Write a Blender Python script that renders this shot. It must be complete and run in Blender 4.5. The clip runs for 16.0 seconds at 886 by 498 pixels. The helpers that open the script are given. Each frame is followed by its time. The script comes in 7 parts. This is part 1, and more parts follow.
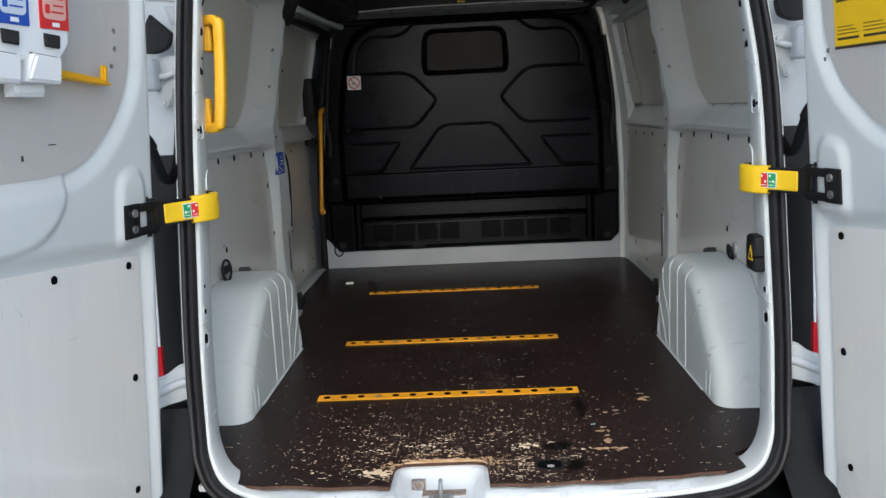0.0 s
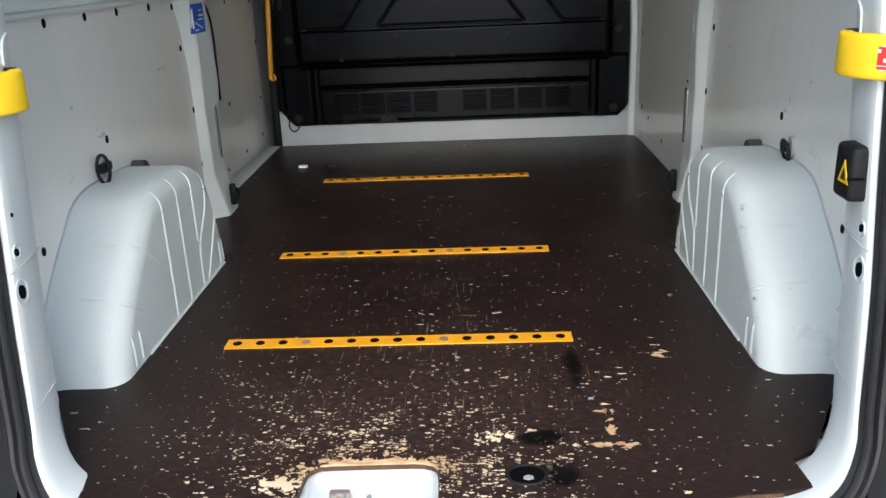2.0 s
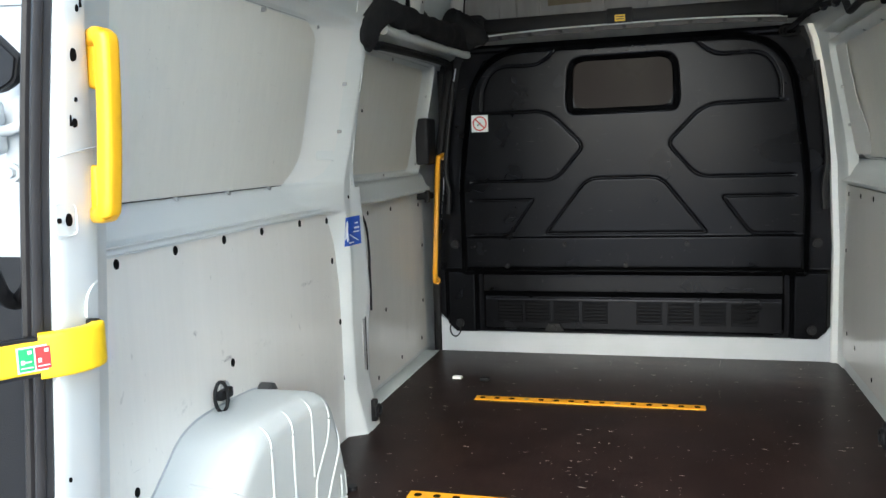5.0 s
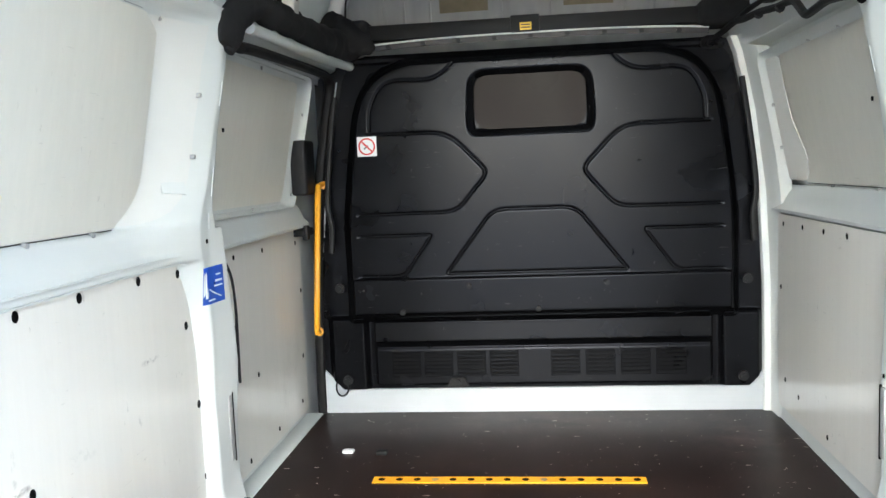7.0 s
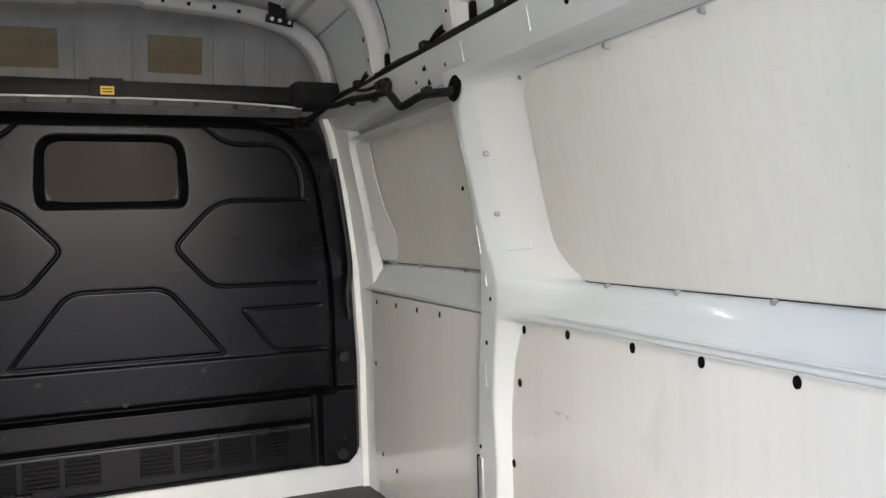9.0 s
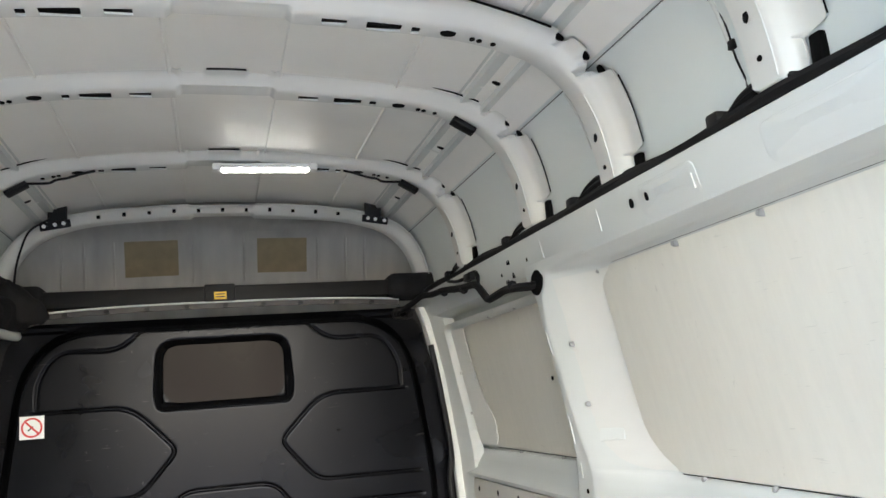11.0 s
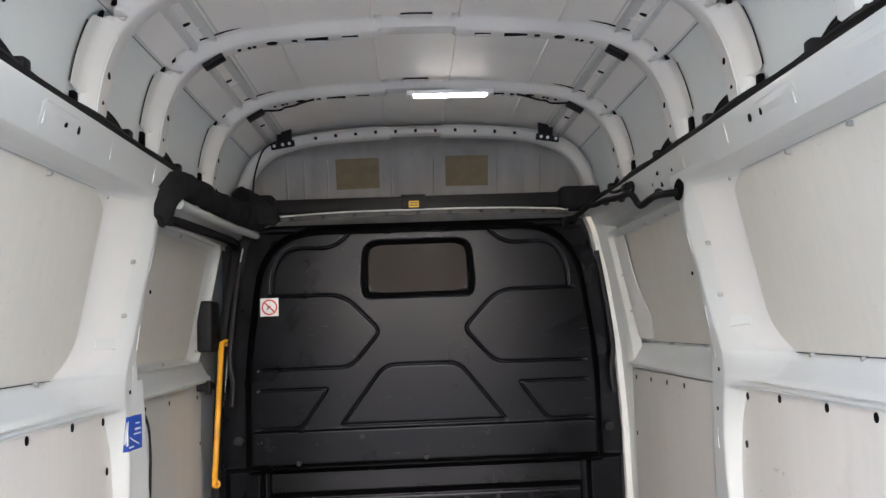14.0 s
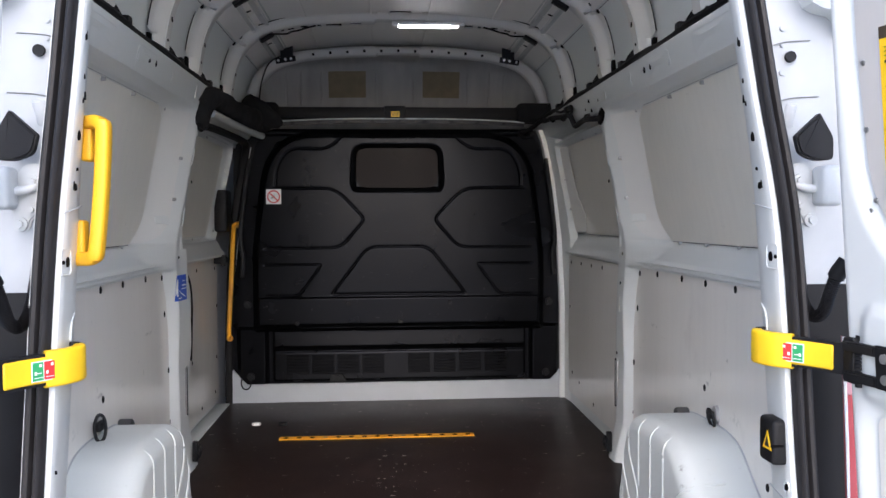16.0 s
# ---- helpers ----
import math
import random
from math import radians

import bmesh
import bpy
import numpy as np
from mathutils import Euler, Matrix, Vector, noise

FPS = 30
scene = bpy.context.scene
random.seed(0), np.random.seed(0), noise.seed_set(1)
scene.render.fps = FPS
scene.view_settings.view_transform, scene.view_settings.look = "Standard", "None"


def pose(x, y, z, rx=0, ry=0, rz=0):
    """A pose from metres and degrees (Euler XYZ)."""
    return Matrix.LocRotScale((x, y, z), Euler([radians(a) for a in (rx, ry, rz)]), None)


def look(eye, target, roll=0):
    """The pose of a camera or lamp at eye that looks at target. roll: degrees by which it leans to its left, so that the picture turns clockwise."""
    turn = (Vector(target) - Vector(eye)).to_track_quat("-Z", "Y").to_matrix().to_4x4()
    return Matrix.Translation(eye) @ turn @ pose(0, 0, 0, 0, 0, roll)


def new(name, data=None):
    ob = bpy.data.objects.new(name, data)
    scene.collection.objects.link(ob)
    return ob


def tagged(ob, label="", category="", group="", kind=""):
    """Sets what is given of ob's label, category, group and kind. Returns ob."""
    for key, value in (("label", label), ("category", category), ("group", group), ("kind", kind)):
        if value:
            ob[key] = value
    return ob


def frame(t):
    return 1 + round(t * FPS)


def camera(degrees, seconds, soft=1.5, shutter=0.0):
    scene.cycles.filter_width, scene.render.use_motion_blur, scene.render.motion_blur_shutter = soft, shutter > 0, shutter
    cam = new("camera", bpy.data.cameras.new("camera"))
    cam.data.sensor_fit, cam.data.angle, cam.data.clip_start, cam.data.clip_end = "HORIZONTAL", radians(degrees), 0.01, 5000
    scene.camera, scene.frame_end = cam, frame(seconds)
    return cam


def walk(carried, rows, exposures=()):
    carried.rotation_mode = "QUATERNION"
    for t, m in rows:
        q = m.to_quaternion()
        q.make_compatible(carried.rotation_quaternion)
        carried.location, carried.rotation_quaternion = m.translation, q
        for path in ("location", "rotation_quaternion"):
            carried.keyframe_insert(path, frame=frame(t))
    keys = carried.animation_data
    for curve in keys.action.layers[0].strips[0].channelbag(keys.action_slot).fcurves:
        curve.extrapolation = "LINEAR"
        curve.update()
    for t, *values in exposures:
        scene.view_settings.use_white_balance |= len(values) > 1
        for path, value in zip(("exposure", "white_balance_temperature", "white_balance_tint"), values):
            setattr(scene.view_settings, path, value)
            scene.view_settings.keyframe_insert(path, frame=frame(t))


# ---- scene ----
cam = camera(56.6, 16.0)
PATH = [
    (0, (0.006, -2.03, 0.893), (-0.074, -0.059, 0.562), -2.8),
    (0.5, (-0.016, -1.86, 0.879), (0.006, 0.091, 0.436), -2.0),
    (1, (0.049, -1.659, 0.879), (0.0, 0.283, 0.402), -2.5),
    (1.5, (0.087, -1.498, 0.863), (0.02, 0.41, 0.266), -2.3),
    (2, (0.095, -1.297, 0.86), (0.009, 0.587, 0.193), -2.5),
    (2.5, (0.109, -1.154, 0.862), (0.002, 0.724, 0.181), -2.7),
    (3, (0.172, -1.059, 0.88), (-0.11, 0.828, 0.281), -3.1),
    (3.5, (0.214, -1.027, 0.899), (-0.299, 0.859, 0.474), -2.6),
    (4, (0.227, -1.031, 0.922), (-0.363, 0.846, 0.564), -1.9),
    (4.2, (0.228, -1.032, 0.932), (-0.364, 0.85, 0.601), -1.9),
    (6.3, (0.036, -0.696, 0.965), (-0.343, 1.26, 0.787), -2.7),
    (6.5, (0.016, -0.619, 0.965), (-0.348, 1.339, 0.783), -2.7),
    (7, (-0.002, -0.462, 0.975), (-0.228, 1.515, 0.781), -2.4),
    (7.5, (-0.06, -0.368, 0.986), (0.043, 1.622, 0.806), -1.9),
    (8, (-0.077, -0.314, 0.988), (0.365, 1.629, 0.812), -1.6),
    (8.5, (-0.084, -0.308, 1.0), (0.583, 1.572, 0.861), -1.7),
    (9, (-0.079, -0.313, 1.005), (0.701, 1.528, 0.948), -1.6),
    (9.2, (-0.075, -0.317, 1.013), (0.719, 1.518, 1.006), -1.6),
    (11.3, (-0.045, -0.405, 1.09), (0.441, 1.5, 1.456), -4.9),
    (11.5, (-0.044, -0.406, 1.09), (0.404, 1.506, 1.468), -5.2),
    (12, (-0.046, -0.417, 1.083), (0.254, 1.516, 1.501), -5.0),
    (12.5, (-0.037, -0.444, 1.062), (0.088, 1.502, 1.505), -3.9),
    (13, (-0.01, -0.519, 1.03), (-0.01, 1.44, 1.433), -2.8),
    (13.5, (0.002, -0.643, 1.004), (0.02, 1.336, 1.289), -2.6),
    (14, (-0.041, -0.816, 0.974), (0.039, 1.174, 1.156), -2.1),
    (14.5, (-0.011, -0.991, 0.962), (0.074, 1.005, 1.065), -1.7),
    (15, (0.02, -1.184, 0.941), (0.093, 0.815, 0.948), -0.6),
    (15.5, (-0.036, -1.37, 0.946), (0.073, 0.626, 0.893), -0.4),
    (16, (-0.069, -1.566, 0.952), (0.068, 0.428, 0.88), -0.3),
]
EXPOSURE = [(0.0, 1.15, 6150, 6), (1.0, 1.45, 6150, 5), (1.5, 1.47, 6100, 5), (2.5, 2.22, 6200, 5), (3.5, 2.61, 6200, 5), (4.0, 2.22, 6150, 3), (5.2, 2.77, 6140, 3), (7.0, 3.44, 6120, 4), (8.0, 3.38, 6300, 7), (9.0, 2.94, 6650, 10), (11.3, 3.27, 6650, 6), (12.5, 3.12, 6650, 5), (13.0, 3.57, 6540, 5), (13.5, 3.51, 6600, 10), (14.0, 2.99, 6500, 13), (14.5, 2.61, 6550, 15), (15.0, 2.59, 6400, 15), (15.5, 2.37, 6250, 16), (16.0, 1.95, 6200, 15)]
walk(cam, [(t, look(eye, target, roll)) for t, eye, target, roll in PATH], EXPOSURE)

# ---- light ----
world = bpy.data.worlds.new("sky")
scene.world = world
world.use_nodes = True
wn = world.node_tree
sky = wn.nodes.new("ShaderNodeTexSky")
sky.sky_type, sky.sun_disc = "NISHITA", False
sky.sun_elevation, sky.sun_rotation = radians(37), radians(180)
sky.air_density, sky.dust_density, sky.ozone_density = 0.95, 2.0, 1.2
wn.links.new(sky.outputs["Color"], wn.nodes["Background"].inputs["Color"])
wn.nodes["Background"].inputs["Strength"].default_value = 0.15
sun = new("sun", bpy.data.lights.new("sun", "SUN"))
sun.data.energy, sun.data.angle, sun.data.color = 0.55, radians(75), (1.0, 0.98, 0.96)
sun.matrix_world = look((0.0, -5.0, 3.75), (0, 0, 0))


# ---- materials ----
def material(name, color, rough=0.5, metal=0.0, vary=0.08, scale=6.0, bump=0.0, bump_scale=300.0, coat=0.0, tint=None, stretch=(1, 1, 1), spec=0.5):
    """A surface with soft stains at one size and fine grain at another."""
    m = bpy.data.materials.new(name)
    m.use_nodes = True
    n, l = m.node_tree.nodes, m.node_tree.links
    p = n["Principled BSDF"]
    p.inputs["Metallic"].default_value = metal
    p.inputs["Coat Weight"].default_value = coat
    p.inputs["Coat Roughness"].default_value = 0.08
    p.inputs["Specular IOR Level"].default_value = spec
    tc = n.new("ShaderNodeTexCoord")
    mp = n.new("ShaderNodeMapping")
    mp.inputs["Scale"].default_value = stretch
    l.new(tc.outputs["Object"], mp.inputs["Vector"])
    a, b = n.new("ShaderNodeTexNoise"), n.new("ShaderNodeTexNoise")
    a.inputs["Scale"].default_value, a.inputs["Detail"].default_value = scale, 3
    b.inputs["Scale"].default_value, b.inputs["Detail"].default_value = bump_scale, 3
    for t in (a, b):
        l.new(mp.outputs["Vector"], t.inputs["Vector"])
    mix = n.new("ShaderNodeMix")
    mix.data_type = "RGBA"
    dark = tint or tuple(c * (1 - 2.5 * vary) for c in color)
    mix.inputs["A"].default_value, mix.inputs["B"].default_value = (*dark, 1), (*color, 1)
    ramp = n.new("ShaderNodeMapRange")
    ramp.inputs["From Min"].default_value, ramp.inputs["From Max"].default_value = 0.2, 0.75
    l.new(a.outputs["Fac"], ramp.inputs["Value"])
    l.new(ramp.outputs["Result"], mix.inputs["Factor"])
    l.new(mix.outputs["Result"], p.inputs["Base Color"])
    r = n.new("ShaderNodeMapRange")
    r.inputs["To Min"].default_value, r.inputs["To Max"].default_value = max(rough - 0.08, 0.02), rough + 0.1
    l.new(a.outputs["Fac"], r.inputs["Value"])
    l.new(r.outputs["Result"], p.inputs["Roughness"])
    if bump:
        bp = n.new("ShaderNodeBump")
        bp.inputs["Strength"].default_value, bp.inputs["Distance"].default_value = bump, 0.002
        l.new(b.outputs["Fac"], bp.inputs["Height"])
        l.new(bp.outputs["Normal"], p.inputs["Normal"])
    return m


WHITE = material("white_paint", (0.608, 0.628, 0.606), 0.36, vary=0.03, scale=3, coat=0.4, bump=0.05, bump_scale=60)
RIB_PAINT = material("rib_paint", (0.64, 0.64, 0.61), 0.42, vary=0.03, scale=3, coat=0.2, bump=0.04, bump_scale=60)
ROOF = material("roof_paint", (0.80, 0.79, 0.75), 0.45, vary=0.04, scale=4, bump=0.08, bump_scale=80)
SIDE_SKIN = material("side_skin_paint", (0.66, 0.70, 0.685), 0.4, vary=0.03, scale=3)
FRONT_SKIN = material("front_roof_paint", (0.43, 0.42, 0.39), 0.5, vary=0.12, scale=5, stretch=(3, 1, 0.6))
PLY = material("lining_board", (0.76, 0.735, 0.675), 0.3, vary=0.035, scale=5, bump=0.03, bump_scale=140, coat=0.7, stretch=(1, 1, 0.25))
PLY_UP = material("upper_lining_board", (0.72, 0.698, 0.622), 0.36, vary=0.03, scale=4, bump=0.03, bump_scale=140, coat=0.4, stretch=(1, 1, 0.25))
RIM = material("board_rim", (0.635, 0.632, 0.60), 0.38, vary=0.03, scale=4, bump=0.03, bump_scale=140, coat=0.3)
DOOR_PLY = material("door_lining_board", (0.50, 0.475, 0.437), 0.45, vary=0.03, scale=4, bump=0.05, bump_scale=140)
BLACK = material("black_moulding", (0.0036, 0.0037, 0.0044), 0.23, vary=0.15, scale=5, bump=0.05, bump_scale=500, spec=0.12)
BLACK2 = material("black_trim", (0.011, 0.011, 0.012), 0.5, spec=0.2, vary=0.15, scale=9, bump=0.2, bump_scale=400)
RUBBER = material("rubber", (0.008, 0.0075, 0.008), 0.6, spec=0.2, vary=0.15, scale=20, bump=0.15, bump_scale=300)
BUMPER = material("bumper_plastic", (0.005, 0.006, 0.007), 0.55, vary=0.15, scale=12, bump=0.4, bump_scale=600, spec=0.2)
SEAL = material("seal_rubber", (0.020, 0.0185, 0.019), 0.5, spec=0.3, vary=0.15, scale=20, bump=0.15, bump_scale=300)
FELT = material("black_felt", (0.018, 0.018, 0.019), 0.95, vary=0.2, scale=30, bump=0.6, bump_scale=700, spec=0.2)
PANE = material("dark_pane", (0.0105, 0.0052, 0.0060), 0.28, vary=0.2, scale=5, spec=0.06)
YELLOW = material("yellow_plastic", (0.86, 0.55, 0.012), 0.42, vary=0.06, scale=10, bump=0.1, bump_scale=200)
ORANGE = material("orange_paint", (0.80, 0.36, 0.012), 0.4, vary=0.1, scale=14, bump=0.1, bump_scale=200)
RED = material("red_lamp", (0.55, 0.01, 0.02), 0.12, vary=0.05, coat=0.6)
PINK = material("pink_lens", (0.62, 0.34, 0.36), 0.15, vary=0.1, scale=20, coat=0.6)
ROSE = material("rose_lens", (0.50, 0.10, 0.11), 0.2, vary=0.1, scale=20, coat=0.6)
STEEL = material("steel", (0.5, 0.5, 0.5), 0.38, metal=0.9, vary=0.15, scale=25)
RUST = material("rusty_steel", (0.42, 0.38, 0.33), 0.55, metal=0.5, vary=0.2, scale=40, tint=(0.2, 0.1, 0.05))
CONCRETE = material("concrete", (0.55, 0.545, 0.535), 0.85, vary=0.12, scale=1.5, bump=0.5, bump_scale=60)
L_WHITE = material("label_white", (0.8, 0.8, 0.78), 0.4, vary=0.02)
L_RED = material("label_red", (0.62, 0.03, 0.03), 0.4, vary=0.03)
L_GREEN = material("label_green", (0.02, 0.30, 0.10), 0.4, vary=0.03)
L_BLUE = material("label_blue", (0.02, 0.08, 0.42), 0.4, vary=0.05)
PALE_RED = material("label_pale_red", (0.72, 0.40, 0.34), 0.4, vary=0.03)
PALE_BLUE = material("label_pale_blue", (0.60, 0.66, 0.72), 0.4, vary=0.03)
L_DARK = material("label_dark", (0.02, 0.02, 0.02), 0.5, vary=0.05)
L_YELLOW = material("label_yellow", (0.85, 0.52, 0.01), 0.4, vary=0.05)
PAD = material("tan_pad", (0.27, 0.222, 0.135), 0.8, vary=0.1, scale=20)
HOLE = material("plug_black", (0.0025, 0.0025, 0.0025), 0.7, spec=0.08, vary=0.1)
GREY = material("grey_sealer", (0.17, 0.175, 0.175), 0.7, vary=0.1, scale=12, bump=0.2, bump_scale=120)
# white paint darkened to carry the hinge channel's shade; sealer and seams share it
DIM_WHITE = material("dim_white_paint", (0.42, 0.44, 0.45), 0.45, vary=0.08, scale=8, bump=0.1, bump_scale=60)
# the body's white paint, darkened for the weaker light on the front sill
DIM_SILL = material("dim_sill_paint", (0.42, 0.445, 0.465), 0.4, vary=0.05, scale=6, coat=0.1)
STRIP = material("dull_strip", (0.035, 0.031, 0.033), 0.5, vary=0.25, scale=20)
DULL = material("worn_grey_metal", (0.45, 0.45, 0.44), 0.5, metal=0.3, vary=0.15, scale=30)


def scuffed(m, scuff=0.35, grain=0.05, scale=5.0, where=0.66, stretch=(1, 1, 1), spots=()):
    """Rubs dark scuffs, thin scratches and a fine upright grain into a painted surface."""
    n, l = m.node_tree.nodes, m.node_tree.links
    p = n["Principled BSDF"]
    tc = n.new("ShaderNodeTexCoord")

    def layer(scale, detail, stretch, a, b, top):
        mp = n.new("ShaderNodeMapping")
        mp.inputs["Scale"].default_value = stretch
        l.new(tc.outputs["Object"], mp.inputs["Vector"])
        q = n.new("ShaderNodeTexNoise")
        q.inputs["Scale"].default_value, q.inputs["Detail"].default_value, q.inputs["Roughness"].default_value = scale, detail, 0.65
        l.new(mp.outputs["Vector"], q.inputs["Vector"])
        r = n.new("ShaderNodeMapRange")
        l.new(q.outputs["Fac"], r.inputs["Value"])
        r.inputs["From Min"].default_value, r.inputs["From Max"].default_value, r.inputs["To Max"].default_value = a, b, top
        return r.outputs["Result"]

    def joined(op, a, b):
        q = n.new("ShaderNodeMath")
        q.operation = op
        l.new(a, q.inputs[0])
        l.new(b, q.inputs[1])
        return q.outputs[0]

    smear = layer(scale, 5, stretch, where - 0.08, where + 0.1, scuff * 0.6)
    nick = joined("MULTIPLY", layer(60, 4, (1, 1, 0.5), 0.66, 0.70, scuff * 1.3), layer(scale * 0.8, 3, (1, 1, 1), 0.50, 0.62, 1.0))
    lines = joined("MULTIPLY", layer(1.0, 2, (12, 12, 160), 0.70, 0.73, scuff), layer(scale, 2, (1.3, 1, 1), 0.5, 0.6, 1.0))
    total = joined("MAXIMUM", joined("MAXIMUM", smear, nick), lines)
    total = joined("ADD", total, layer(45, 3, (1, 1, 0.03), 0.3, 0.7, grain))
    if spots:
        # rub marks at known places, broken up by noise
        broken = layer(55, 5, (1, 1, 1), 0.48, 0.62, 1.0)
        for y, z, ry, rz, amount in spots:
            mp = n.new("ShaderNodeMapping")
            mp.vector_type = "TEXTURE"
            mp.inputs["Location"].default_value = (0, y, z)
            mp.inputs["Scale"].default_value = (50, ry, rz)
            l.new(tc.outputs["Object"], mp.inputs["Vector"])
            ball = n.new("ShaderNodeTexGradient")
            ball.gradient_type = "SPHERICAL"
            l.new(mp.outputs["Vector"], ball.inputs["Vector"])
            f = joined("MULTIPLY", ball.outputs["Fac"], broken)
            k = n.new("ShaderNodeMath")
            k.operation = "MULTIPLY"
            l.new(f, k.inputs[0])
            k.inputs[1].default_value = amount
            total = joined("MAXIMUM", total, k.outputs[0])
    mix = n.new("ShaderNodeMix")
    mix.data_type = "RGBA"
    l.new(p.inputs["Base Color"].links[0].from_socket, mix.inputs["A"])
    mix.inputs["B"].default_value = (0.17, 0.16, 0.15, 1)
    l.new(total, mix.inputs["Factor"])
    l.new(mix.outputs["Result"], p.inputs["Base Color"])
    return m


scuffed(PLY, 0.30, 0.05, 4.0, 0.68, (1, 1, 0.6), ((0.785, 0.461, 0.065, 0.008, 1.2), (0.775, 0.50, 0.009, 0.05, 0.6), (0.97, 0.455, 0.10, 0.02, 0.28), (1.28, 0.571, 0.05, 0.010, 0.9), (1.42, 0.504, 0.03, 0.012, 0.9), (0.66, 0.552, 0.014, 0.012, 0.8), (0.354, 0.226, 0.018, 0.022, 1.0), (0.60, 0.40, 0.05, 0.03, 0.4)))
scuffed(PLY_UP, 0.16, 0.06, 3.0, 0.70)
ARCH = scuffed(material("arch_paint", (0.56, 0.588, 0.568), 0.55, vary=0.03, scale=3, spec=0.22, bump=0.05, bump_scale=60), 0.25, 0.0, 9.0, 0.72)
ARCH_WORN = scuffed(material("arch_paint_worn", (0.56, 0.588, 0.568), 0.55, vary=0.04, scale=3, spec=0.22, bump=0.05, bump_scale=60), 0.6, 0.0, 9.0, 0.68, (1, 1, 1), ((-0.15, 0.29, 0.016, 0.012, 1.2), (-0.185, 0.25, 0.016, 0.010, 1.3), (-0.235, 0.21, 0.011, 0.014, 1.2), (-0.31, 0.13, 0.014, 0.008, 1.2), (-0.335, 0.095, 0.010, 0.009, 1.1)))
scuffed(DOOR_PLY, 0.15, 0.05, 3.0, 0.68)
SILL = scuffed(material("sill_paint", (0.58, 0.61, 0.62), 0.35, vary=0.04, scale=4, coat=0.2, bump=0.08, bump_scale=60), 0.9, 0.0, 12.0, 0.62)
scuffed(BLACK, 0.30, 0.0, 6.0, 0.77)
BLACK.node_tree.nodes["Principled BSDF"].inputs["Specular Tint"].default_value = (0.84, 0.875, 1.0, 1)

RAW = material("raw_board_edge", (0.10, 0.048, 0.027), 0.75, vary=0.25, scale=40, bump=0.3, bump_scale=200)


def board_material():
    """Film-faced plywood: dark brown, scuffed through to bare wood near the sill."""
    m = material("film_faced_board", (0.0165, 0.0098, 0.0088), 0.33, vary=0.16, scale=3, bump=0.10, bump_scale=420, spec=0.095)
    n, l = m.node_tree.nodes, m.node_tree.links
    p = n["Principled BSDF"]
    tc = n.new("ShaderNodeTexCoord")
    xyz = n.new("ShaderNodeSeparateXYZ")
    l.new(tc.outputs["Object"], xyz.inputs[0])

    def math(op, a, b=None, c=None):
        q = n.new("ShaderNodeMath")
        q.operation = op
        for k, v in enumerate((a, b, c)):
            if v is None:
                continue
            if isinstance(v, (int, float)):
                q.inputs[k].default_value = v
            else:
                l.new(v, q.inputs[k])
        return q.outputs[0]

    def noise_at(scale, detail, stretch=(1, 1, 1)):
        mp = n.new("ShaderNodeMapping")
        mp.inputs["Scale"].default_value = stretch
        l.new(tc.outputs["Object"], mp.inputs["Vector"])
        q = n.new("ShaderNodeTexNoise")
        q.inputs["Scale"].default_value, q.inputs["Detail"].default_value, q.inputs["Roughness"].default_value = scale, detail, 0.62
        l.new(mp.outputs["Vector"], q.inputs["Vector"])
        return q.outputs["Fac"]

    # bare patches follow the fine mesh of the film: most by the lock notch, fading forward
    X, Y = xyz.outputs["X"], xyz.outputs["Y"]

    def bell(x0, y0, rx, ry, power=2.0):
        u, v = math("DIVIDE", math("SUBTRACT", X, x0), rx), math("DIVIDE", math("SUBTRACT", Y, y0), ry)
        r2 = math("ADD", math("MULTIPLY", u, u), math("MULTIPLY", v, v))
        return math("POWER", 2.718, math("MULTIPLY", r2, -1.0))

    def span(v, a, b, c=0.0, d=1.0):
        q = n.new("ShaderNodeMapRange")
        l.new(v, q.inputs["Value"])
        for k, w in zip(("From Min", "From Max", "To Min", "To Max"), (a, b, c, d)):
            q.inputs[k].default_value = w
        return q.outputs["Result"]

    def chips(size, wobble, chance, keep, wide=0.62, deep=1.25):
        """Small chips in a grid of about that size, each with a broken outline."""
        warp = n.new("ShaderNodeTexNoise")
        warp.inputs["Scale"].default_value, warp.inputs["Detail"].default_value = 0.55 / size, 3
        l.new(tc.outputs["Object"], warp.inputs["Vector"])
        add = n.new("ShaderNodeVectorMath")
        add.operation = "MULTIPLY_ADD"
        l.new(warp.outputs["Color"], add.inputs[0])
        add.inputs[1].default_value = (wobble * size, wobble * size * 0.7, 0)
        l.new(tc.outputs["Object"], add.inputs[2])
        mp = n.new("ShaderNodeMapping")
        mp.inputs["Scale"].default_value = (wide / size, deep / size, 1)
        l.new(add.outputs[0], mp.inputs["Vector"])
        cell = n.new("ShaderNodeTexVoronoi")
        cell.voronoi_dimensions, cell.distance = "2D", "CHEBYCHEV"
        cell.inputs["Scale"].default_value, cell.inputs["Randomness"].default_value = 1.0, 0.85
        l.new(mp.outputs["Vector"], cell.inputs["Vector"])
        pick = n.new("ShaderNodeSeparateColor")
        l.new(cell.outputs["Color"], pick.inputs[0])
        room = math("ADD", math("MULTIPLY", pick.outputs["Green"], keep), math("MULTIPLY", chance, 0.5))
        rough_edge = math("ADD", cell.outputs["Distance"], math("MULTIPLY", math("SUBTRACT", noise_at(1.9 / size, 4), 0.5), 1.25))
        return math("MULTIPLY", math("LESS_THAN", pick.outputs["Red"], chance), math("LESS_THAN", rough_edge, room))

    low = span(noise_at(7, 5), 0.36, 0.66)
    broad = span(noise_at(2.6, 4), 0.38, 0.62)
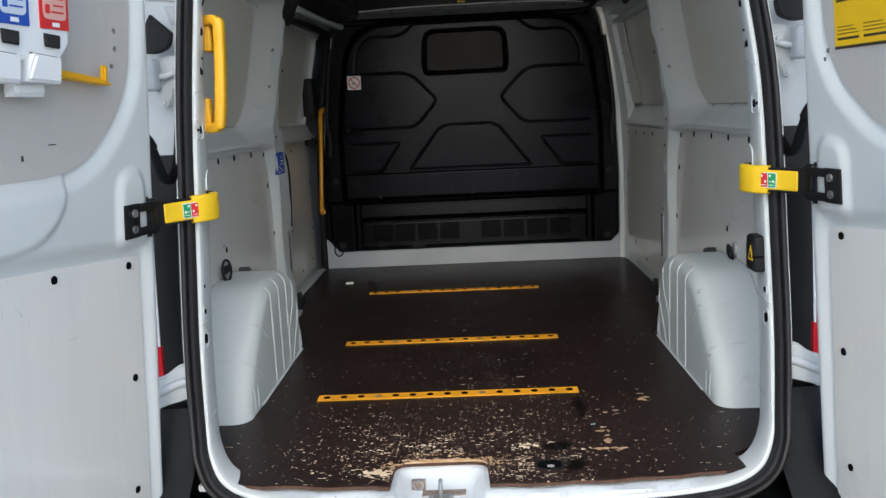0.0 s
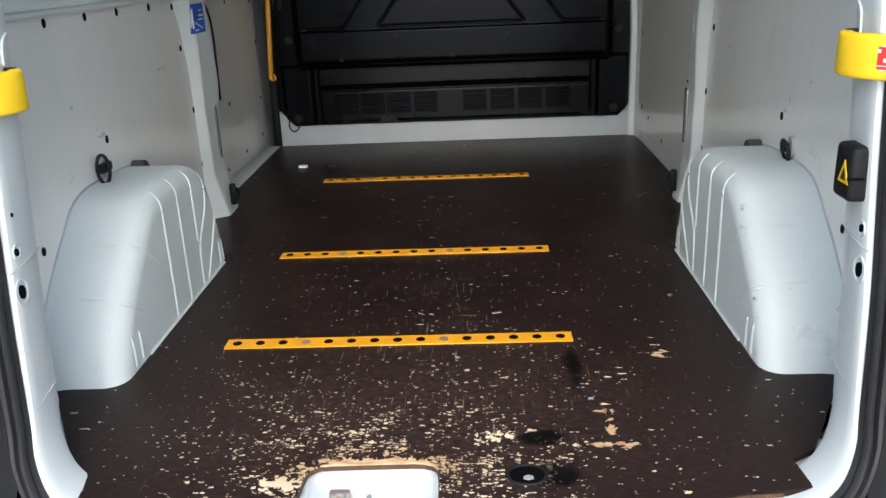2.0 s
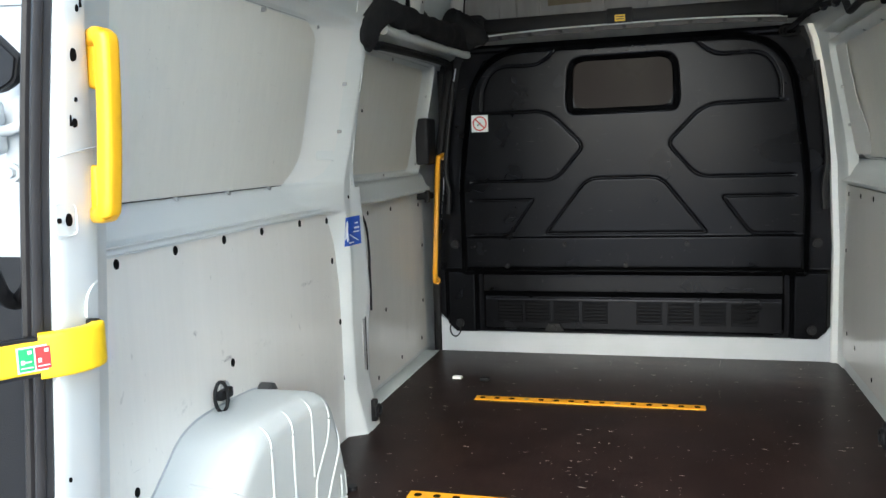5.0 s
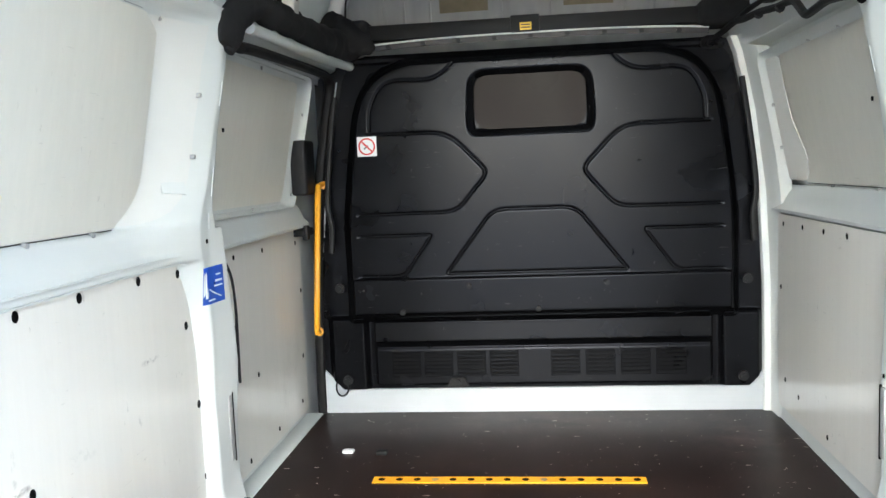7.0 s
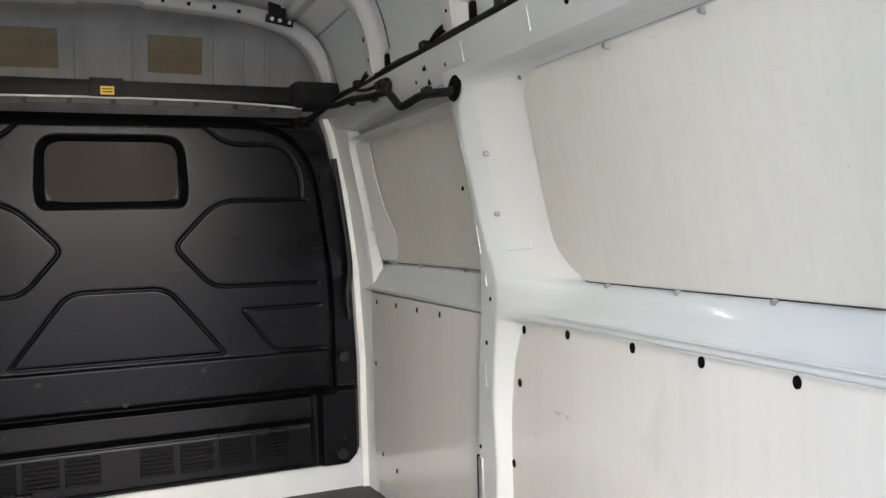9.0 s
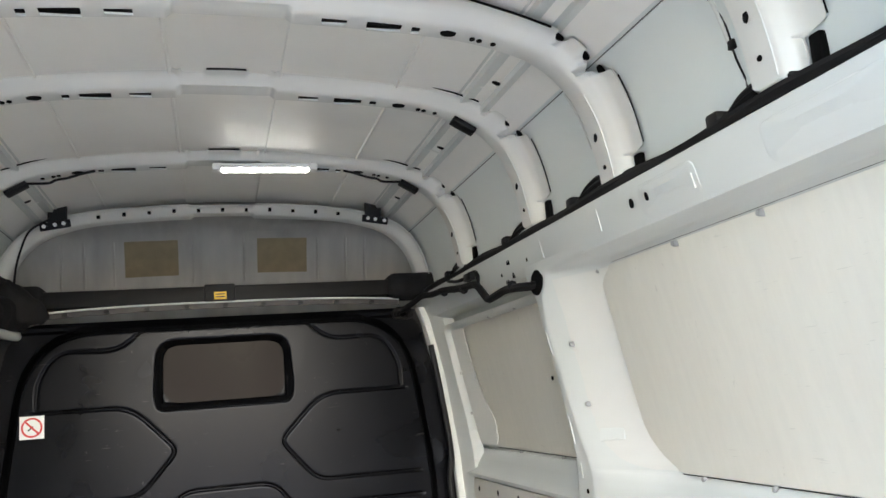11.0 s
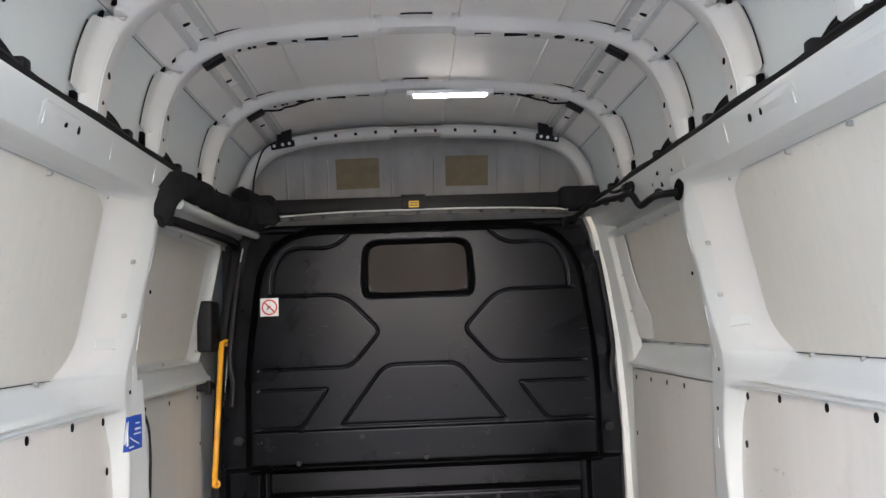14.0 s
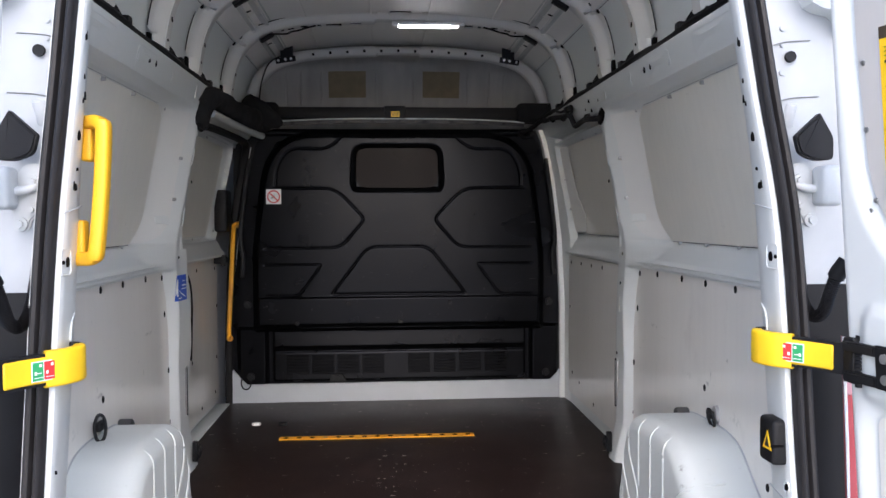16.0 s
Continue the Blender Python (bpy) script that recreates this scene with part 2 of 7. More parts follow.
    near = math("MULTIPLY", bell(-0.085, -0.02, 0.29, 0.21), low)
    far = math("MULTIPLY", bell(-0.05, 0.30, 0.5, 0.75), broad)
    clump = math("MULTIPLY", span(noise_at(13, 4, (1, 1.6, 1)), 0.40, 0.62), span(noise_at(1, 3, (16, 4, 1)), 0.30, 0.62, 0.35, 1.0))
    near = math("MULTIPLY", near, math("ADD", math("MULTIPLY", clump, 0.85), 0.15))
    far = math("MULTIPLY", far, clump)
    chance = math("ADD", math("MULTIPLY", near, 0.72), math("ADD", math("MULTIPLY", far, 0.11), 0.003))
    worn = math("MAXIMUM", chips(0.0066, 1.0, chance, 0.40), chips(0.0038, 0.9, math("MULTIPLY", chance, 0.8), 0.40))
    worn = math("MAXIMUM", worn, chips(0.0155, 1.5, math("ADD", math("MULTIPLY", near, 0.27), math("MULTIPLY", far, 0.022)), 0.34))
    flecks = chips(0.0085, 1.2, math("ADD", math("MULTIPLY", broad, 0.0062), 0.0008), 0.40, 0.34, 1.5)
    worn = math("MAXIMUM", worn, flecks)
    # bare wood round the lock notch, and two gouges
    band = math("ADD", bell(-0.105, -0.030, 0.15, 0.028), math("MULTIPLY", bell(0.112, 0.060, 0.055, 0.026), 0.66))
    band = math("ADD", band, math("MULTIPLY", bell(-0.27, -0.085, 0.075, 0.035), 0.64))
    band = math("ADD", band, math("MULTIPLY", math("SUBTRACT", noise_at(58, 6), 0.5), 1.7))
    worn = math("MAXIMUM", worn, math("GREATER_THAN", band, 0.52))
    gouge = math("ADD", math("MAXIMUM", math("MAXIMUM", bell(0.338, 0.140, 0.032, 0.020), math("MULTIPLY", bell(0.337, 0.075, 0.014, 0.05), 0.9)), math("MAXIMUM", bell(0.335, 0.022, 0.060, 0.016), math("MULTIPLY", bell(0.495, 0.39, 0.04, 0.03), 0.95))), math("MULTIPLY", math("SUBTRACT", noise_at(34, 5, (1, 1.7, 1)), 0.5), 3.2))
    gouge = math("GREATER_THAN", gouge, 0.86)
    worn = math("MAXIMUM", worn, gouge)
    # hair scratches, along and across
    hair = math("MAXIMUM", span(noise_at(1, 3, (230, 8, 1)), 0.655, 0.69), span(noise_at(1, 3, (10, 210, 1)), 0.675, 0.71))
    hair = math("MULTIPLY", hair, math("ADD", math("MULTIPLY", bell(-0.02, 0.55, 0.55, 0.55), 0.6), math("MULTIPLY", near, 0.4)))
    worn = math("MAXIMUM", worn, math("MULTIPLY", hair, 0.6))
    # damp marks beside the lashing point and along one board line
    damp = math("MAXIMUM", math("MAXIMUM", bell(0.205, 0.052, 0.06, 0.035), bell(0.215, -0.065, 0.065, 0.05)), math("MULTIPLY", bell(0.295, 0.33, 0.03, 0.16), 0.8))
    damp = span(math("ADD", damp, math("MULTIPLY", math("SUBTRACT", noise_at(16, 4), 0.5), 0.9)), 0.45, 0.75)
    # dusty haze over the film
    haze = n.new("ShaderNodeMapRange")
    l.new(math("ADD", math("MULTIPLY", noise_at(4.5, 8, (1, 1, 1)), 0.72), math("MULTIPLY", noise_at(1, 3, (90, 3, 1)), 0.28)), haze.inputs["Value"])
    haze.inputs["From Min"].default_value, haze.inputs["From Max"].default_value = 0.45, 0.8
    haze.inputs["To Max"].default_value = 0.27
    base = p.inputs["Base Color"].links[0].from_socket
    m1, m2 = n.new("ShaderNodeMix"), n.new("ShaderNodeMix")
    for q in (m1, m2):
        q.data_type = "RGBA"
    wet = n.new("ShaderNodeMix")
    wet.data_type = "RGBA"
    l.new(base, wet.inputs["A"])
    wet.inputs["B"].default_value = (0.004, 0.003, 0.003, 1)
    l.new(damp, wet.inputs["Factor"])
    l.new(wet.outputs["Result"], m1.inputs["A"])
    m1.inputs["B"].default_value = (0.080, 0.049, 0.040, 1)
    # pale near the bulkhead: dusty film, and a white reflection put in as colour
    dust_sheen = math("MULTIPLY", math("MAXIMUM", bell(0.66, 2.45, 0.14, 0.22), math("MULTIPLY", bell(0.0, 2.62, 0.7, 0.12), 0.55)), span(noise_at(9, 6), 0.42, 0.72))
    rubbed = math("MULTIPLY", math("MULTIPLY", bell(-0.02, 0.12, 0.6, 0.42), span(noise_at(55, 6, (1, 1.5, 1)), 0.36, 0.66)), 0.55)
    l.new(math("MULTIPLY", math("MAXIMUM", math("MAXIMUM", haze.outputs["Result"], math("MULTIPLY", dust_sheen, 0.9)), rubbed), math("SUBTRACT", 1.0, damp)), m1.inputs["Factor"])
    l.new(m1.outputs["Result"], m2.inputs["A"])
    wood = n.new("ShaderNodeMix")
    wood.data_type = "RGBA"
    wood.inputs["A"].default_value, wood.inputs["B"].default_value = (0.44, 0.24, 0.10, 1), (0.74, 0.59, 0.40, 1)
    l.new(math("MAXIMUM", span(noise_at(30, 6, (1, 5, 1)), 0.35, 0.8), math("SUBTRACT", 1.0, math("MAXIMUM", math("MULTIPLY", bell(-0.105, -0.03, 0.17, 0.05), 1.5), gouge))), wood.inputs["Factor"])
    pale = n.new("ShaderNodeMix")
    pale.data_type = "RGBA"
    l.new(wood.outputs["Result"], pale.inputs["A"])
    pale.inputs["B"].default_value = (0.58, 0.53, 0.47, 1)
    l.new(span(Y, 0.45, 0.95), pale.inputs["Factor"])
    l.new(pale.outputs["Result"], m2.inputs["B"])
    l.new(math("MULTIPLY", worn, math("SUBTRACT", 1.0, math("MULTIPLY", damp, 0.85))), m2.inputs["Factor"])
    l.new(m2.outputs["Result"], p.inputs["Base Color"])
    rough = p.inputs["Roughness"].links[0].from_socket
    l.new(math("ADD", rough, math("MULTIPLY", worn, 0.35)), p.inputs["Roughness"])
    return m


BOARD = board_material()
LAMP = bpy.data.materials.new("lamp_lens")
LAMP.use_nodes = True
LAMP.node_tree.nodes["Principled BSDF"].inputs["Emission Color"].default_value = (1.0, 0.98, 0.94, 1)
LAMP.node_tree.nodes["Principled BSDF"].inputs["Emission Strength"].default_value = 4.5


# ---- building helpers ----
def mesh_of(name, bm, mat, smooth=40):
    me = bpy.data.meshes.new(name)
    bm.normal_update()
    if smooth:
        for f in bm.faces:
            f.smooth = True
        for e in bm.edges:
            e.smooth = len(e.link_faces) == 2 and e.calc_face_angle(0) < radians(smooth)
    bm.to_mesh(me)
    bm.free()
    me.materials.append(mat)
    return me


def part(name, bm, mat, parent=None, label="", smooth=40):
    ob = new(name, mesh_of(name, bm, mat, smooth))
    if parent:
        ob.parent = parent
    if label:
        ob["label"] = label
    return ob


def thing(name, label, category, group="", kind="", at=(0, 0, 0)):
    ob = new(name)
    ob.empty_display_size = 0.05
    ob.location = at
    return tagged(ob, label, category, group, kind)


def solo(name, bm, mat, label, category, group="", kind="", smooth=40):
    return tagged(part(name, bm, mat, smooth=smooth), label, category, group, kind)


def box(a, b, bevel=0.0, seg=2, bm=None):
    out = bm or bmesh.new()
    g = bmesh.ops.create_cube(out, size=1)
    lo, hi = Vector(map(min, a, b)), Vector(map(max, a, b))
    for v in g["verts"]:
        v.co = Vector(((lo[i] + hi[i]) / 2 + v.co[i] * (hi[i] - lo[i])) for i in range(3))
    if bevel:
        es = list({e for v in g["verts"] for e in v.link_edges})
        bmesh.ops.bevel(out, geom=es, offset=bevel, segments=seg, affect="EDGES", profile=0.5)
    return out


def moved(bm, m):
    bmesh.ops.transform(bm, matrix=m, verts=bm.verts)
    return bm


def disc(center, normal, r, depth=0.003, seg=16, ry=None, bm=None):
    """A short cylinder whose cap faces along normal."""
    out = bm or bmesh.new()
    q = Vector(normal).to_track_quat("Z", "Y").to_matrix().to_4x4()
    m = Matrix.Translation(center) @ q @ Matrix.Diagonal((1, (ry or r) / r, 1, 1))
    bmesh.ops.create_cone(out, cap_ends=True, segments=seg, radius1=r, radius2=r * 0.96, depth=depth, matrix=m)
    return out


def sweep(points, profile, closed=False, up=(0, 0, 1), bm=None, caps=True):
    """A profile (list of 2D points, a closed ring) carried along points."""
    out = bm or bmesh.new()
    pts = [Vector(p) for p in points]
    rings, n = [], len(pts)
    for i, p in enumerate(pts):
        a = pts[i - 1] if (i or closed) else p
        b = pts[(i + 1) % n] if (i < n - 1 or closed) else p
        t = (b - a).normalized()
        u = Vector(up)
        s = t.cross(u)
        s = s.normalized() if s.length > 1e-4 else Vector((1, 0, 0))
        u = s.cross(t).normalized()
        rings.append([out.verts.new(p + s * x + u * y) for x, y in profile])
    k = len(profile)
    for i in range(n if closed else n - 1):
        a, b = rings[i], rings[(i + 1) % n]
        for j in range(k):
            out.faces.new((a[j], a[(j + 1) % k], b[(j + 1) % k], b[j]))
    if caps and not closed:
        out.faces.new(rings[0])
        out.faces.new(reversed(rings[-1]))
    bmesh.ops.recalc_face_normals(out, faces=out.faces)
    return out


def ring(r, seg=10, ry=None):
    return [(r * math.cos(2 * math.pi * i / seg), (ry or r) * math.sin(2 * math.pi * i / seg)) for i in range(seg)]


def tube(points, r, seg=8, bm=None, ry=None, up=(0, 0, 1)):
    return sweep(points, ring(r, seg, ry), bm=bm, up=up)


def curve(points, steps=6, closed=False):
    """A smooth line through points (Catmull-Rom)."""
    p = [Vector(q) for q in points]
    n, out = len(p), []
    for i in range(n if closed else n - 1):
        a = p[i - 1] if (i or closed) else p[0]
        b, c = p[i], p[(i + 1) % n]
        d = p[(i + 2) % n] if (closed or i + 2 < n) else p[-1]
        for k in range(steps):
            t = k / steps
            out.append(0.5 * (2 * b + (c - a) * t + (2 * a - 5 * b + 4 * c - d) * t * t + (3 * b - a - 3 * c + d) * t**3))
    if not closed:
        out.append(p[-1])
    return out


def rounded(points, radii, steps=5):
    """A polygon in 2D with its corners rounded."""
    n, out = len(points), []
    for i, (x, y) in enumerate(points):
        r = radii[i] if isinstance(radii, (list, tuple)) else radii
        p, a, b = Vector((x, y)), Vector(points[i - 1]), Vector(points[(i + 1) % n])
        if r <= 0:
            out.append(p)
            continue
        r = min(r, (a - p).length * 0.49, (b - p).length * 0.49)
        s, e = p + (a - p).normalized() * r, p + (b - p).normalized() * r
        for k in range(steps + 1):
            t = k / steps
            out.append(s * (1 - t) ** 2 + p * 2 * t * (1 - t) + e * t * t)
    return out


def slab(outline, place, thick, bm=None, bevel=0.0):
    """A flat board: a 2D outline, laid into space by place(u, v, w) with w from 0 to thick."""
    out = bm or bmesh.new()
    a = [out.verts.new(place(u, v, 0)) for u, v in outline]
    b = [out.verts.new(place(u, v, thick)) for u, v in outline]
    out.faces.new(a)
    out.faces.new(b)
    n = len(a)
    for i in range(n):
        out.faces.new((a[i], a[(i + 1) % n], b[(i + 1) % n], b[i]))
    bmesh.ops.recalc_face_normals(out, faces=out.faces)
    if bevel:
        es = [e for e in out.edges if (e.verts[0] in a) == (e.verts[1] in a)]
        bmesh.ops.bevel(out, geom=es, offset=bevel, segments=2, affect="EDGES")
    return out


def loft(rows, bm=None, closed=False):
    """A sheet through rows of points of equal count."""
    out = bm or bmesh.new()
    vs = [[out.verts.new(p) for p in row] for row in rows]
    for a, b in zip(vs, vs[1:]):
        k = len(a)
        for j in range(k if closed else k - 1):
            out.faces.new((a[j], a[(j + 1) % k], b[(j + 1) % k], b[j]))
    return out


def thick(bm, d):
    """Gives a sheet thickness d along its normals."""
    bmesh.ops.recalc_face_normals(bm, faces=bm.faces)
    bmesh.ops.solidify(bm, geom=list(bm.faces), thickness=d)
    return bm


def lerp(table, z):
    """A value read from (z, value) pairs."""
    return float(np.interp(z, [a for a, _ in table], [b for _, b in table]))


def step(v, a, b):
    t = np.clip((v - a) / (b - a), 0, 1)
    return t * t * (3 - 2 * t)


GROUND = -0.58

# ---- ground ----
bm = bmesh.new()
bmesh.ops.create_grid(bm, x_segments=40, y_segments=40, size=400)
for v in bm.verts:
    v.co.z = GROUND
solo("ground", bm, CONCRETE, "grey concrete yard under the van", "ground", kind="structure")

# ---- cargo floor ----
FY = 2.775
half = [(0.645, -0.115), (0.64, -0.03), (0.69, 0.0), (0.725, 0.06), (0.845, 0.27), (0.745, 0.29), (0.705, 0.33), (0.692, 0.40), (0.692, 1.10), (0.84, 1.12), (0.87, 1.16), (0.87, 1.575), (0.81, 1.60), (0.81, 1.64), (0.885, 1.68), (0.888, FY)]
rear = [(-0.645 + 1.29 * i / 24, -0.115 - 0.045 * (1 - abs(2 * i / 24 - 1) ** 2.2)) for i in range(25)]
rear = [(x, y + 0.004 * math.sin(x * 37)) for x, y in rear]
notch = [tuple(q) for q in rounded([(-0.230, -0.158), (-0.226, -0.026), (0.014, -0.022), (0.018, -0.158)], [0, 0.045, 0.045, 0], 5)]
edge = [p for p in rear[1:-1] if p[0] < -0.23] + notch + [p for p in rear[1:-1] if p[0] > 0.03]
outline = [(-x, y) for x, y in reversed(half)] + edge + half
floor = solo("floor", slab(outline, lambda u, v, w: (u, v, w - 0.012), 0.012), BOARD, "dark brown film-faced plywood floor, worn to bare wood by the sill", "floor", kind="structure", smooth=0)
# raw plywood edge along the sill
bm = bmesh.new()
for a, b in zip(edge, edge[1:]):
    loft([[(a[0], a[1] - 0.0025, -0.0025), (b[0], b[1] - 0.0025, -0.0025)], [(a[0], a[1] - 0.0025, -0.0105), (b[0], b[1] - 0.0025, -0.0105)]], bm)
part("raw_edge", thick(bm, 0.002), RAW, floor, "raw brown plywood edge", smooth=0)
# unseen box down to the ground, added as support and against light leaks
solo("underbody", box((-0.86, -0.10, GROUND), (0.86, 3.3, -0.10)), BUMPER, "plain dark box added below the cargo floor to shut out light", "underbody", kind="structure")


# ---- side walls ----
RAIL = [(0.848, 1.325), (0.844, 1.345), (0.826, 1.360), (0.795, 1.366), (0.775, 1.376), (0.764, 1.40), (0.757, 1.43), (0.752, 1.455), (0.752, 1.468), (0.760, 1.474), (0.80, 1.476), (0.83, 1.48)]
BELT = [(0.955, 0.868), (0.932, 0.866), (0.918, 0.852), (0.906, 0.832), (0.893, 0.802), (0.879, 0.790), (0.872, 0.782), (0.872, 0.772), (0.886, 0.768)]


def upper_x(z):
    """How far out the upper lining leans at a height."""
    return 0.938 + (0.842 - 0.938) * (z - 0.865) / (1.345 - 0.865)


def pillar_x(z):
    return lerp([(-0.02, 0.808), (0.06, 0.825), (0.15, 0.846), (0.39, 0.850), (0.62, 0.842), (0.8, 0.845), (0.9, 0.842), (1.1, 0.812), (1.22, 0.787), (1.36, 0.760), (1.40, 0.757)], z)


LEVEL = [(-0.03, 0.895), (0.764, 0.895), (0.768, 0.886), (0.773, 0.872), (0.782, 0.872), (0.790, 0.878), (0.802, 0.891), (0.832, 0.905), (0.852, 0.917), (0.864, 0.930), (0.871, 0.9445), (1.335, 0.852), (1.345, 0.846), (1.360, 0.828), (1.366, 0.797), (1.376, 0.777), (1.40, 0.766)]


FINE = np.linspace(-0.03, 1.42, 581)


def blurred(rows):
    """A softly rounded table of values over the height."""
    k = np.exp(-np.linspace(-2, 2, 25) ** 2)
    v = np.interp(FINE, [r[0] for r in rows], [r[1] for r in rows])
    return np.convolve(np.pad(v, 12, mode="edge"), k / k.sum(), mode="valid")


# where the slope leaves the board, and where the pillar's crown begins
SLOPE = blurred([(-0.03, 1.50), (0.52, 1.50), (0.66, 1.47), (0.74, 1.41), (0.78, 1.37), (0.83, 1.24), (0.872, 1.22), (0.90, 1.28), (0.94, 1.325), (1.0, 1.352), (1.10, 1.362), (1.25, 1.362), (1.31, 1.345), (1.345, 1.28), (1.42, 1.20)])
CROWN = blurred([(-0.03, 1.565), (0.54, 1.565), (0.66, 1.552), (0.757, 1.538), (0.80, 1.53), (0.86, 1.53), (0.95, 1.565), (1.10, 1.585), (1.25, 1.585), (1.345, 1.555), (1.42, 1.53)])


def press_x(s, y, z):
    """How far out the pressed sheet lies: low where the boards are, rising to a crisp crown at the pillar."""
    low = lerp(LEVEL, z)
    y_a, y_b = float(np.interp(z, FINE, SLOPE)), float(np.interp(z, FINE, CROWN))
    y1 = lerp([(0, 1.66), (0.39, 1.69), (0.62, 1.655), (0.9, 1.625), (1.3, 1.62), (1.4, 1.66)], z) + (0.035 if s < 0 and z < 0.85 else 0.0)
    t = min(max((y - y_a) / (y_b - y_a), 0.0), 1.0)
    t = 0.72 * t ** 1.25 + 0.28 * t * t * (3 - 2 * t)
    x = low + (pillar_x(z) - low) * t
    if s < 0:
        x -= 0.12 * min(max(y - 1.58, 0.0), 0.12) * float(step(np.array(-z), -0.95, -0.80)) * float(step(np.array(z), 0.30, 0.5))
    return x + 0.06 * float(step(np.array(y), y1 - 0.012, y1 + 0.022))


def pressed_side(s):
    """Belt, pillar and board surrounds pressed from one sheet."""
    zs = np.r_[np.arange(-0.012, 0.75, 0.018), np.arange(0.75, 0.885, 0.004), np.arange(0.89, 1.33, 0.014), np.arange(1.335, 1.4001, 0.006)]
    ys = np.r_[np.arange(0.10, 1.10, 0.06), np.arange(1.12, 1.48, 0.012), np.arange(1.48, 1.7401, 0.006)]
    return loft([[(s * press_x(s, float(y), float(z)), float(y), float(z)) for y in ys] for z in zs])


CLIP_LINE = [(0.876, 1.345), (0.884, 1.40), (0.90, 1.445), (0.93, 1.482), (0.97, 1.502), (1.03, 1.514), (1.18, 1.520), (1.30, 1.515), (1.345, 1.505)]


def board_band(s):
    """The bent rim of the upper board, lying on the dished sheet up to the line of clips."""
    rows = []
    for z in np.r_[np.linspace(0.876, 0.96, 15), np.linspace(0.975, 1.343, 20)]:
        z = float(z)
        y0, y1 = float(np.interp(z, FINE, SLOPE)) - 0.01, lerp(CLIP_LINE, z)
        rows.append([(s * (press_x(s, float(y), z) - 0.003), float(y), z) for y in np.linspace(y0, y1, 12)])
    return loft(rows)


def belt_lip(s):
    """Folded edge under the belt that the lower board tucks behind."""
    bm = sweep([(s * 0.8705, y, 0.7905) for y in np.linspace(0.17, 1.36, 8)] + [(s * 0.866, 1.42, 0.789), (s * 0.860, 1.47, 0.787)], [(-0.0022, -0.002), (0.0022, -0.002), (0.0022, 0.002), (-0.0022, 0.002)])
    return sweep([(s * 0.8735, y, 0.771) for y in np.linspace(0.17, 1.36, 8)] + [(s * 0.869, 1.42, 0.770), (s * 0.863, 1.47, 0.766)], [(-0.0025, -0.0015), (0.0025, -0.0015), (0.0025, 0.002), (-0.0025, 0.002)], bm=bm)


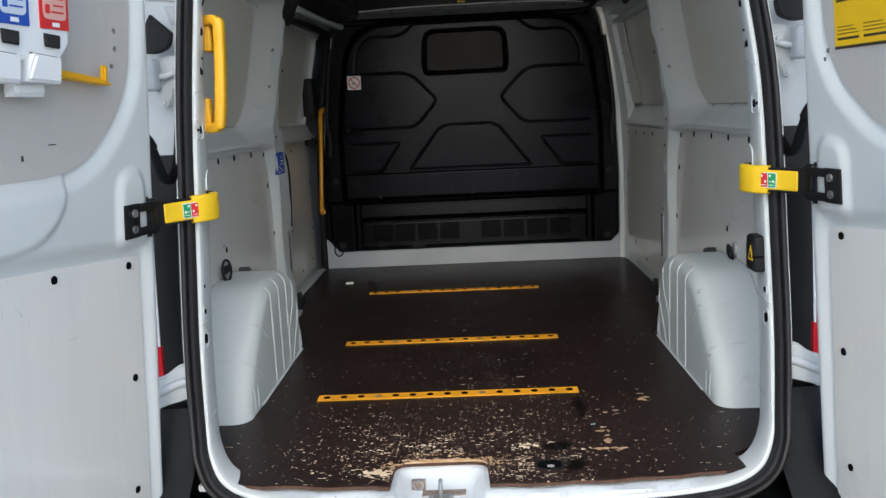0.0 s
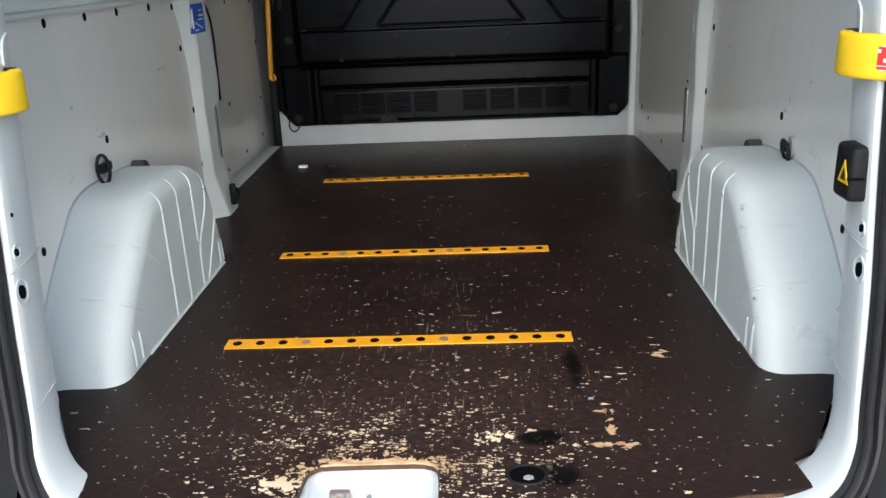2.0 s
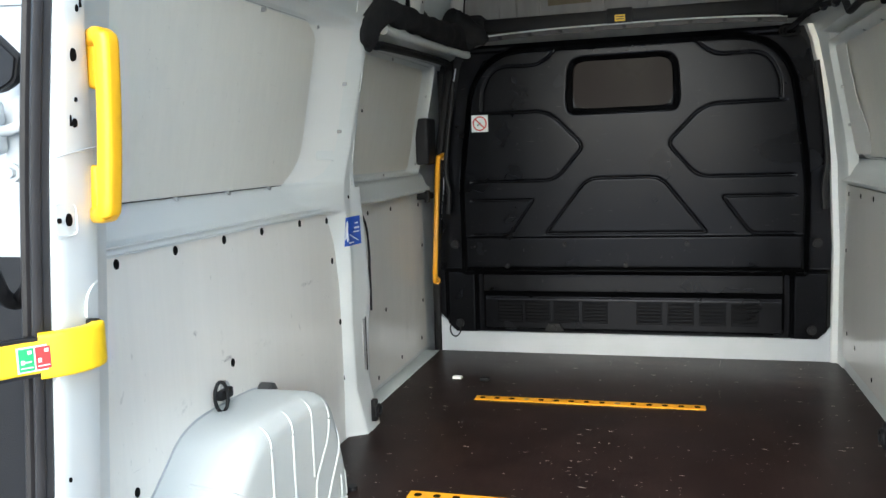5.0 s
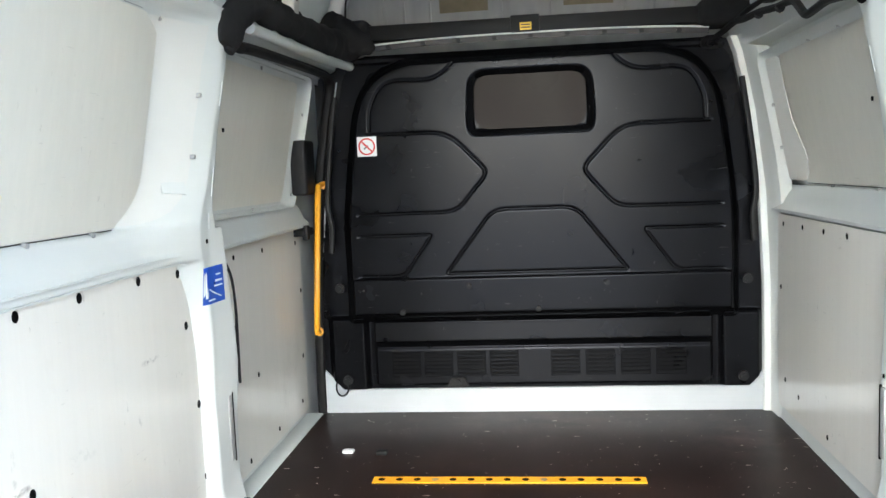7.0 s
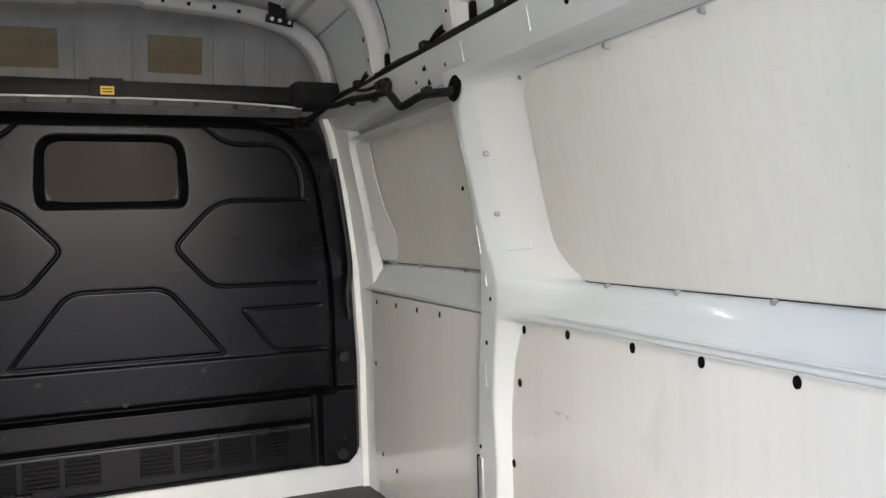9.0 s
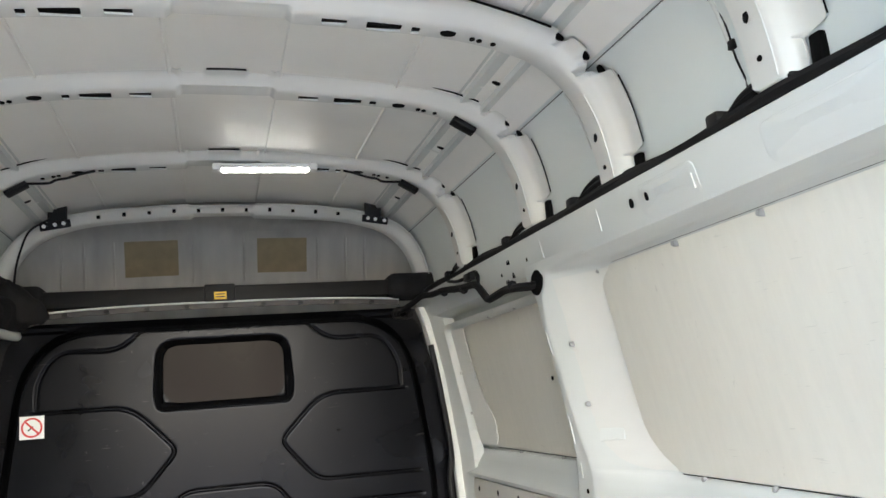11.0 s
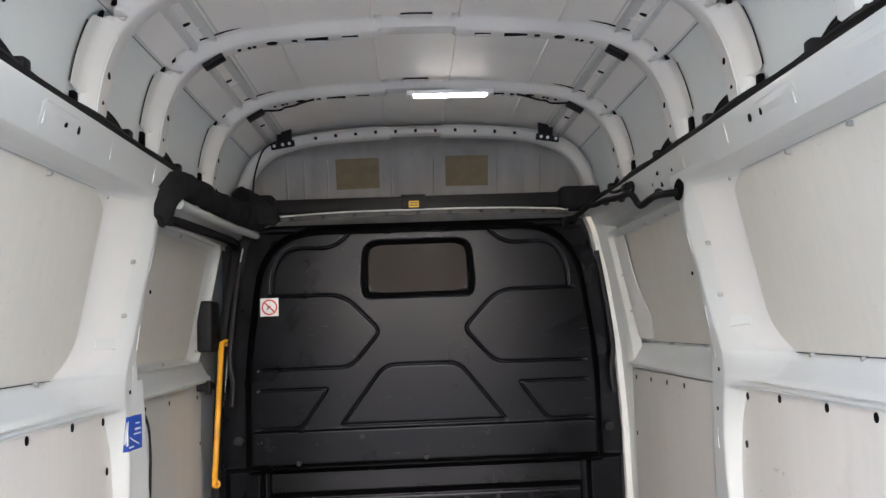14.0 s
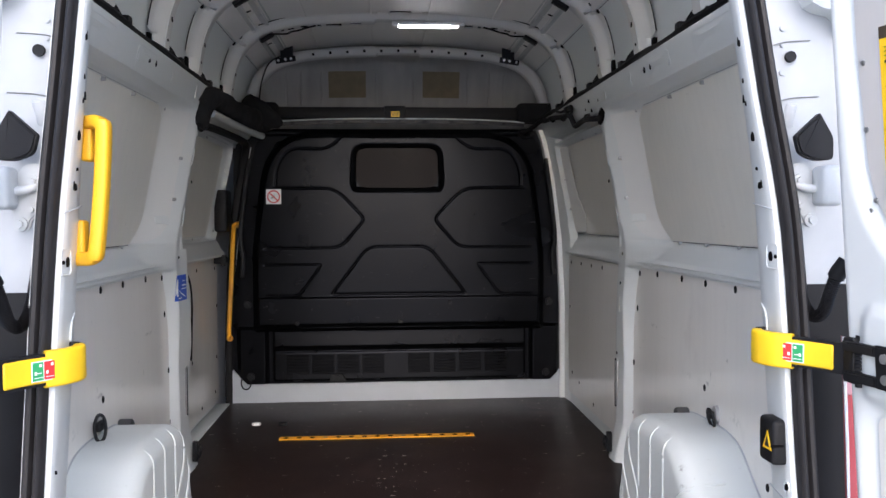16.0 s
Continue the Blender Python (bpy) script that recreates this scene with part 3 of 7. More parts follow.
def side(s, name):
    # outer skin, closed above and below; out of view, it keeps light out
    prof = [(0.99, -0.45), (1.0, 0.3), (0.985, 0.8), (0.93, 1.3), (0.90, 1.50)]
    bm = loft([[(s * x, y, z) for x, z in prof] for y in (0.06, 1.2, 2.4, 3.45)])
    wall = solo(name, thick(bm, 0.02 * -s if s > 0 else 0.02), WHITE, "white painted steel side wall of the van", "wall", kind="structure")
    # belt rail and cant rail
    part("pressed_side", pressed_side(s), WHITE, wall, smooth=80)
    part("belt_lip", belt_lip(s), WHITE, wall, smooth=20)
    # small flat facet pressed into the dish where pillar and belt meet
    bm = bmesh.new()
    ring_in, ring_out = [], []
    for u, v in ((-1, -0.8), (1, -1.1), (1, 0.8), (-1, 1.1)):
        y, z = 1.462 + 0.036 * u, 0.957 + 0.019 * v
        ring_out.append(bm.verts.new((s * (press_x(s, y, z) + 0.003), y, z)))
        ring_in.append(bm.verts.new((s * (press_x(s, 1.462, 0.957) - 0.005 - 0.50 * 0.036 * 0.85 * u + 0.10 * 0.019 * v), y - 0.004 * u, z - 0.003 * v)))
    for k in range(4):
        bm.faces.new((ring_out[k], ring_out[(k + 1) % 4], ring_in[(k + 1) % 4], ring_in[k]))
    bm.faces.new(ring_in)
    bmesh.ops.recalc_face_normals(bm, faces=bm.faces)
    part("facet", bm, WHITE, wall, smooth=0)
    if s > 0:
        part("belt_rail", loft([[(s * (x - 0.008), y, z) for x, z in BELT] for y in (1.62, 2.2, 2.80)]), WHITE, wall)
    part("cant_rail", loft([[(s * x, y, z) for x, z in RAIL] for y in (0.02, 0.8, 1.6, 2.2, 2.86)]), WHITE, wall, smooth=25)
    # surround of the upper board: a dished frame round a rounded opening
    def opening(y0, y1, z0, z1, r, grow, out):
        o = rounded([(y0 - grow, z0 - grow * 0.2), (y1 + grow, z0 - grow * 0.2), (y1 + grow * 0.8, z1 + grow * 0.2), (y0 - grow, z1 + grow * 0.2)], r, 7)
        return [(s * (upper_x(z) - (out * min(max((z - z0 - 0.004) / 0.05, 0.0), 1.0) if out > 0 else out)), y, z) for y, z in o]
    if s > 0:
        bm = loft([opening(1.70, 2.55, 0.872, 1.315, [0.03, 0.07, 0.05, 0.03], g, o) for g, o in ((-0.004, -0.002), (0.01, 0.004), (0.03, 0.012), (0.05, 0.022), (0.065, 0.040), (0.075, 0.055))], closed=True)
        part("dished_frame", bm, WHITE, wall)
    # front corner post beside the bulkhead
    if s > 0:
        rows = [[(s * (x + 0.05), 2.60, z), (s * (x + 0.015), 2.625, z), (s * x, 2.66, z), (s * (x - 0.003), 2.728, z), (s * (x - 0.006), 2.735, z), (s * (x - 0.028), 2.738, z), (s * (x - 0.031), 2.744, z), (s * (x - 0.032), 2.80, z)] for x, z in ((0.878, 0.0), (0.878, 0.5), (0.862, 0.85), (0.825, 1.15), (0.782, 1.36), (0.76, 1.42))]
        part("corner_post", loft(rows), WHITE, wall, smooth=30)
        part("floor_flange", loft([[(s * 0.90, y, 0.09), (s * 0.888, y, 0.075), (s * 0.884, y, 0.0), (s * 0.884, y, -0.02)] for y in (1.66, 2.2, 2.79)]), WHITE, wall)
    else:
        part("step_edge", box((-0.955, 1.66, -0.03), (-0.886, 2.74, 0.004), 0.004), ARCH, wall, "worn pale grey step edge")
        part("floor_flange", box((-0.935, 1.64, -0.03), (-0.90, 1.78, 0.10), 0.004), WHITE, wall)
    # inner sheet behind the boards
    part("inner_sheet", loft([[(s * x, y, z) for x, z in ((0.955, -0.03), (0.96, 0.6), (0.962, 0.86), (0.90, 1.33), (0.85, 1.5))] for y in (0.1, 1.5, 2.8)]), WHITE, wall)
    return wall


wall_left = side(-1, "wall_left")
wall_right = side(1, "wall_right")


def lining(s):
    lay = lambda u, v, w: (s * (0.884 - w), u, v)
    o = rounded([(0.17, 0.0), (1.53, 0.0), (1.555, 0.2), (1.54, 0.5), (1.475, 0.772), (0.17, 0.772)], [0, 0, 0.02, 0.1, 0.06, 0], 5)
    b = solo("lining_board", slab(o, lay, 0.007), PLY, "cream-white plywood lining board with black plugs, scuffed", "lining board", "lining boards")
    for y, z in ((0.40, 0.755), (0.605, 0.757), (0.815, 0.757), (1.012, 0.757), (1.25, 0.756), (1.45, 0.746), (1.478, 0.612), (1.52, 0.40), (1.535, 0.205), (0.818, 0.445), (0.407, 0.277)):
        part("plug", disc((s * 0.8765, y, z), (-s, 0, 0), 0.0085, 0.003, 12, 0.011), HOLE, b)
    o = rounded([(0.06, 0.872), (1.372, 0.872), (1.372, 1.347), (0.06, 1.347)], [0.0, 0.13, 0.035, 0.0], 8)
    u = solo("lining_board", slab(o, lambda a, z, w: (s * (upper_x(z) + 0.004 - w), a, z), 0.006), PLY_UP, "beige upper lining board set in a white frame", "lining board", "lining boards")
    part("bent_rim", board_band(s), RIM, u, "paler bent rim of the board", smooth=60)
    # thin dark tube put in for the shade along a board's edge
    def gap_shade(y0, y1, z, ob):
        part("gap_shade", tube([(s * (upper_x(z) - 0.003), y, z) for y in np.linspace(y0, y1, 5)], 0.0009, 6), HOLE, ob)
    gap_shade(0.16, 1.26, 0.870, u)
    gap_shade(0.16, 1.36, 1.351, u)
    for y, z in ((0.75, 1.340), (1.02, 1.340), (1.36, 1.340), (1.515, 1.18), (1.512, 1.03), (1.36, 0.868), (1.17, 0.866), (0.94, 0.866), (0.70, 0.866)):
        x = press_x(s, y, z) if y > 1.4 else upper_x(z)
        bm = box((s * (x - 0.012), y - 0.0035, z - 0.006), (s * (x + 0.002), y + 0.0035, z + 0.006), 0.0015, 1)
        disc((s * (x - 0.012), y, z), (-s, 0, 0), 0.0055, 0.004, 8, bm=bm)
        part("clip", bm, DULL, u)
    if s < 0:
        return
    o = rounded([(1.68, 0.06), (2.635, 0.06), (2.635, 0.765), (1.68, 0.765)], [0.02] * 4, 4)
    f = solo("lining_board", slab(o, lambda a, z, w: (s * (0.878 - w), a, z), 0.006), PLY, "cream-white lining board beside the bulkhead, with black plugs", "lining board", "lining boards")
    for y, z in ((1.97, 0.737), (2.16, 0.735), (2.36, 0.733), (2.57, 0.730), (2.60, 0.50), (2.55, 0.17), (2.40, 0.147), (2.12, 0.10)):
        part("plug", disc((s * 0.8715, y, z), (-s, 0, 0), 0.006, 0.003, 12, 0.009), HOLE, f)
    o = rounded([(1.66, 0.876), (2.56, 0.876), (2.56, 1.335), (1.66, 1.335)], [0.02, 0.07, 0.05, 0.03], 5)
    u = solo("lining_board", slab(o, lambda a, z, w: (s * (upper_x(z) + 0.004 - w), a, z), 0.006), PLY_UP, "beige upper lining board beside the bulkhead", "lining board", "lining boards")
    o = [(2.588, 0.885), (2.588, 1.31), (2.495, 1.31), (2.50, 1.20), (2.492, 1.10), (2.47, 1.03), (2.448, 0.985), (2.442, 0.95), (2.455, 0.935), (2.452, 0.915), (2.475, 0.885)]
    part("bent_rim", slab([tuple(q) for q in rounded(o, 0.012, 3)], lambda a, z, w: (s * (upper_x(z) - 0.004 - w - 0.21 * max(a - 2.45, 0.0)), a, z), 0.002), RIM, u, "paler torn rim of the board", smooth=0)
    gap_shade(1.68, 2.50, 0.874, u)
    gap_shade(1.69, 2.52, 1.337, u)
    for y, z in ((1.95, 1.322), (2.2, 1.322), (2.585, 1.15), (2.59, 1.0), (1.9, 0.868), (2.25, 0.868)):
        x = upper_x(z) - (0.03 if y > 2.5 else 0.0)
        part("clip", box((s * (x - 0.014), y - 0.003, z - 0.006), (s * (x - 0.002), y + 0.003, z + 0.006), 0.0015, 1), DULL, u)


lining(-1)
lining(1)


# ---- roof ----
SKIN = [(0.0, 1.900), (0.2, 1.895), (0.4, 1.880), (0.55, 1.858), (0.64, 1.828), (0.70, 1.792), (0.75, 1.740), (0.785, 1.66), (0.805, 1.57), (0.815, 1.49)]
full = [Vector((-x, z)) for x, z in reversed(SKIN[1:])] + [Vector((x, z)) for x, z in SKIN]
full = [Vector((p.x, p.y)) for p in curve([(p.x, p.y, 0) for p in full], 4)]
roof_rows = [[(p.x, y, p.y) for p in full if p.y > 1.742] for y in np.linspace(0.05, 2.84, 9)]
ceiling = solo("ceiling", thick(loft(roof_rows), 0.02), ROOF, "bare grey painted steel roof skin between the ribs", "ceiling", kind="structure")
for s in (-1, 1):
    rows = [[(p.x, y, p.y) for p in full if p.y <= 1.765 and p.x * s > 0] for y in np.linspace(0.05, 2.84, 6)]
    solo("roof_side", thick(loft(rows), 0.012), SIDE_SKIN, "pale grey-green painted upper side skin", "roof side", kind="structure")
# outer roof, out of view, added to keep light from leaking in
bm = loft([[(x, y, z + 0.05) for x, z in [(-0.92, 1.45), (-0.86, 1.75), (-0.7, 1.88), (0, 1.95), (0.7, 1.88), (0.86, 1.75), (0.92, 1.45)]] for y in (0.03, 1.5, 2.9, 3.2)])
solo("roof_outer", thick(bm, 0.01), WHITE, "white outer roof panel", "roof", kind="structure")
# lengthways seams and swages pressed into the roof
for x in (-0.42, -0.13, 0.13, 0.42):
    z = float(np.interp(abs(x), [a for a, _ in SKIN], [b for _, b in SKIN])) - 0.008
    bm = sweep([(x, y, z - 0.007) for y in (0.06, 1.0, 2.0, 2.82)], [(-0.012, 0.006), (-0.003, -0.009), (0.002, -0.009), (0.004, 0.006)])
    part("seam", bm, ROOF, ceiling, smooth=0)
for s in (-1, 1):
    for x in (0.60, 0.655):
        z = float(np.interp(x, [a for a, _ in SKIN], [b for _, b in SKIN])) - 0.014
        part("swage", sweep([(s * x, y, z) for y in (0.06, 1.0, 2.0, 2.82)], [(-0.022, 0.012), (-0.015, -0.009), (0.015, -0.009), (0.022, 0.012)]), WHITE, ceiling, smooth=20)
    for x in (0.574, 0.628, 0.684):
        z = float(np.interp(x, [a for a, _ in SKIN], [b for _, b in SKIN])) - 0.016
        part("bead", tube([(s * x, y, z) for y in (0.06, 1.0, 2.0, 2.82)], 0.0045, 8), WHITE, ceiling)
    for y in (0.90, 1.38, 1.90, 2.52):
        # slot, cross bead and plug between two ribs
        z = float(np.interp(0.628, [a for a, _ in SKIN], [b for _, b in SKIN])) - 0.021
        part("slot", disc((s * 0.632, y, z), (-s * 0.4, 0, -1), 0.009, 0.006, 12, 0.015), HOLE, ceiling)
        for dy in (0.045,):
            part("bead", tube([(s * x, y + dy, float(np.interp(x, [a for a, _ in SKIN], [b for _, b in SKIN])) - 0.020) for x in (0.60, 0.63, 0.655)], 0.003, 8), ROOF, ceiling)
        z = float(np.interp(0.47, [a for a, _ in SKIN], [b for _, b in SKIN])) - 0.010
        part("plug", disc((s * 0.47, y - 0.05, z), (0, 0, -1), 0.010, 0.010, 12), WHITE, ceiling)

for s in (-1, 1):
    part("joint", tube([(s * 0.7345, y, 1.739) for y in (0.06, 1.0, 2.0, 2.82)], 0.0014, 6), GREY, ceiling, "grey joint line")

RIB = [(0.0, 1.848), (0.2, 1.845), (0.43, 1.830), (0.56, 1.804), (0.645, 1.766), (0.705, 1.705), (0.738, 1.635), (0.756, 1.56), (0.764, 1.50)]
rib_line = [Vector((-x, z, 0)) for x, z in reversed(RIB[1:])] + [Vector((x, z, 0)) for x, z in RIB]
rib_line = curve(rib_line, 5)
skin_line = [Vector((-x, z, 0)) for x, z in reversed(SKIN[1:])] + [Vector((x, z, 0)) for x, z in SKIN]
skin_line = curve(skin_line, 5)


def resample(line, n):
    d = np.r_[0, np.cumsum([(b - a).length for a, b in zip(line, line[1:])])]
    return [Vector((np.interp(t, d, [p.x for p in line]), np.interp(t, d, [p.y for p in line]))) for t in np.linspace(0, d[-1], n)]


def roof_rib(y, label, hardware=True, drop=0.0):
    """A pressed hat-section bow from rail to rail, with a fingered rear flange and punched holes along its lower face."""
    a, b = resample(rib_line, 541), resample(skin_line, 541)
    notches = ((0.655, 0.013), (0.712, 0.015), (0.754, 0.014)) if hardware else ()
    rows = []
    for p, q in zip(a, b):
        q = Vector((q.x, q.y)) * 0.66 + p * 0.34
        ax = abs(q.x)
        # flange: short on the roof, fingers in the bend, a broad straight edge down the leg, cut off above the rail
        back = 0.092
        if hardware:
            back += 0.020 * float(step(np.array(-q.y), -1.725, -1.718)) - 0.050 * float(step(np.array(-q.y), -1.562, -1.554))
            for x, r in notches:
                u = (ax - x) / r if x < 0.74 else (1.738 - q.y) / r
                if abs(u) < 1 and q.y > 1.70:
                    back -= 0.036 * math.sqrt(1 - u * u)
        lift = 0.010 * float(step(np.array(-ax), -0.128, -0.112))
        gap = 0.6 * lift
        if hardware:
            # two lobes reaching up to the skin beside the opening in the middle
            gap -= 0.010 * float(step(np.array(ax), 0.044, 0.056)) * float(step(np.array(-ax), -0.112, -0.098))
        mix = lambda k: (p.x * k + q.x * (1 - k), p.y * k + q.y * (1 - k))
        rear = min(back - 0.004, 0.080)
        rows.append([(q.x, y - back, q.y - gap), (q.x, y - rear, q.y - gap - 0.001), (mix(0.12)[0], y - min(rear, 0.066), mix(0.12)[1] - 0.5 * gap), (mix(0.45)[0], y - min(rear, 0.053), mix(0.45)[1] + 0.2 * lift), (mix(0.86)[0], y - 0.040, mix(0.86)[1] + 0.6 * lift), (p.x, y - 0.032, p.y + 0.002 + lift), (p.x, y - 0.026, p.y + lift), (p.x, y + 0.018, p.y + lift), (p.x, y + 0.030, p.y + 0.008 + lift), (q.x, y + 0.038, q.y)])
    rib = thing("roof_rib", label, "roof rib", "roof ribs", at=(0, y, 1.5 - drop))
    m = Matrix.Translation((0, -y, -1.5))
    part("bow", moved(thick(loft(rows), -0.0015), m), RIB_PAINT, rib, smooth=32)
    z_at = lambda x: float(np.interp(abs(x), [p for p, _ in RIB], [q for _, q in RIB]))
    top_at = lambda x: float(np.interp(abs(x), [p for p, _ in SKIN], [q for _, q in SKIN]))
    for s in (-1, 1):
        # dark pieces standing for the shade behind the fingers and along the roof
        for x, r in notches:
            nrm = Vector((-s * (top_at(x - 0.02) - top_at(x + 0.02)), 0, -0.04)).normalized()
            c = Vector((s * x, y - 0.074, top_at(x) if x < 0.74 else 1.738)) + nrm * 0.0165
            part("finger_shade", moved(disc(c + Vector((0, 0.006, 0)), nrm, r * 0.8, 0.004, 14, 0.017), m), HOLE, rib)
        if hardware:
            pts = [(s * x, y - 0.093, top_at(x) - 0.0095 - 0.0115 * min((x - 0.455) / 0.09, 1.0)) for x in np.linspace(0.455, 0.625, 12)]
            part("flange_shade", moved(sweep(pts, ring(0.0016, 6, 0.0032)), m), HOLE, rib)
            # stiffening bead of the leg and the foot tab
            arc = [q for q in rib_line if q.x * s > 0 and 1.50 < q.y < 1.70]
            part("bead", moved(tube([(q.x - s * 0.001, y - 0.030, q.y) for q in arc], 0.0022, 6), m), WHITE, rib)
            part("foot_tab", moved(box((s * 0.764, y - 0.035, 1.488), (s * 0.790, y + 0.020, 1.515), 0.004), m), WHITE, rib)
        # bead pressed into the skin ahead of the bow
        arc = [q for q in skin_line if q.x * s > 0 and 1.62 < q.y < 1.76]
        part("bead", moved(tube([(q.x - s * 0.008, y + 0.10, q.y - 0.006) for q in arc], 0.006, 8), m), WHITE, rib)
        if hardware:
            # dark line and block for the shade beside the leg and its foot
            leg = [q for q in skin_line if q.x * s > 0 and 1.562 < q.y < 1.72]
            part("leg_shade", moved(tube([(q.x - s * 0.0155, y - 0.113, q.y - 0.004) for q in leg], 0.0014, 6), m), HOLE, rib)
            part("leg_shade", moved(box((s * 0.786, y - 0.096, 1.500), (s * 0.800, y - 0.072, 1.550), 0.003), m), HOLE, rib)
    if hardware:
        # dark sliver for the shade in the middle opening
        pts = [(x, y - 0.0935, top_at(x) - 0.020) for x in np.linspace(-0.046, 0.046, 5)]
        part("flange_shade", moved(sweep(pts, ring(0.002, 6, 0.0045)), m), HOLE, rib)
    if not hardware:
        for k, x in enumerate(np.linspace(-0.44, 0.44, 11)):
            z = z_at(x) + 0.36 * (top_at(x) - z_at(x))
            part("punched_hole", moved(box((x - 0.006, y - 0.062, z - 0.006), (x + 0.006, y - 0.045, z + 0.004 + 0.003 * (k % 2))), m), HOLE, rib)
        return rib
    for s in (-1, 1):
        for x, w, h in ((0.20, 0.05, 0.010), (0.30, 0.07, 0.016), (0.365, 0.016, 0.010)):
            part("punched_hole", moved(box((s * x - w / 2, y - 0.010 - h / 2, z_at(x) - 0.003), (s * x + w / 2, y - 0.010 + h / 2, z_at(x) + 0.002)), m), HOLE, rib)
            part("hole_lip", moved(box((s * x - w / 2, y - 0.006 + h / 2, z_at(x) - 0.006), (s * x + w / 2, y + h / 2, z_at(x) - 0.001), 0.001, 1), m), WHITE, rib)
        part("punched_hole", moved(disc((s * 0.435, y - 0.008, z_at(0.435) - 0.001), (0, 0, -1), 0.019, 0.004, 16, 0.013), m), HOLE, rib)
        for x in (0.485, 0.500, 0.53):
            part("punched_hole", moved(disc((s * x, y - 0.006, z_at(x) - 0.001), (0, 0, -1), 0.006, 0.004, 10), m), HOLE, rib)
        for z in (1.545, 1.612):
            x = float(np.interp(z, [q for _, q in reversed(RIB)], [p for p, _ in reversed(RIB)]))
            part("punched_hole", moved(disc((s * (x - 0.001), y - 0.002, z), (-s, 0, 0.1), 0.006, 0.003, 10, 0.012 if z > 1.6 else 0.005), m), HOLE, rib)
    return rib


for y, drop in ((0.60, 0.0), (1.125, 0.019), (1.60, 0.0), (2.235, 0.0)):
    roof_rib(y, "white pressed steel roof rib with punched holes", True, drop)
roof_rib(2.82, "white steel front roof rib above the bulkhead", False, 0.034)

# frayed black wire pinched along the front edge of the rear bow
for s in (-1, 1):
    w = thing("edge_wire", "black taped wire along the leg of a roof rib", "wire", "rib edge wires", at=(s * 0.79, 0.69, 1.6))
    leg = [q for q in skin_line if q.x * s > 0 and 1.485 < q.y < 1.80]
    pts = [(q.x - s * 0.80, 0.002 + 0.004 * math.sin(q.y * 60) + 0.10 * max(q.y - 1.6, 0.0) - 0.06 * max(1.56 - q.y, 0.0), q.y - 1.6 - (0.008 if q.y > 1.7 else 0.0)) for q in leg]
    part("wire", tube(pts, 0.0038, 6), RUBBER, w)
    part("clip", box((-s * 0.006 - 0.005, -0.006, 0.002), (-s * 0.006 + 0.005, 0.010, 0.018), 0.002), BLACK2, w)

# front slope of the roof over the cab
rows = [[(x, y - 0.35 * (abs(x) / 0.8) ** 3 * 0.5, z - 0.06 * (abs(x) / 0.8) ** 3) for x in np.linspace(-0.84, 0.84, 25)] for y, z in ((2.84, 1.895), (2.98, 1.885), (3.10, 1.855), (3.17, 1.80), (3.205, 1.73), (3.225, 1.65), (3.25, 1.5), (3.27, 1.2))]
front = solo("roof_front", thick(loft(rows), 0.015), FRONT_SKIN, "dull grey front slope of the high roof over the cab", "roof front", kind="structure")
for x in (-0.285, 0.25):
    bm = loft([[(x + dx, y - 0.175 * (abs(x + dx) / 0.8) ** 3 - 0.016, z - 0.06 * (abs(x + dx) / 0.8) ** 3) for dx in np.linspace(-0.105, 0.105, 6)] for y, z in ((3.165, 1.81), (3.205, 1.73), (3.225, 1.655))])
    solo("foam_pad", thick(bm, 0.004), PAD, "square tan damping pad glued to the roof", "damping pad", "damping pads")
def front_at(x, t):
    """A point on the front slope, 18 mm inside it."""
    y, z = float(np.interp(t, [0, 1, 2, 3], [3.10, 3.17, 3.205, 3.225])), float(np.interp(t, [0, 1, 2, 3], [1.855, 1.80, 1.73, 1.62]))
    return (x, y - 0.175 * (abs(x) / 0.8) ** 3 - 0.017, z - 0.06 * (abs(x) / 0.8) ** 3)


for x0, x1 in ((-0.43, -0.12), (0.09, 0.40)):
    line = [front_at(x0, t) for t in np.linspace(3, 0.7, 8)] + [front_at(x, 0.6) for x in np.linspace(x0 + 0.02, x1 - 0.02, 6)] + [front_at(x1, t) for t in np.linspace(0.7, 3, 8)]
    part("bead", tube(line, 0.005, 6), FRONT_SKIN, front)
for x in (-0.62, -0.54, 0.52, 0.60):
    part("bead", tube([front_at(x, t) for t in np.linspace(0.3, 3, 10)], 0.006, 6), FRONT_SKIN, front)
# unseen wall added to stop light coming in over the cab
solo("front_closure", box((-0.95, 3.27, -0.4), (0.95, 3.40, 1.55)), BLACK2, "plain dark wall added ahead of the bulkhead, out of view", "wall", kind="structure")


# ---- bulkhead ----
def sd_poly(px, pz, poly):
    """Signed distance to a polygon, below nought inside."""
    d = np.full(px.shape, 1e9)
    inside = np.zeros(px.shape, bool)
    n = len(poly)
    for i in range(n):
        (ax, az), (bx, bz) = poly[i], poly[(i + 1) % n]
        ex, ez = bx - ax, bz - az
        t = np.clip(((px - ax) * ex + (pz - az) * ez) / (ex * ex + ez * ez + 1e-12), 0, 1)
        d = np.minimum(d, np.hypot(px - ax - t * ex, pz - az - t * ez))
        hit = ((az > pz) != (bz > pz)) & (px < (bx - ax) * (pz - az) / (bz - az + 1e-12) + ax)
        inside ^= hit
    return np.where(inside, -d, d)


def mirror(poly):
    return [(-x, z) for x, z in reversed(poly)]


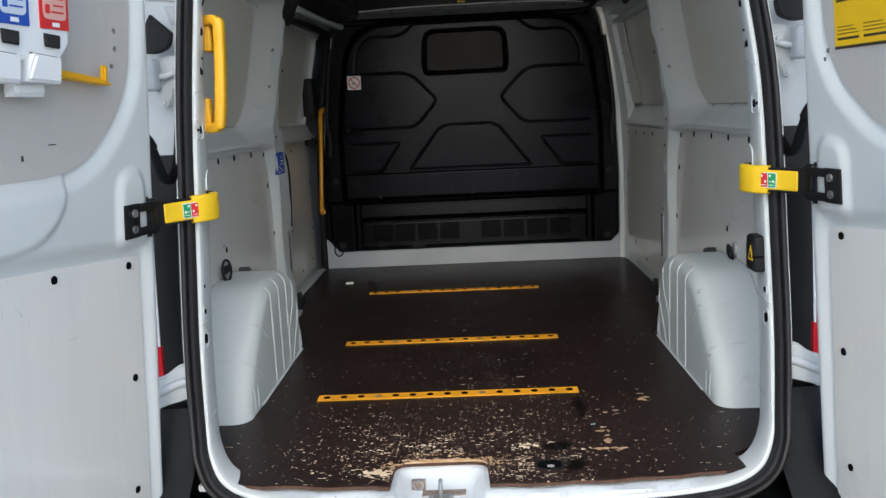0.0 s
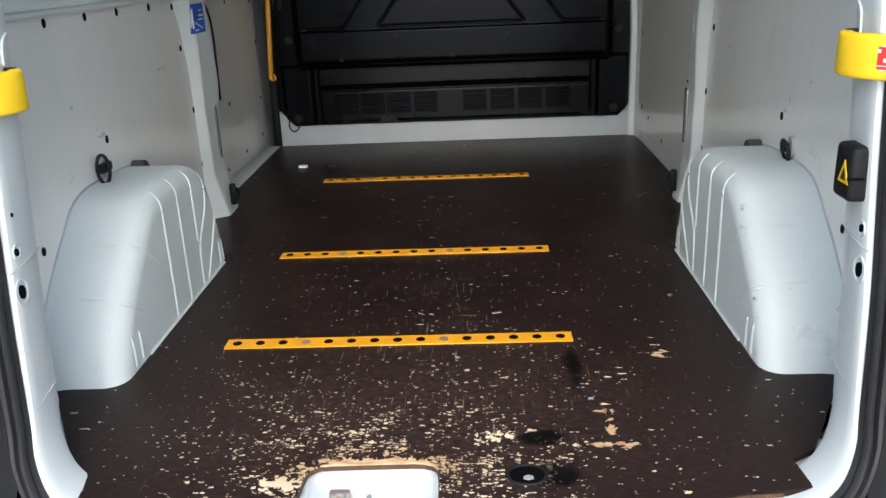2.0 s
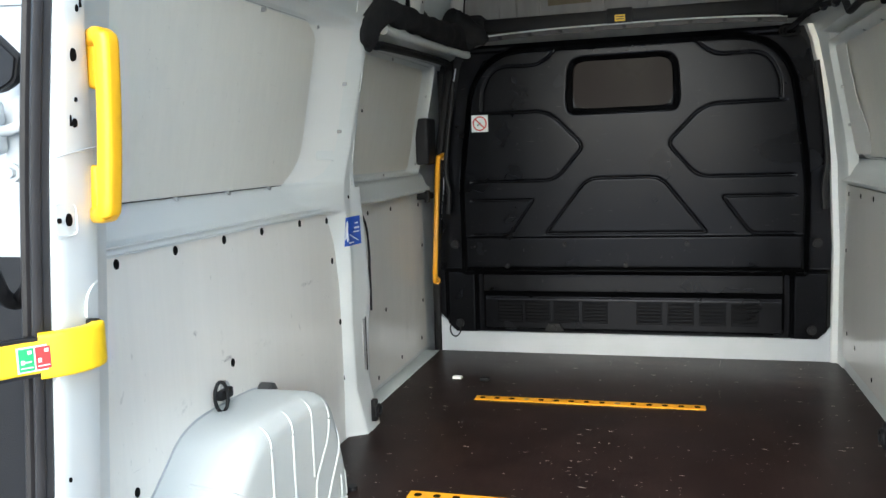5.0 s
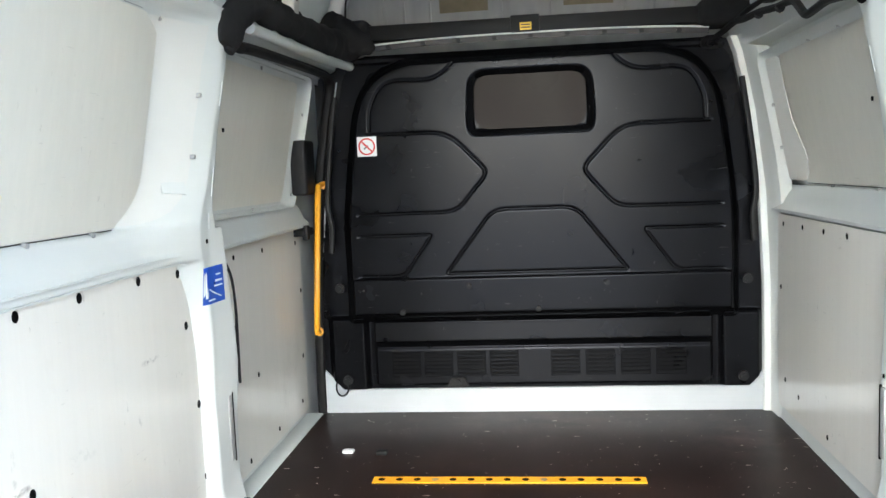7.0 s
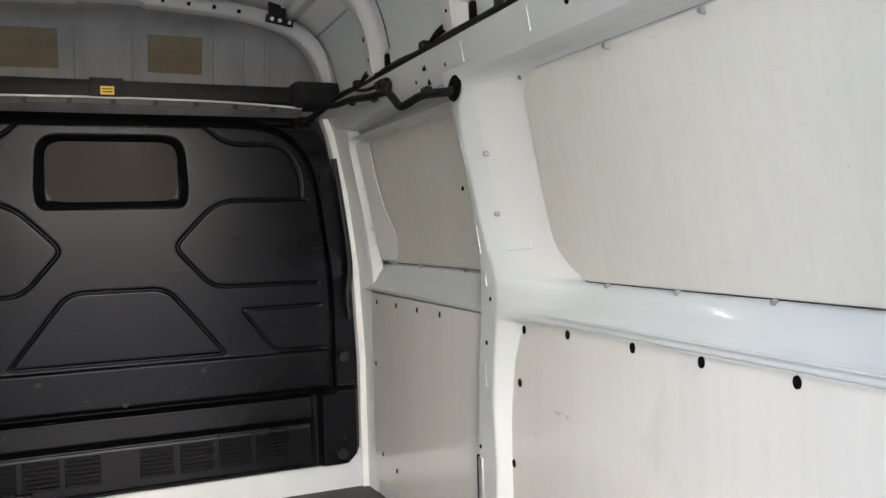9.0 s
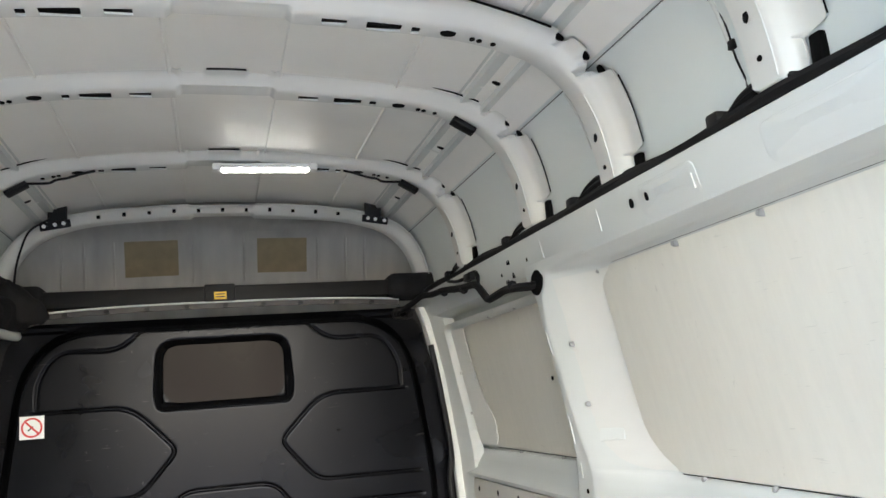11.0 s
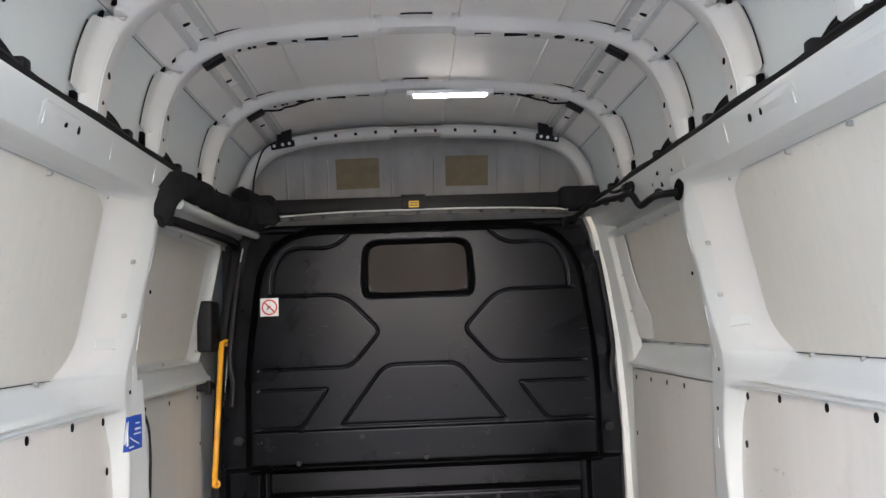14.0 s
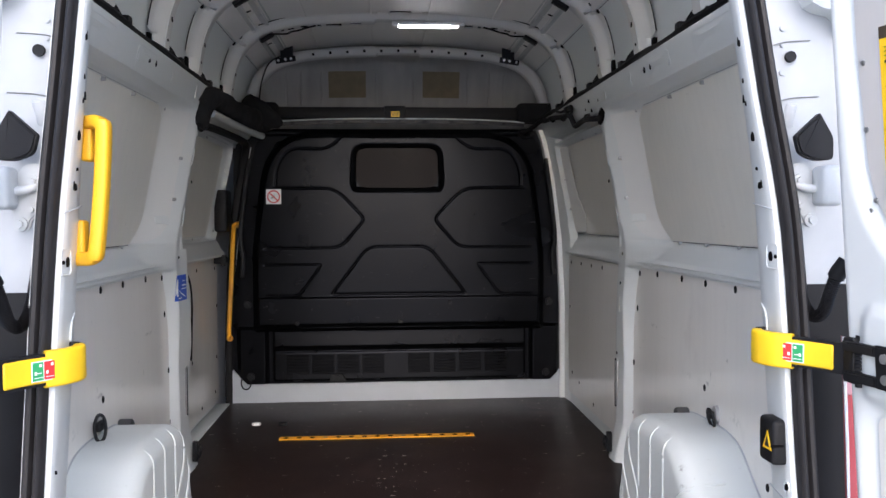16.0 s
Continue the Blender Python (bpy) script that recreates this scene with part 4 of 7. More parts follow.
def bulkhead():
    b = thing("bulkhead", "black moulded steel bulkhead with pressed panels and vents", "bulkhead", at=(0, 2.75, 0.0))
    xs, zs = np.arange(-0.8843, 0.8844, 0.0037), np.arange(0.10, 1.4401, 0.0037)
    px, pz = np.meshgrid(xs, zs)
    rim = rounded([(-0.795, 0.10), (0.795, 0.10), (0.880, 0.182), (0.868, 0.55), (0.820, 0.95), (0.74, 1.36), (0.66, 1.425), (-0.66, 1.425), (-0.74, 1.36), (-0.820, 0.95), (-0.872, 0.55), (-0.884, 0.182)], [0.0, 0.0, 0.01, 0.1, 0.1, 0.04, 0.02, 0.02, 0.04, 0.1, 0.1, 0.01], 4)
    out = sd_poly(px, pz, [tuple(p) for p in rim])
    main = rounded([(-0.735, 0.40), (0.735, 0.40), (0.735, 0.80), (0.66, 1.385), (-0.66, 1.385), (-0.735, 0.80)], [0, 0, 0.1, 0.24, 0.24, 0.1], 8)
    dm = sd_poly(px, pz, [tuple(p) for p in main])
    # the side flange lies back, with a rolled edge round the main field
    y = 2.765 - 0.065 * step(-dm, -0.030, 0.012)
    y -= 0.012 * step(pz, 1.385, 1.40) * step(-pz, -1.425, -1.41)
    fields = [rounded([(-0.90, 0.806), (-0.305, 0.808), (-0.178, 0.955), (-0.33, 1.115), (-0.90, 1.117)], [0, 0.05, 0.035, 0.07, 0], 5)]
    fields.append(rounded([(-0.90, 0.562), (-0.52, 0.562), (-0.405, 0.722), (-0.90, 0.722)], [0.0, 0.03, 0.012, 0.0], 4))
    fields.append(rounded([(-0.635, 1.135), (-0.625, 1.24), (-0.56, 1.318), (-0.40, 1.325), (-0.30, 1.375), (-0.56, 1.40), (-0.72, 1.33), (-0.72, 1.135)], 0.03, 4))
    trap = rounded([(-0.352, 0.568), (0.342, 0.568), (0.15, 0.812), (-0.165, 0.812)], [0.008, 0.008, 0.05, 0.05], 5)
    for f in fields[:2] + [mirror(q) for q in fields[:2]] + [trap]:
        d = sd_poly(px, pz, [tuple(p) for p in f])
        keep = step(-dm, 0.03, 0.05)
        y += keep * 0.006 * np.exp(-(d / 0.0043) ** 2)
    # bead lines of the upper corners
    for s in (-1, 1):
        line = curve([(s * 0.632, 1.13, 0), (s * 0.622, 1.225, 0), (s * 0.555, 1.312, 0), (s * 0.40, 1.318, 0), (s * 0.335, 1.345, 0), (s * 0.30, 1.378, 0)], 5)
        d = np.full(px.shape, 1e9)
        for p, q in zip(line, line[1:]):
            ex, ez = q.x - p.x, q.y - p.y
            t = np.clip(((px - p.x) * ex + (pz - p.y) * ez) / (ex * ex + ez * ez), 0, 1)
            d = np.minimum(d, np.hypot(px - p.x - t * ex, pz - p.y - t * ez))
        y += 0.006 * np.exp(-(d / 0.0043) ** 2)
    win = rounded([(-0.245, 1.092), (0.223, 1.092), (0.235, 1.15), (0.223, 1.344), (-0.245, 1.344), (-0.257, 1.15)], [0.07, 0.07, 0.1, 0.07, 0.07, 0.1], 6)
    d = sd_poly(px, pz, [tuple(p) for p in win])
    y += 0.026 * step(-d, -0.004, 0.034)
    # ledge and lower recess
    y -= 0.010 * step(-pz, -0.556, -0.546) * step(-dm, 0.0, 0.02)
    low = rounded([(-0.66, 0.112), (0.66, 0.112), (0.66, 0.404), (-0.66, 0.404)], 0.02, 4)
    d = sd_poly(px, pz, [tuple(p) for p in low])
    depth = np.interp(pz, [0.10, 0.258, 0.270, 0.298, 0.376, 0.386, 0.404], [-0.030, -0.024, -0.018, -0.050, -0.046, 0.035, 0.035])
    y += depth * step(-d, -0.002, 0.008)
    post = np.abs(np.abs(px) - 0.765)
    y -= 0.028 * step(-post, -0.085, -0.06) * step(-pz, -0.40, -0.38)
    keep = out < 0.001
    full_face = keep[:-1, :-1] & keep[1:, :-1] & keep[:-1, 1:] & keep[1:, 1:]
    ii, jj = np.nonzero(full_face)
    w = len(xs)
    quads = np.stack([ii * w + jj, ii * w + jj + 1, (ii + 1) * w + jj + 1, (ii + 1) * w + jj], 1)
    used, quads = np.unique(quads, return_inverse=True)
    me = bpy.data.meshes.new("panel")
    me.from_pydata(np.stack([px, y - 2.75, pz], -1).reshape(-1, 3)[used].tolist(), [], quads.reshape(-1, 4).tolist())
    me.polygons.foreach_set("use_smooth", [True] * len(me.polygons))
    me.materials.append(BLACK)
    new("panel", me).parent = b
    part("backing", box((-0.86, 0.035, 0.10), (0.86, 0.06, 1.42)), BLACK2, b)
    wi = rounded([(-0.222, 1.118), (0.200, 1.118), (0.200, 1.322), (-0.222, 1.322)], 0.06, 6)
    part("window_pane", slab(wi, lambda u, v, w: (u, -0.0275 - w, v), 0.003), PANE, b, "smooth dark brown window pane")
    for x0 in (-0.585, -0.455, -0.325, -0.195, 0.045, 0.18, 0.315, 0.45):
        v = part("vent", box((x0 - 0.004, -0.0160, 0.150), (x0 + 0.109, -0.010, 0.250), 0.0015, 1), BLACK, b)
        for k in range(6):
            z = 0.158 + k * 0.0155
            part("slot", box((x0, -0.0168, z), (x0 + 0.105, -0.012, z + 0.0058)), HOLE, v)
            part("slat", box((x0, -0.0200, z + 0.0072), (x0 + 0.105, -0.012, z + 0.0105), 0.001, 1), BLACK, v)
    for x, z, yy in ((-0.785, 0.517, -0.03), (0.785, 0.517, -0.03), (-0.266, 0.52, -0.067), (0.259, 0.52, -0.067), (-0.775, 0.14, -0.022), (0.77, 0.14, -0.022), (0.0, 0.425, -0.067), (-0.53, 0.42, -0.067)):
        r = 0.02 if abs(x) > 0.7 else 0.011
        bm = disc((x, yy, z), (0, -1, 0), r, 0.012, 16)
        disc((x, yy - 0.008, z), (0, -1, 0), r * 0.55, 0.008, 6, bm=bm)
        part("bolt", bm, BLACK2, b)
    bm = slab(rounded([(-0.372, 0.112), (-0.282, 0.112), (-0.302, 0.150), (-0.352, 0.150)], 0.006, 3), lambda u, v, w: (u, -0.018 - w, v), 0.022, bevel=0.004)
    disc((-0.327, -0.042, 0.130), (0, -1, 0), 0.014, 0.016, 14, bm=bm)
    part("latch", bm, BLACK2, b, "small black latch")
    # headed metal strip along the top
    bm = sweep([(x, 0.0 + 0.02 * abs(x) ** 2, 1.464 - 0.06 * abs(x) ** 3) for x in np.linspace(-0.66, 0.66, 21)], [(-0.002, -0.010), (0.002, -0.010), (0.002, 0.010), (-0.002, 0.010)])
    strip = part("top_strip", bm, STRIP, b, "dark metal strip with bolts")
    part("strip_lip", tube([(x, -0.004 + 0.02 * abs(x) ** 2, 1.477 - 0.06 * abs(x) ** 3) for x in np.linspace(-0.66, 0.66, 21)], 0.0038, 6), WHITE, strip, "white painted lip")
    for s in (-1, 1):
        # soft edge trim between the bulkhead and the corner post
        line = curve([(s * 0.772, -0.012, 1.27), (s * 0.792, -0.018, 1.12), (s * 0.812, -0.022, 0.95), (s * 0.818, -0.024, 0.84), (s * 0.806, -0.026, 0.76), (s * 0.812, -0.026, 0.66)], 5)
        part("edge_trim", sweep(line, rounded([(-0.010, -0.012), (0.010, -0.012), (0.010, 0.012), (-0.010, 0.012)], 0.006, 2), up=(0, 1, 0)), BLACK2, b)
    for x in np.linspace(-0.55, 0.55, 9):
        z = 1.462 - 0.06 * abs(x) ** 3
        part("bolt", disc((x, -0.007 + 0.02 * x * x, z), (0, -1, 0), 0.010, 0.012, 8), BLACK2, strip)
    return b


bulkhead()
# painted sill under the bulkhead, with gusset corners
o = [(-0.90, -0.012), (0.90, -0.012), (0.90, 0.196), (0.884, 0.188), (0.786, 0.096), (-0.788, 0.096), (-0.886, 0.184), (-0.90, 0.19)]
solo("bulkhead_sill", slab(o, lambda u, v, w: (u, 2.772 - w, v), 0.02, bevel=0.003), DIM_SILL, "white painted steel sill below the bulkhead, darkened for dimmer light", "sill", kind="structure")
# cross beam above the bulkhead
beam = thing("cross_beam", "black box-section beam over the bulkhead", "beam", at=(0, 2.80, 1.51))
part("beam", box((-0.70, -0.05, -0.032), (0.70, 0.04, 0.028), 0.006), BLACK2, beam)
part("cover", box((-0.075, -0.058, -0.034), (0.035, 0.0, 0.034), 0.005), BLACK2, beam)
for s in (-1, 1):
    bm = box((s * 0.62, -0.08, -0.05), (s * 0.82, 0.06, 0.05), 0.025, 3)
    part("end_cap", bm, FELT, beam)
lab = thing("warning_label", "small yellow warning label on the black beam", "label", at=(-0.018, 2.741, 1.50))
part("sheet", box((-0.022, -0.003, -0.014), (0.022, 0.0, 0.014)), L_YELLOW, lab)
for k in (-1, 1):
    part("print", box((-0.017, -0.0045, k * 0.005 - 0.002), (0.017, -0.003, k * 0.005 + 0.002)), L_DARK, lab)


# ---- wheel arches ----
ARCH_LINE = curve([(0.275, -0.004, 0), (0.336, 0.125, 0), (0.43, 0.225, 0), (0.50, 0.283, 0), (0.56, 0.330, 0), (0.62, 0.350, 0), (0.70, 0.356, 0), (0.86, 0.352, 0), (0.95, 0.338, 0), (1.015, 0.295, 0), (1.06, 0.20, 0), (1.092, 0.10, 0), (1.105, -0.004, 0)], 4)
ARCH_IN, ARCH_R = 0.690, 0.052


def arch_x(y, z):
    """How far out the arch's face lies at a place: a flat side with a rounded shoulder."""
    d = -float(sd_poly(np.array([y]), np.array([z]), [(p.x, p.y) for p in ARCH_LINE] + [(1.105, -0.2), (0.275, -0.2)])[0])
    d = min(max(d, 0.0), ARCH_R)
    return ARCH_IN + ARCH_R - math.sqrt(max(ARCH_R ** 2 - (ARCH_R - d) ** 2, 0.0))


def wheel_arch(s):
    n = len(ARCH_LINE)
    normals = []
    for i in range(n):
        t = (ARCH_LINE[min(i + 1, n - 1)] - ARCH_LINE[max(i - 1, 0)]).normalized()
        normals.append(Vector((t.y, -t.x)))
    rows = [[(s * 0.90, p.x, p.y) for p in ARCH_LINE]]
    for ang in np.linspace(0, math.pi / 2, 9):
        d, x = ARCH_R * (1 - math.cos(ang)), ARCH_IN + ARCH_R * (1 - math.sin(ang))
        rows.append([(s * x, p.x + q.x * d, max(p.y + q.y * d, -0.004)) for p, q in zip(ARCH_LINE, normals)])
    edge = rows[-1]
    for k in (0.7, 0.35, 0.02):
        rows.append([(s * ARCH_IN, 0.69 + (y - 0.69) * k, z * k) for _, y, z in edge])
    a = thing("wheel_arch", "white painted steel wheel arch, ribbed" + (", scratched on top" if s > 0 else ""), "wheel arch", "wheel arches", at=(s * 0.79, 0.69, 0))
    m = Matrix.Translation((-s * 0.79, -0.69, 0))
    paint = ARCH_WORN if s > 0 else ARCH
    part("shell", moved(loft(rows), m), paint, a, smooth=60)
    part("seam", moved(tube([(s * 0.8755, p.x, max(p.y + 0.001, 0.002)) for p in ARCH_LINE], 0.0028, 6), m), DIM_WHITE, a, "pale sealer line along the board")
    top = lambda y: float(np.interp(y, [p.x for p in ARCH_LINE], [p.y for p in ARCH_LINE]))
    lines = [[(y, z) for z in np.r_[np.linspace(0.01, 0.30, 8), np.linspace(0.30, (top(y) - 0.010), 9)[1:]]] for y in (0.642, 0.752)]
    lines.append([(0.862, z) for z in np.r_[np.linspace(0.14, 0.30, 6), np.linspace(0.30, (top(0.862) - 0.010), 9)[1:]]])
    lines.append([(0.864, 0.01), (0.866, 0.07), (0.875, 0.125), (0.91, 0.165), (0.945, 0.20), (0.962, 0.235), (0.966, 0.265), (0.962, 0.295), (0.955, 0.318)])
    lines.append([(0.908, 0.008), (0.945, 0.055), (0.985, 0.105), (1.02, 0.15), (1.03, 0.175), (1.032, 0.20), (1.026, 0.232)])
    lines += [[(y, z) for z in (0.01, 0.035, 0.06, 0.085)] for y in (1.03, 1.066, 0.36, 0.40)]
    # two broad soft beads running over the rear slope on to the side
    for z0 in (0.262, 0.165):
        y0 = float(np.interp(z0, [p.y for p in ARCH_LINE[:20]], [p.x for p in ARCH_LINE[:20]]))
        pts = [(s * 0.80, y0 + 0.008, z0 + 0.004), (s * 0.77, y0 + 0.005, z0 + 0.002), (s * 0.742, y0 + 0.006, z0 - 0.001)]
        pts += [(s * (arch_x(y0 + k, z0 - k * 0.75) + 0.003), y0 + k, z0 - k * 0.75) for k in (0.012, 0.024, 0.04, 0.055, 0.075, 0.095)]
        part("rib", moved(tube(curve(pts, 4), 0.0052, 8), m), paint, a)
    part("base_flange", moved(tube([(s * (ARCH_IN - 0.002), y, 0.003) for y in np.linspace(0.44, 1.06, 12)], 0.0035, 6), m), paint, a)
    for line in lines:
        path = curve([(y, z, 0) for y, z in line], 5 if len(line) < 12 else 3)
        pts = [Vector((s * (arch_x(q.x, q.y) + 0.001 + 0.004 * max(i / (len(path) - 1) - 0.8, 0) * 5), q.x, q.y)) for i, q in enumerate(path)]
        part("rib", moved(tube(pts, 0.0044, 6), m), paint, a)
    return a


wheel_arch(-1)
wheel_arch(1)


# ---- tie-down strips ----
def floor_strip(y, x0, x1, w):
    t = thing("tie_down_strip", "flat orange steel tie-down strip with round holes, screwed to the floor", "tie-down strip", "floor strips", at=((x0 + x1) / 2, y, 0))
    c = (x0 + x1) / 2
    part("strip", box((x0 - c, -w / 2, 0.0), (x1 - c, w / 2, 0.004), 0.001, 1), ORANGE, t)
    n = 15
    for i in range(n):
        x = x0 - c + (x1 - x0) * (i + 0.5) / n
        part("hole", disc((x, 0, 0.0042), (0, 0, 1), 0.0115, 0.001, 14), RUST if i in (3, 9) else HOLE, t)
    return t


floor_strip(0.48, -0.519, 0.311, 0.048)
floor_strip(1.106, -0.522, 0.311, 0.048)
floor_strip(2.022, -0.540, 0.311, 0.048)

# ---- rear frame, seal and sill ----
LOOP = [(0.0, -0.198, -0.056), (0.30, -0.195, -0.054), (0.48, -0.185, -0.048), (0.60, -0.165, -0.034), (0.675, -0.135, -0.004), (0.714, -0.10, 0.05), (0.730, -0.065, 0.12), (0.737, -0.035, 0.30), (0.732, -0.015, 0.50), (0.708, 0.0, 0.92), (0.672, 0.01, 1.20), (0.648, 0.02, 1.40), (0.625, 0.03, 1.55), (0.575, 0.045, 1.68), (0.47, 0.055, 1.75), (0.25, 0.06, 1.785), (0.0, 0.06, 1.795)]
LOOP = LOOP + [(-x, y, z) for x, y, z in reversed(LOOP[1:-1])]
MID = lambda z: lerp([(-0.1, 0.014), (0.95, 0.014), (1.35, 0.0)], z)
LOOP = [(x + MID(z), y, z) for x, y, z in LOOP]
loop = curve(LOOP, 5, closed=True)
bm = sweep(loop, [(-0.021, 0.018), (-0.022, -0.004), (-0.019, -0.013), (-0.014, -0.017), (-0.008, -0.015), (-0.0045, -0.008), (-0.003, -0.002), (-0.001, -0.010), (0.003, -0.019), (0.008, -0.021), (0.012, -0.018), (0.014, -0.010), (0.011, -0.004), (0.016, 0.004), (0.008, 0.018)], closed=True, up=(0, 1, 0))
solo("door_seal", bm, SEAL, "black double-lip rubber seal round the rear opening", "door seal", kind="structure")
# painted frame inside the seal, turning forward to the side boards
def inward(p, d, f, lift=0.0):
    """A point inside the opening: d towards the middle, f forward."""
    n = Vector((p.x / 0.75, 0, (p.z - 0.85) / 0.93))
    n = Vector((math.copysign(abs(n.x) ** 3, n.x), 0, math.copysign(abs(n.z) ** 3, n.z))).normalized()
    return (p.x - n.x * d, p.y + f, p.z - n.z * d + lift)
# the post's inner face is broad below the belt and narrows towards the roof
NARROW = lambda z: lerp([(0.90, 1.0), (1.15, 0.68), (1.35, 0.58)], z)
rows = [[inward(p, d, f * (NARROW(p.z) if 0.03 < f < 0.12 else 1.0)) for p in loop] for d, f in ((-0.03, 0.010), (0.010, 0.008), (0.0195, 0.0085), (0.0235, 0.0115), (0.0255, 0.017), (0.0262, 0.034), (0.0245, 0.068), (0.0215, 0.098), (0.019, 0.106), (0.003, 0.114), (-0.06, 0.21), (-0.118, 0.30), (-0.125, 0.315), (-0.17, 0.34))]
bm = loft(rows, closed=True)
bmesh.ops.delete(bm, geom=[v for v in bm.verts if v.co.z < 0.03 and v.co.y > 0.06 and abs(v.co.x) < 0.62], context="VERTS")
bmesh.ops.delete(bm, geom=[v for v in bm.verts if v.co.z < 0.0 and v.co.y > -0.192 and abs(v.co.x + 0.105) < 0.135], context="VERTS")
solo("rear_frame", bm, WHITE, "white painted rear door frame with punched holes", "door frame", kind="structure", smooth=28)
for s in (-1, 1):
    solo("sill_corner", box((s * 0.56, -0.09, -0.034), (s * 0.725, 0.12, -0.0165), 0.004), SILL, "white painted corner of the sill beside the floor board", "sill", kind="structure")
# sill step under the board edge, open at the lock pocket
for xs in (np.linspace(-0.60, -0.215, 10), np.linspace(0.004, 0.61, 14)):
    bm = loft([[(x, -0.200 + 0.05 * (abs(x) / 0.7) ** 3, -0.048), (x, -0.188 + 0.04 * (abs(x) / 0.7) ** 3, -0.034 + 0.003 * math.sin(x * 31)), (x, -0.175 + 0.03 * (abs(x) / 0.7) ** 3, -0.022), (x, -0.10, -0.016), (x, 0.10, -0.016)] for x in xs])
    solo("rear_sill", bm, SILL, "white painted steel sill with chipped edge", "sill", kind="structure")
rows = []
for x in np.linspace(-0.222, 0.012, 19):
    k = float(step(np.array(abs(x + 0.105)), 0.117, 0.07))
    rows.append([(x, -0.015, -0.013), (x, -0.024 - 0.01 * k, -0.017 - 0.014 * k), (x, -0.05, -0.018 - 0.028 * k), (x, -0.075, -0.018 - 0.040 * k), (x, -0.165, -0.020 - 0.042 * k), (x, -0.185, -0.040 - 0.022 * k), (x, -0.200, -0.060)])
solo("lock_pocket", loft(rows), SILL, "white painted lock pocket in the sill, chipped and rusty", "lock pocket", kind="structure")
for s in (-1, 1):
    # channel between seal and door: white toned down for its shade above, black below
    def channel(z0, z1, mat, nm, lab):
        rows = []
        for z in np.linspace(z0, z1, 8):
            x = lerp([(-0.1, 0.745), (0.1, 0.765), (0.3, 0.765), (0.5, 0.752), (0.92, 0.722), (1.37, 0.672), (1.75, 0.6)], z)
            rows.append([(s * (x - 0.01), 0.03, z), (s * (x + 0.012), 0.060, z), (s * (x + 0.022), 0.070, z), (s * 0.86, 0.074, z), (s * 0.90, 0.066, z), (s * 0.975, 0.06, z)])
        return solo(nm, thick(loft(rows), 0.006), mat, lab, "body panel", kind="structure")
    ch = channel(0.815, 1.75, DIM_WHITE, "hinge_channel", "white hinge channel beside the rear opening, its shade put into the colour")
    # panel coloured black for the darkness of the hole here
    channel(0.70, 0.815, BLACK2, "hose_panel", "panel coloured black for the dark hole behind the cable hose")
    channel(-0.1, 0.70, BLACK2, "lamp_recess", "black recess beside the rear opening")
    for z, x0, x1 in ((1.192, 0.70, 0.80), (1.305, 0.69, 0.78)):
        part("seam", tube(curve([(s * x0 + 0.012, 0.055, z - 0.010), (s * (x0 * 0.6 + x1 * 0.4) + 0.012, 0.063, z + 0.002), (s * x1 + 0.012, 0.064, z + 0.006)], 4), 0.0012, 6), GREY, ch)
    for z, r in ((1.245, 0.006), (1.30, 0.004), (1.335, 0.006)):
        part("dimple", disc((s * 0.722 + 0.012, 0.062, z), (0, -1, 0), r, 0.003, 12), DIM_WHITE, ch)
    # swelling of the panel above the hinge
    part("swage", loft([[(s * (0.735 + 0.012 * math.cos(q)) + 0.012 + s * u, 0.066 - 0.010 * math.sin(q) * k, zz) for q in np.linspace(0, math.pi, 9)] for zz, k, u in ((1.185, 0.0, 0.01), (1.178, 1.0, 0.008), (1.15, 1.0, 0.0), (1.13, 0.0, 0.0))]), DIM_WHITE, ch)
    lamp = thing("tail_lamp", "tall tail lamp, red below and clear pink above", "tail lamp", "tail lamps", at=(s * 0.841 + 0.012, 0.0, 0.45))
    part("lens", box((-0.022, -0.03, -0.20), (0.022, -0.008, -0.115), 0.005), RED, lamp)
    strip = lambda rows: loft([[(s * (x + dx), y, z) for dx, y in ((-0.010, -0.012), (-0.012, -0.028), (-0.004, -0.032), (0.03, -0.032), (0.03, -0.012))] for x, z in rows])
    part("middle_lens", strip(((-0.006, -0.114), (-0.012, 0.05), (-0.016, 0.155))), ROSE, lamp, "dull red middle lens")
    part("upper_lens", strip(((-0.016, 0.156), (-0.022, 0.27))), PINK, lamp, "clear pinkish upper lens")
    part("edge", tube([(s * -0.020, -0.031, -0.114), (s * -0.026, -0.031, 0.05), (s * -0.037, -0.031, 0.27)], 0.003, 6), L_WHITE, lamp, "white lens edge")
    # bumper corner
    rows = []
    for z, x1, y1 in ((-0.5, 0.95, -0.30), (-0.30, 0.96, -0.32), (-0.12, 0.93, -0.26), (0.0, 0.90, -0.10), (0.10, 0.89, -0.045), (0.165, 0.88, -0.02)):
        rows.append([(s * 0.74, min(y1 + 0.03, -0.02), z), (s * 0.80, y1, z), (s * (x1 - 0.03), y1 + 0.01, z), (s * x1, y1 + 0.06, z), (s * x1, 0.1, z)])
    solo("bumper_corner", thick(loft(rows), 0.01), BUMPER, "black grained plastic bumper corner", "bumper", kind="structure")
rows = [[(x, y + 0.05 * (abs(x) / 0.75) ** 3, z) for x in np.linspace(-0.78, 0.78, 21)] for y, z in ((-0.20, -0.085), (-0.235, -0.092), (-0.30, -0.10), (-0.335, -0.12), (-0.34, -0.30), (-0.30, -0.5))]
solo("bumper", thick(loft(rows), 0.01), BUMPER, "black grained plastic rear bumper step", "bumper", kind="structure")


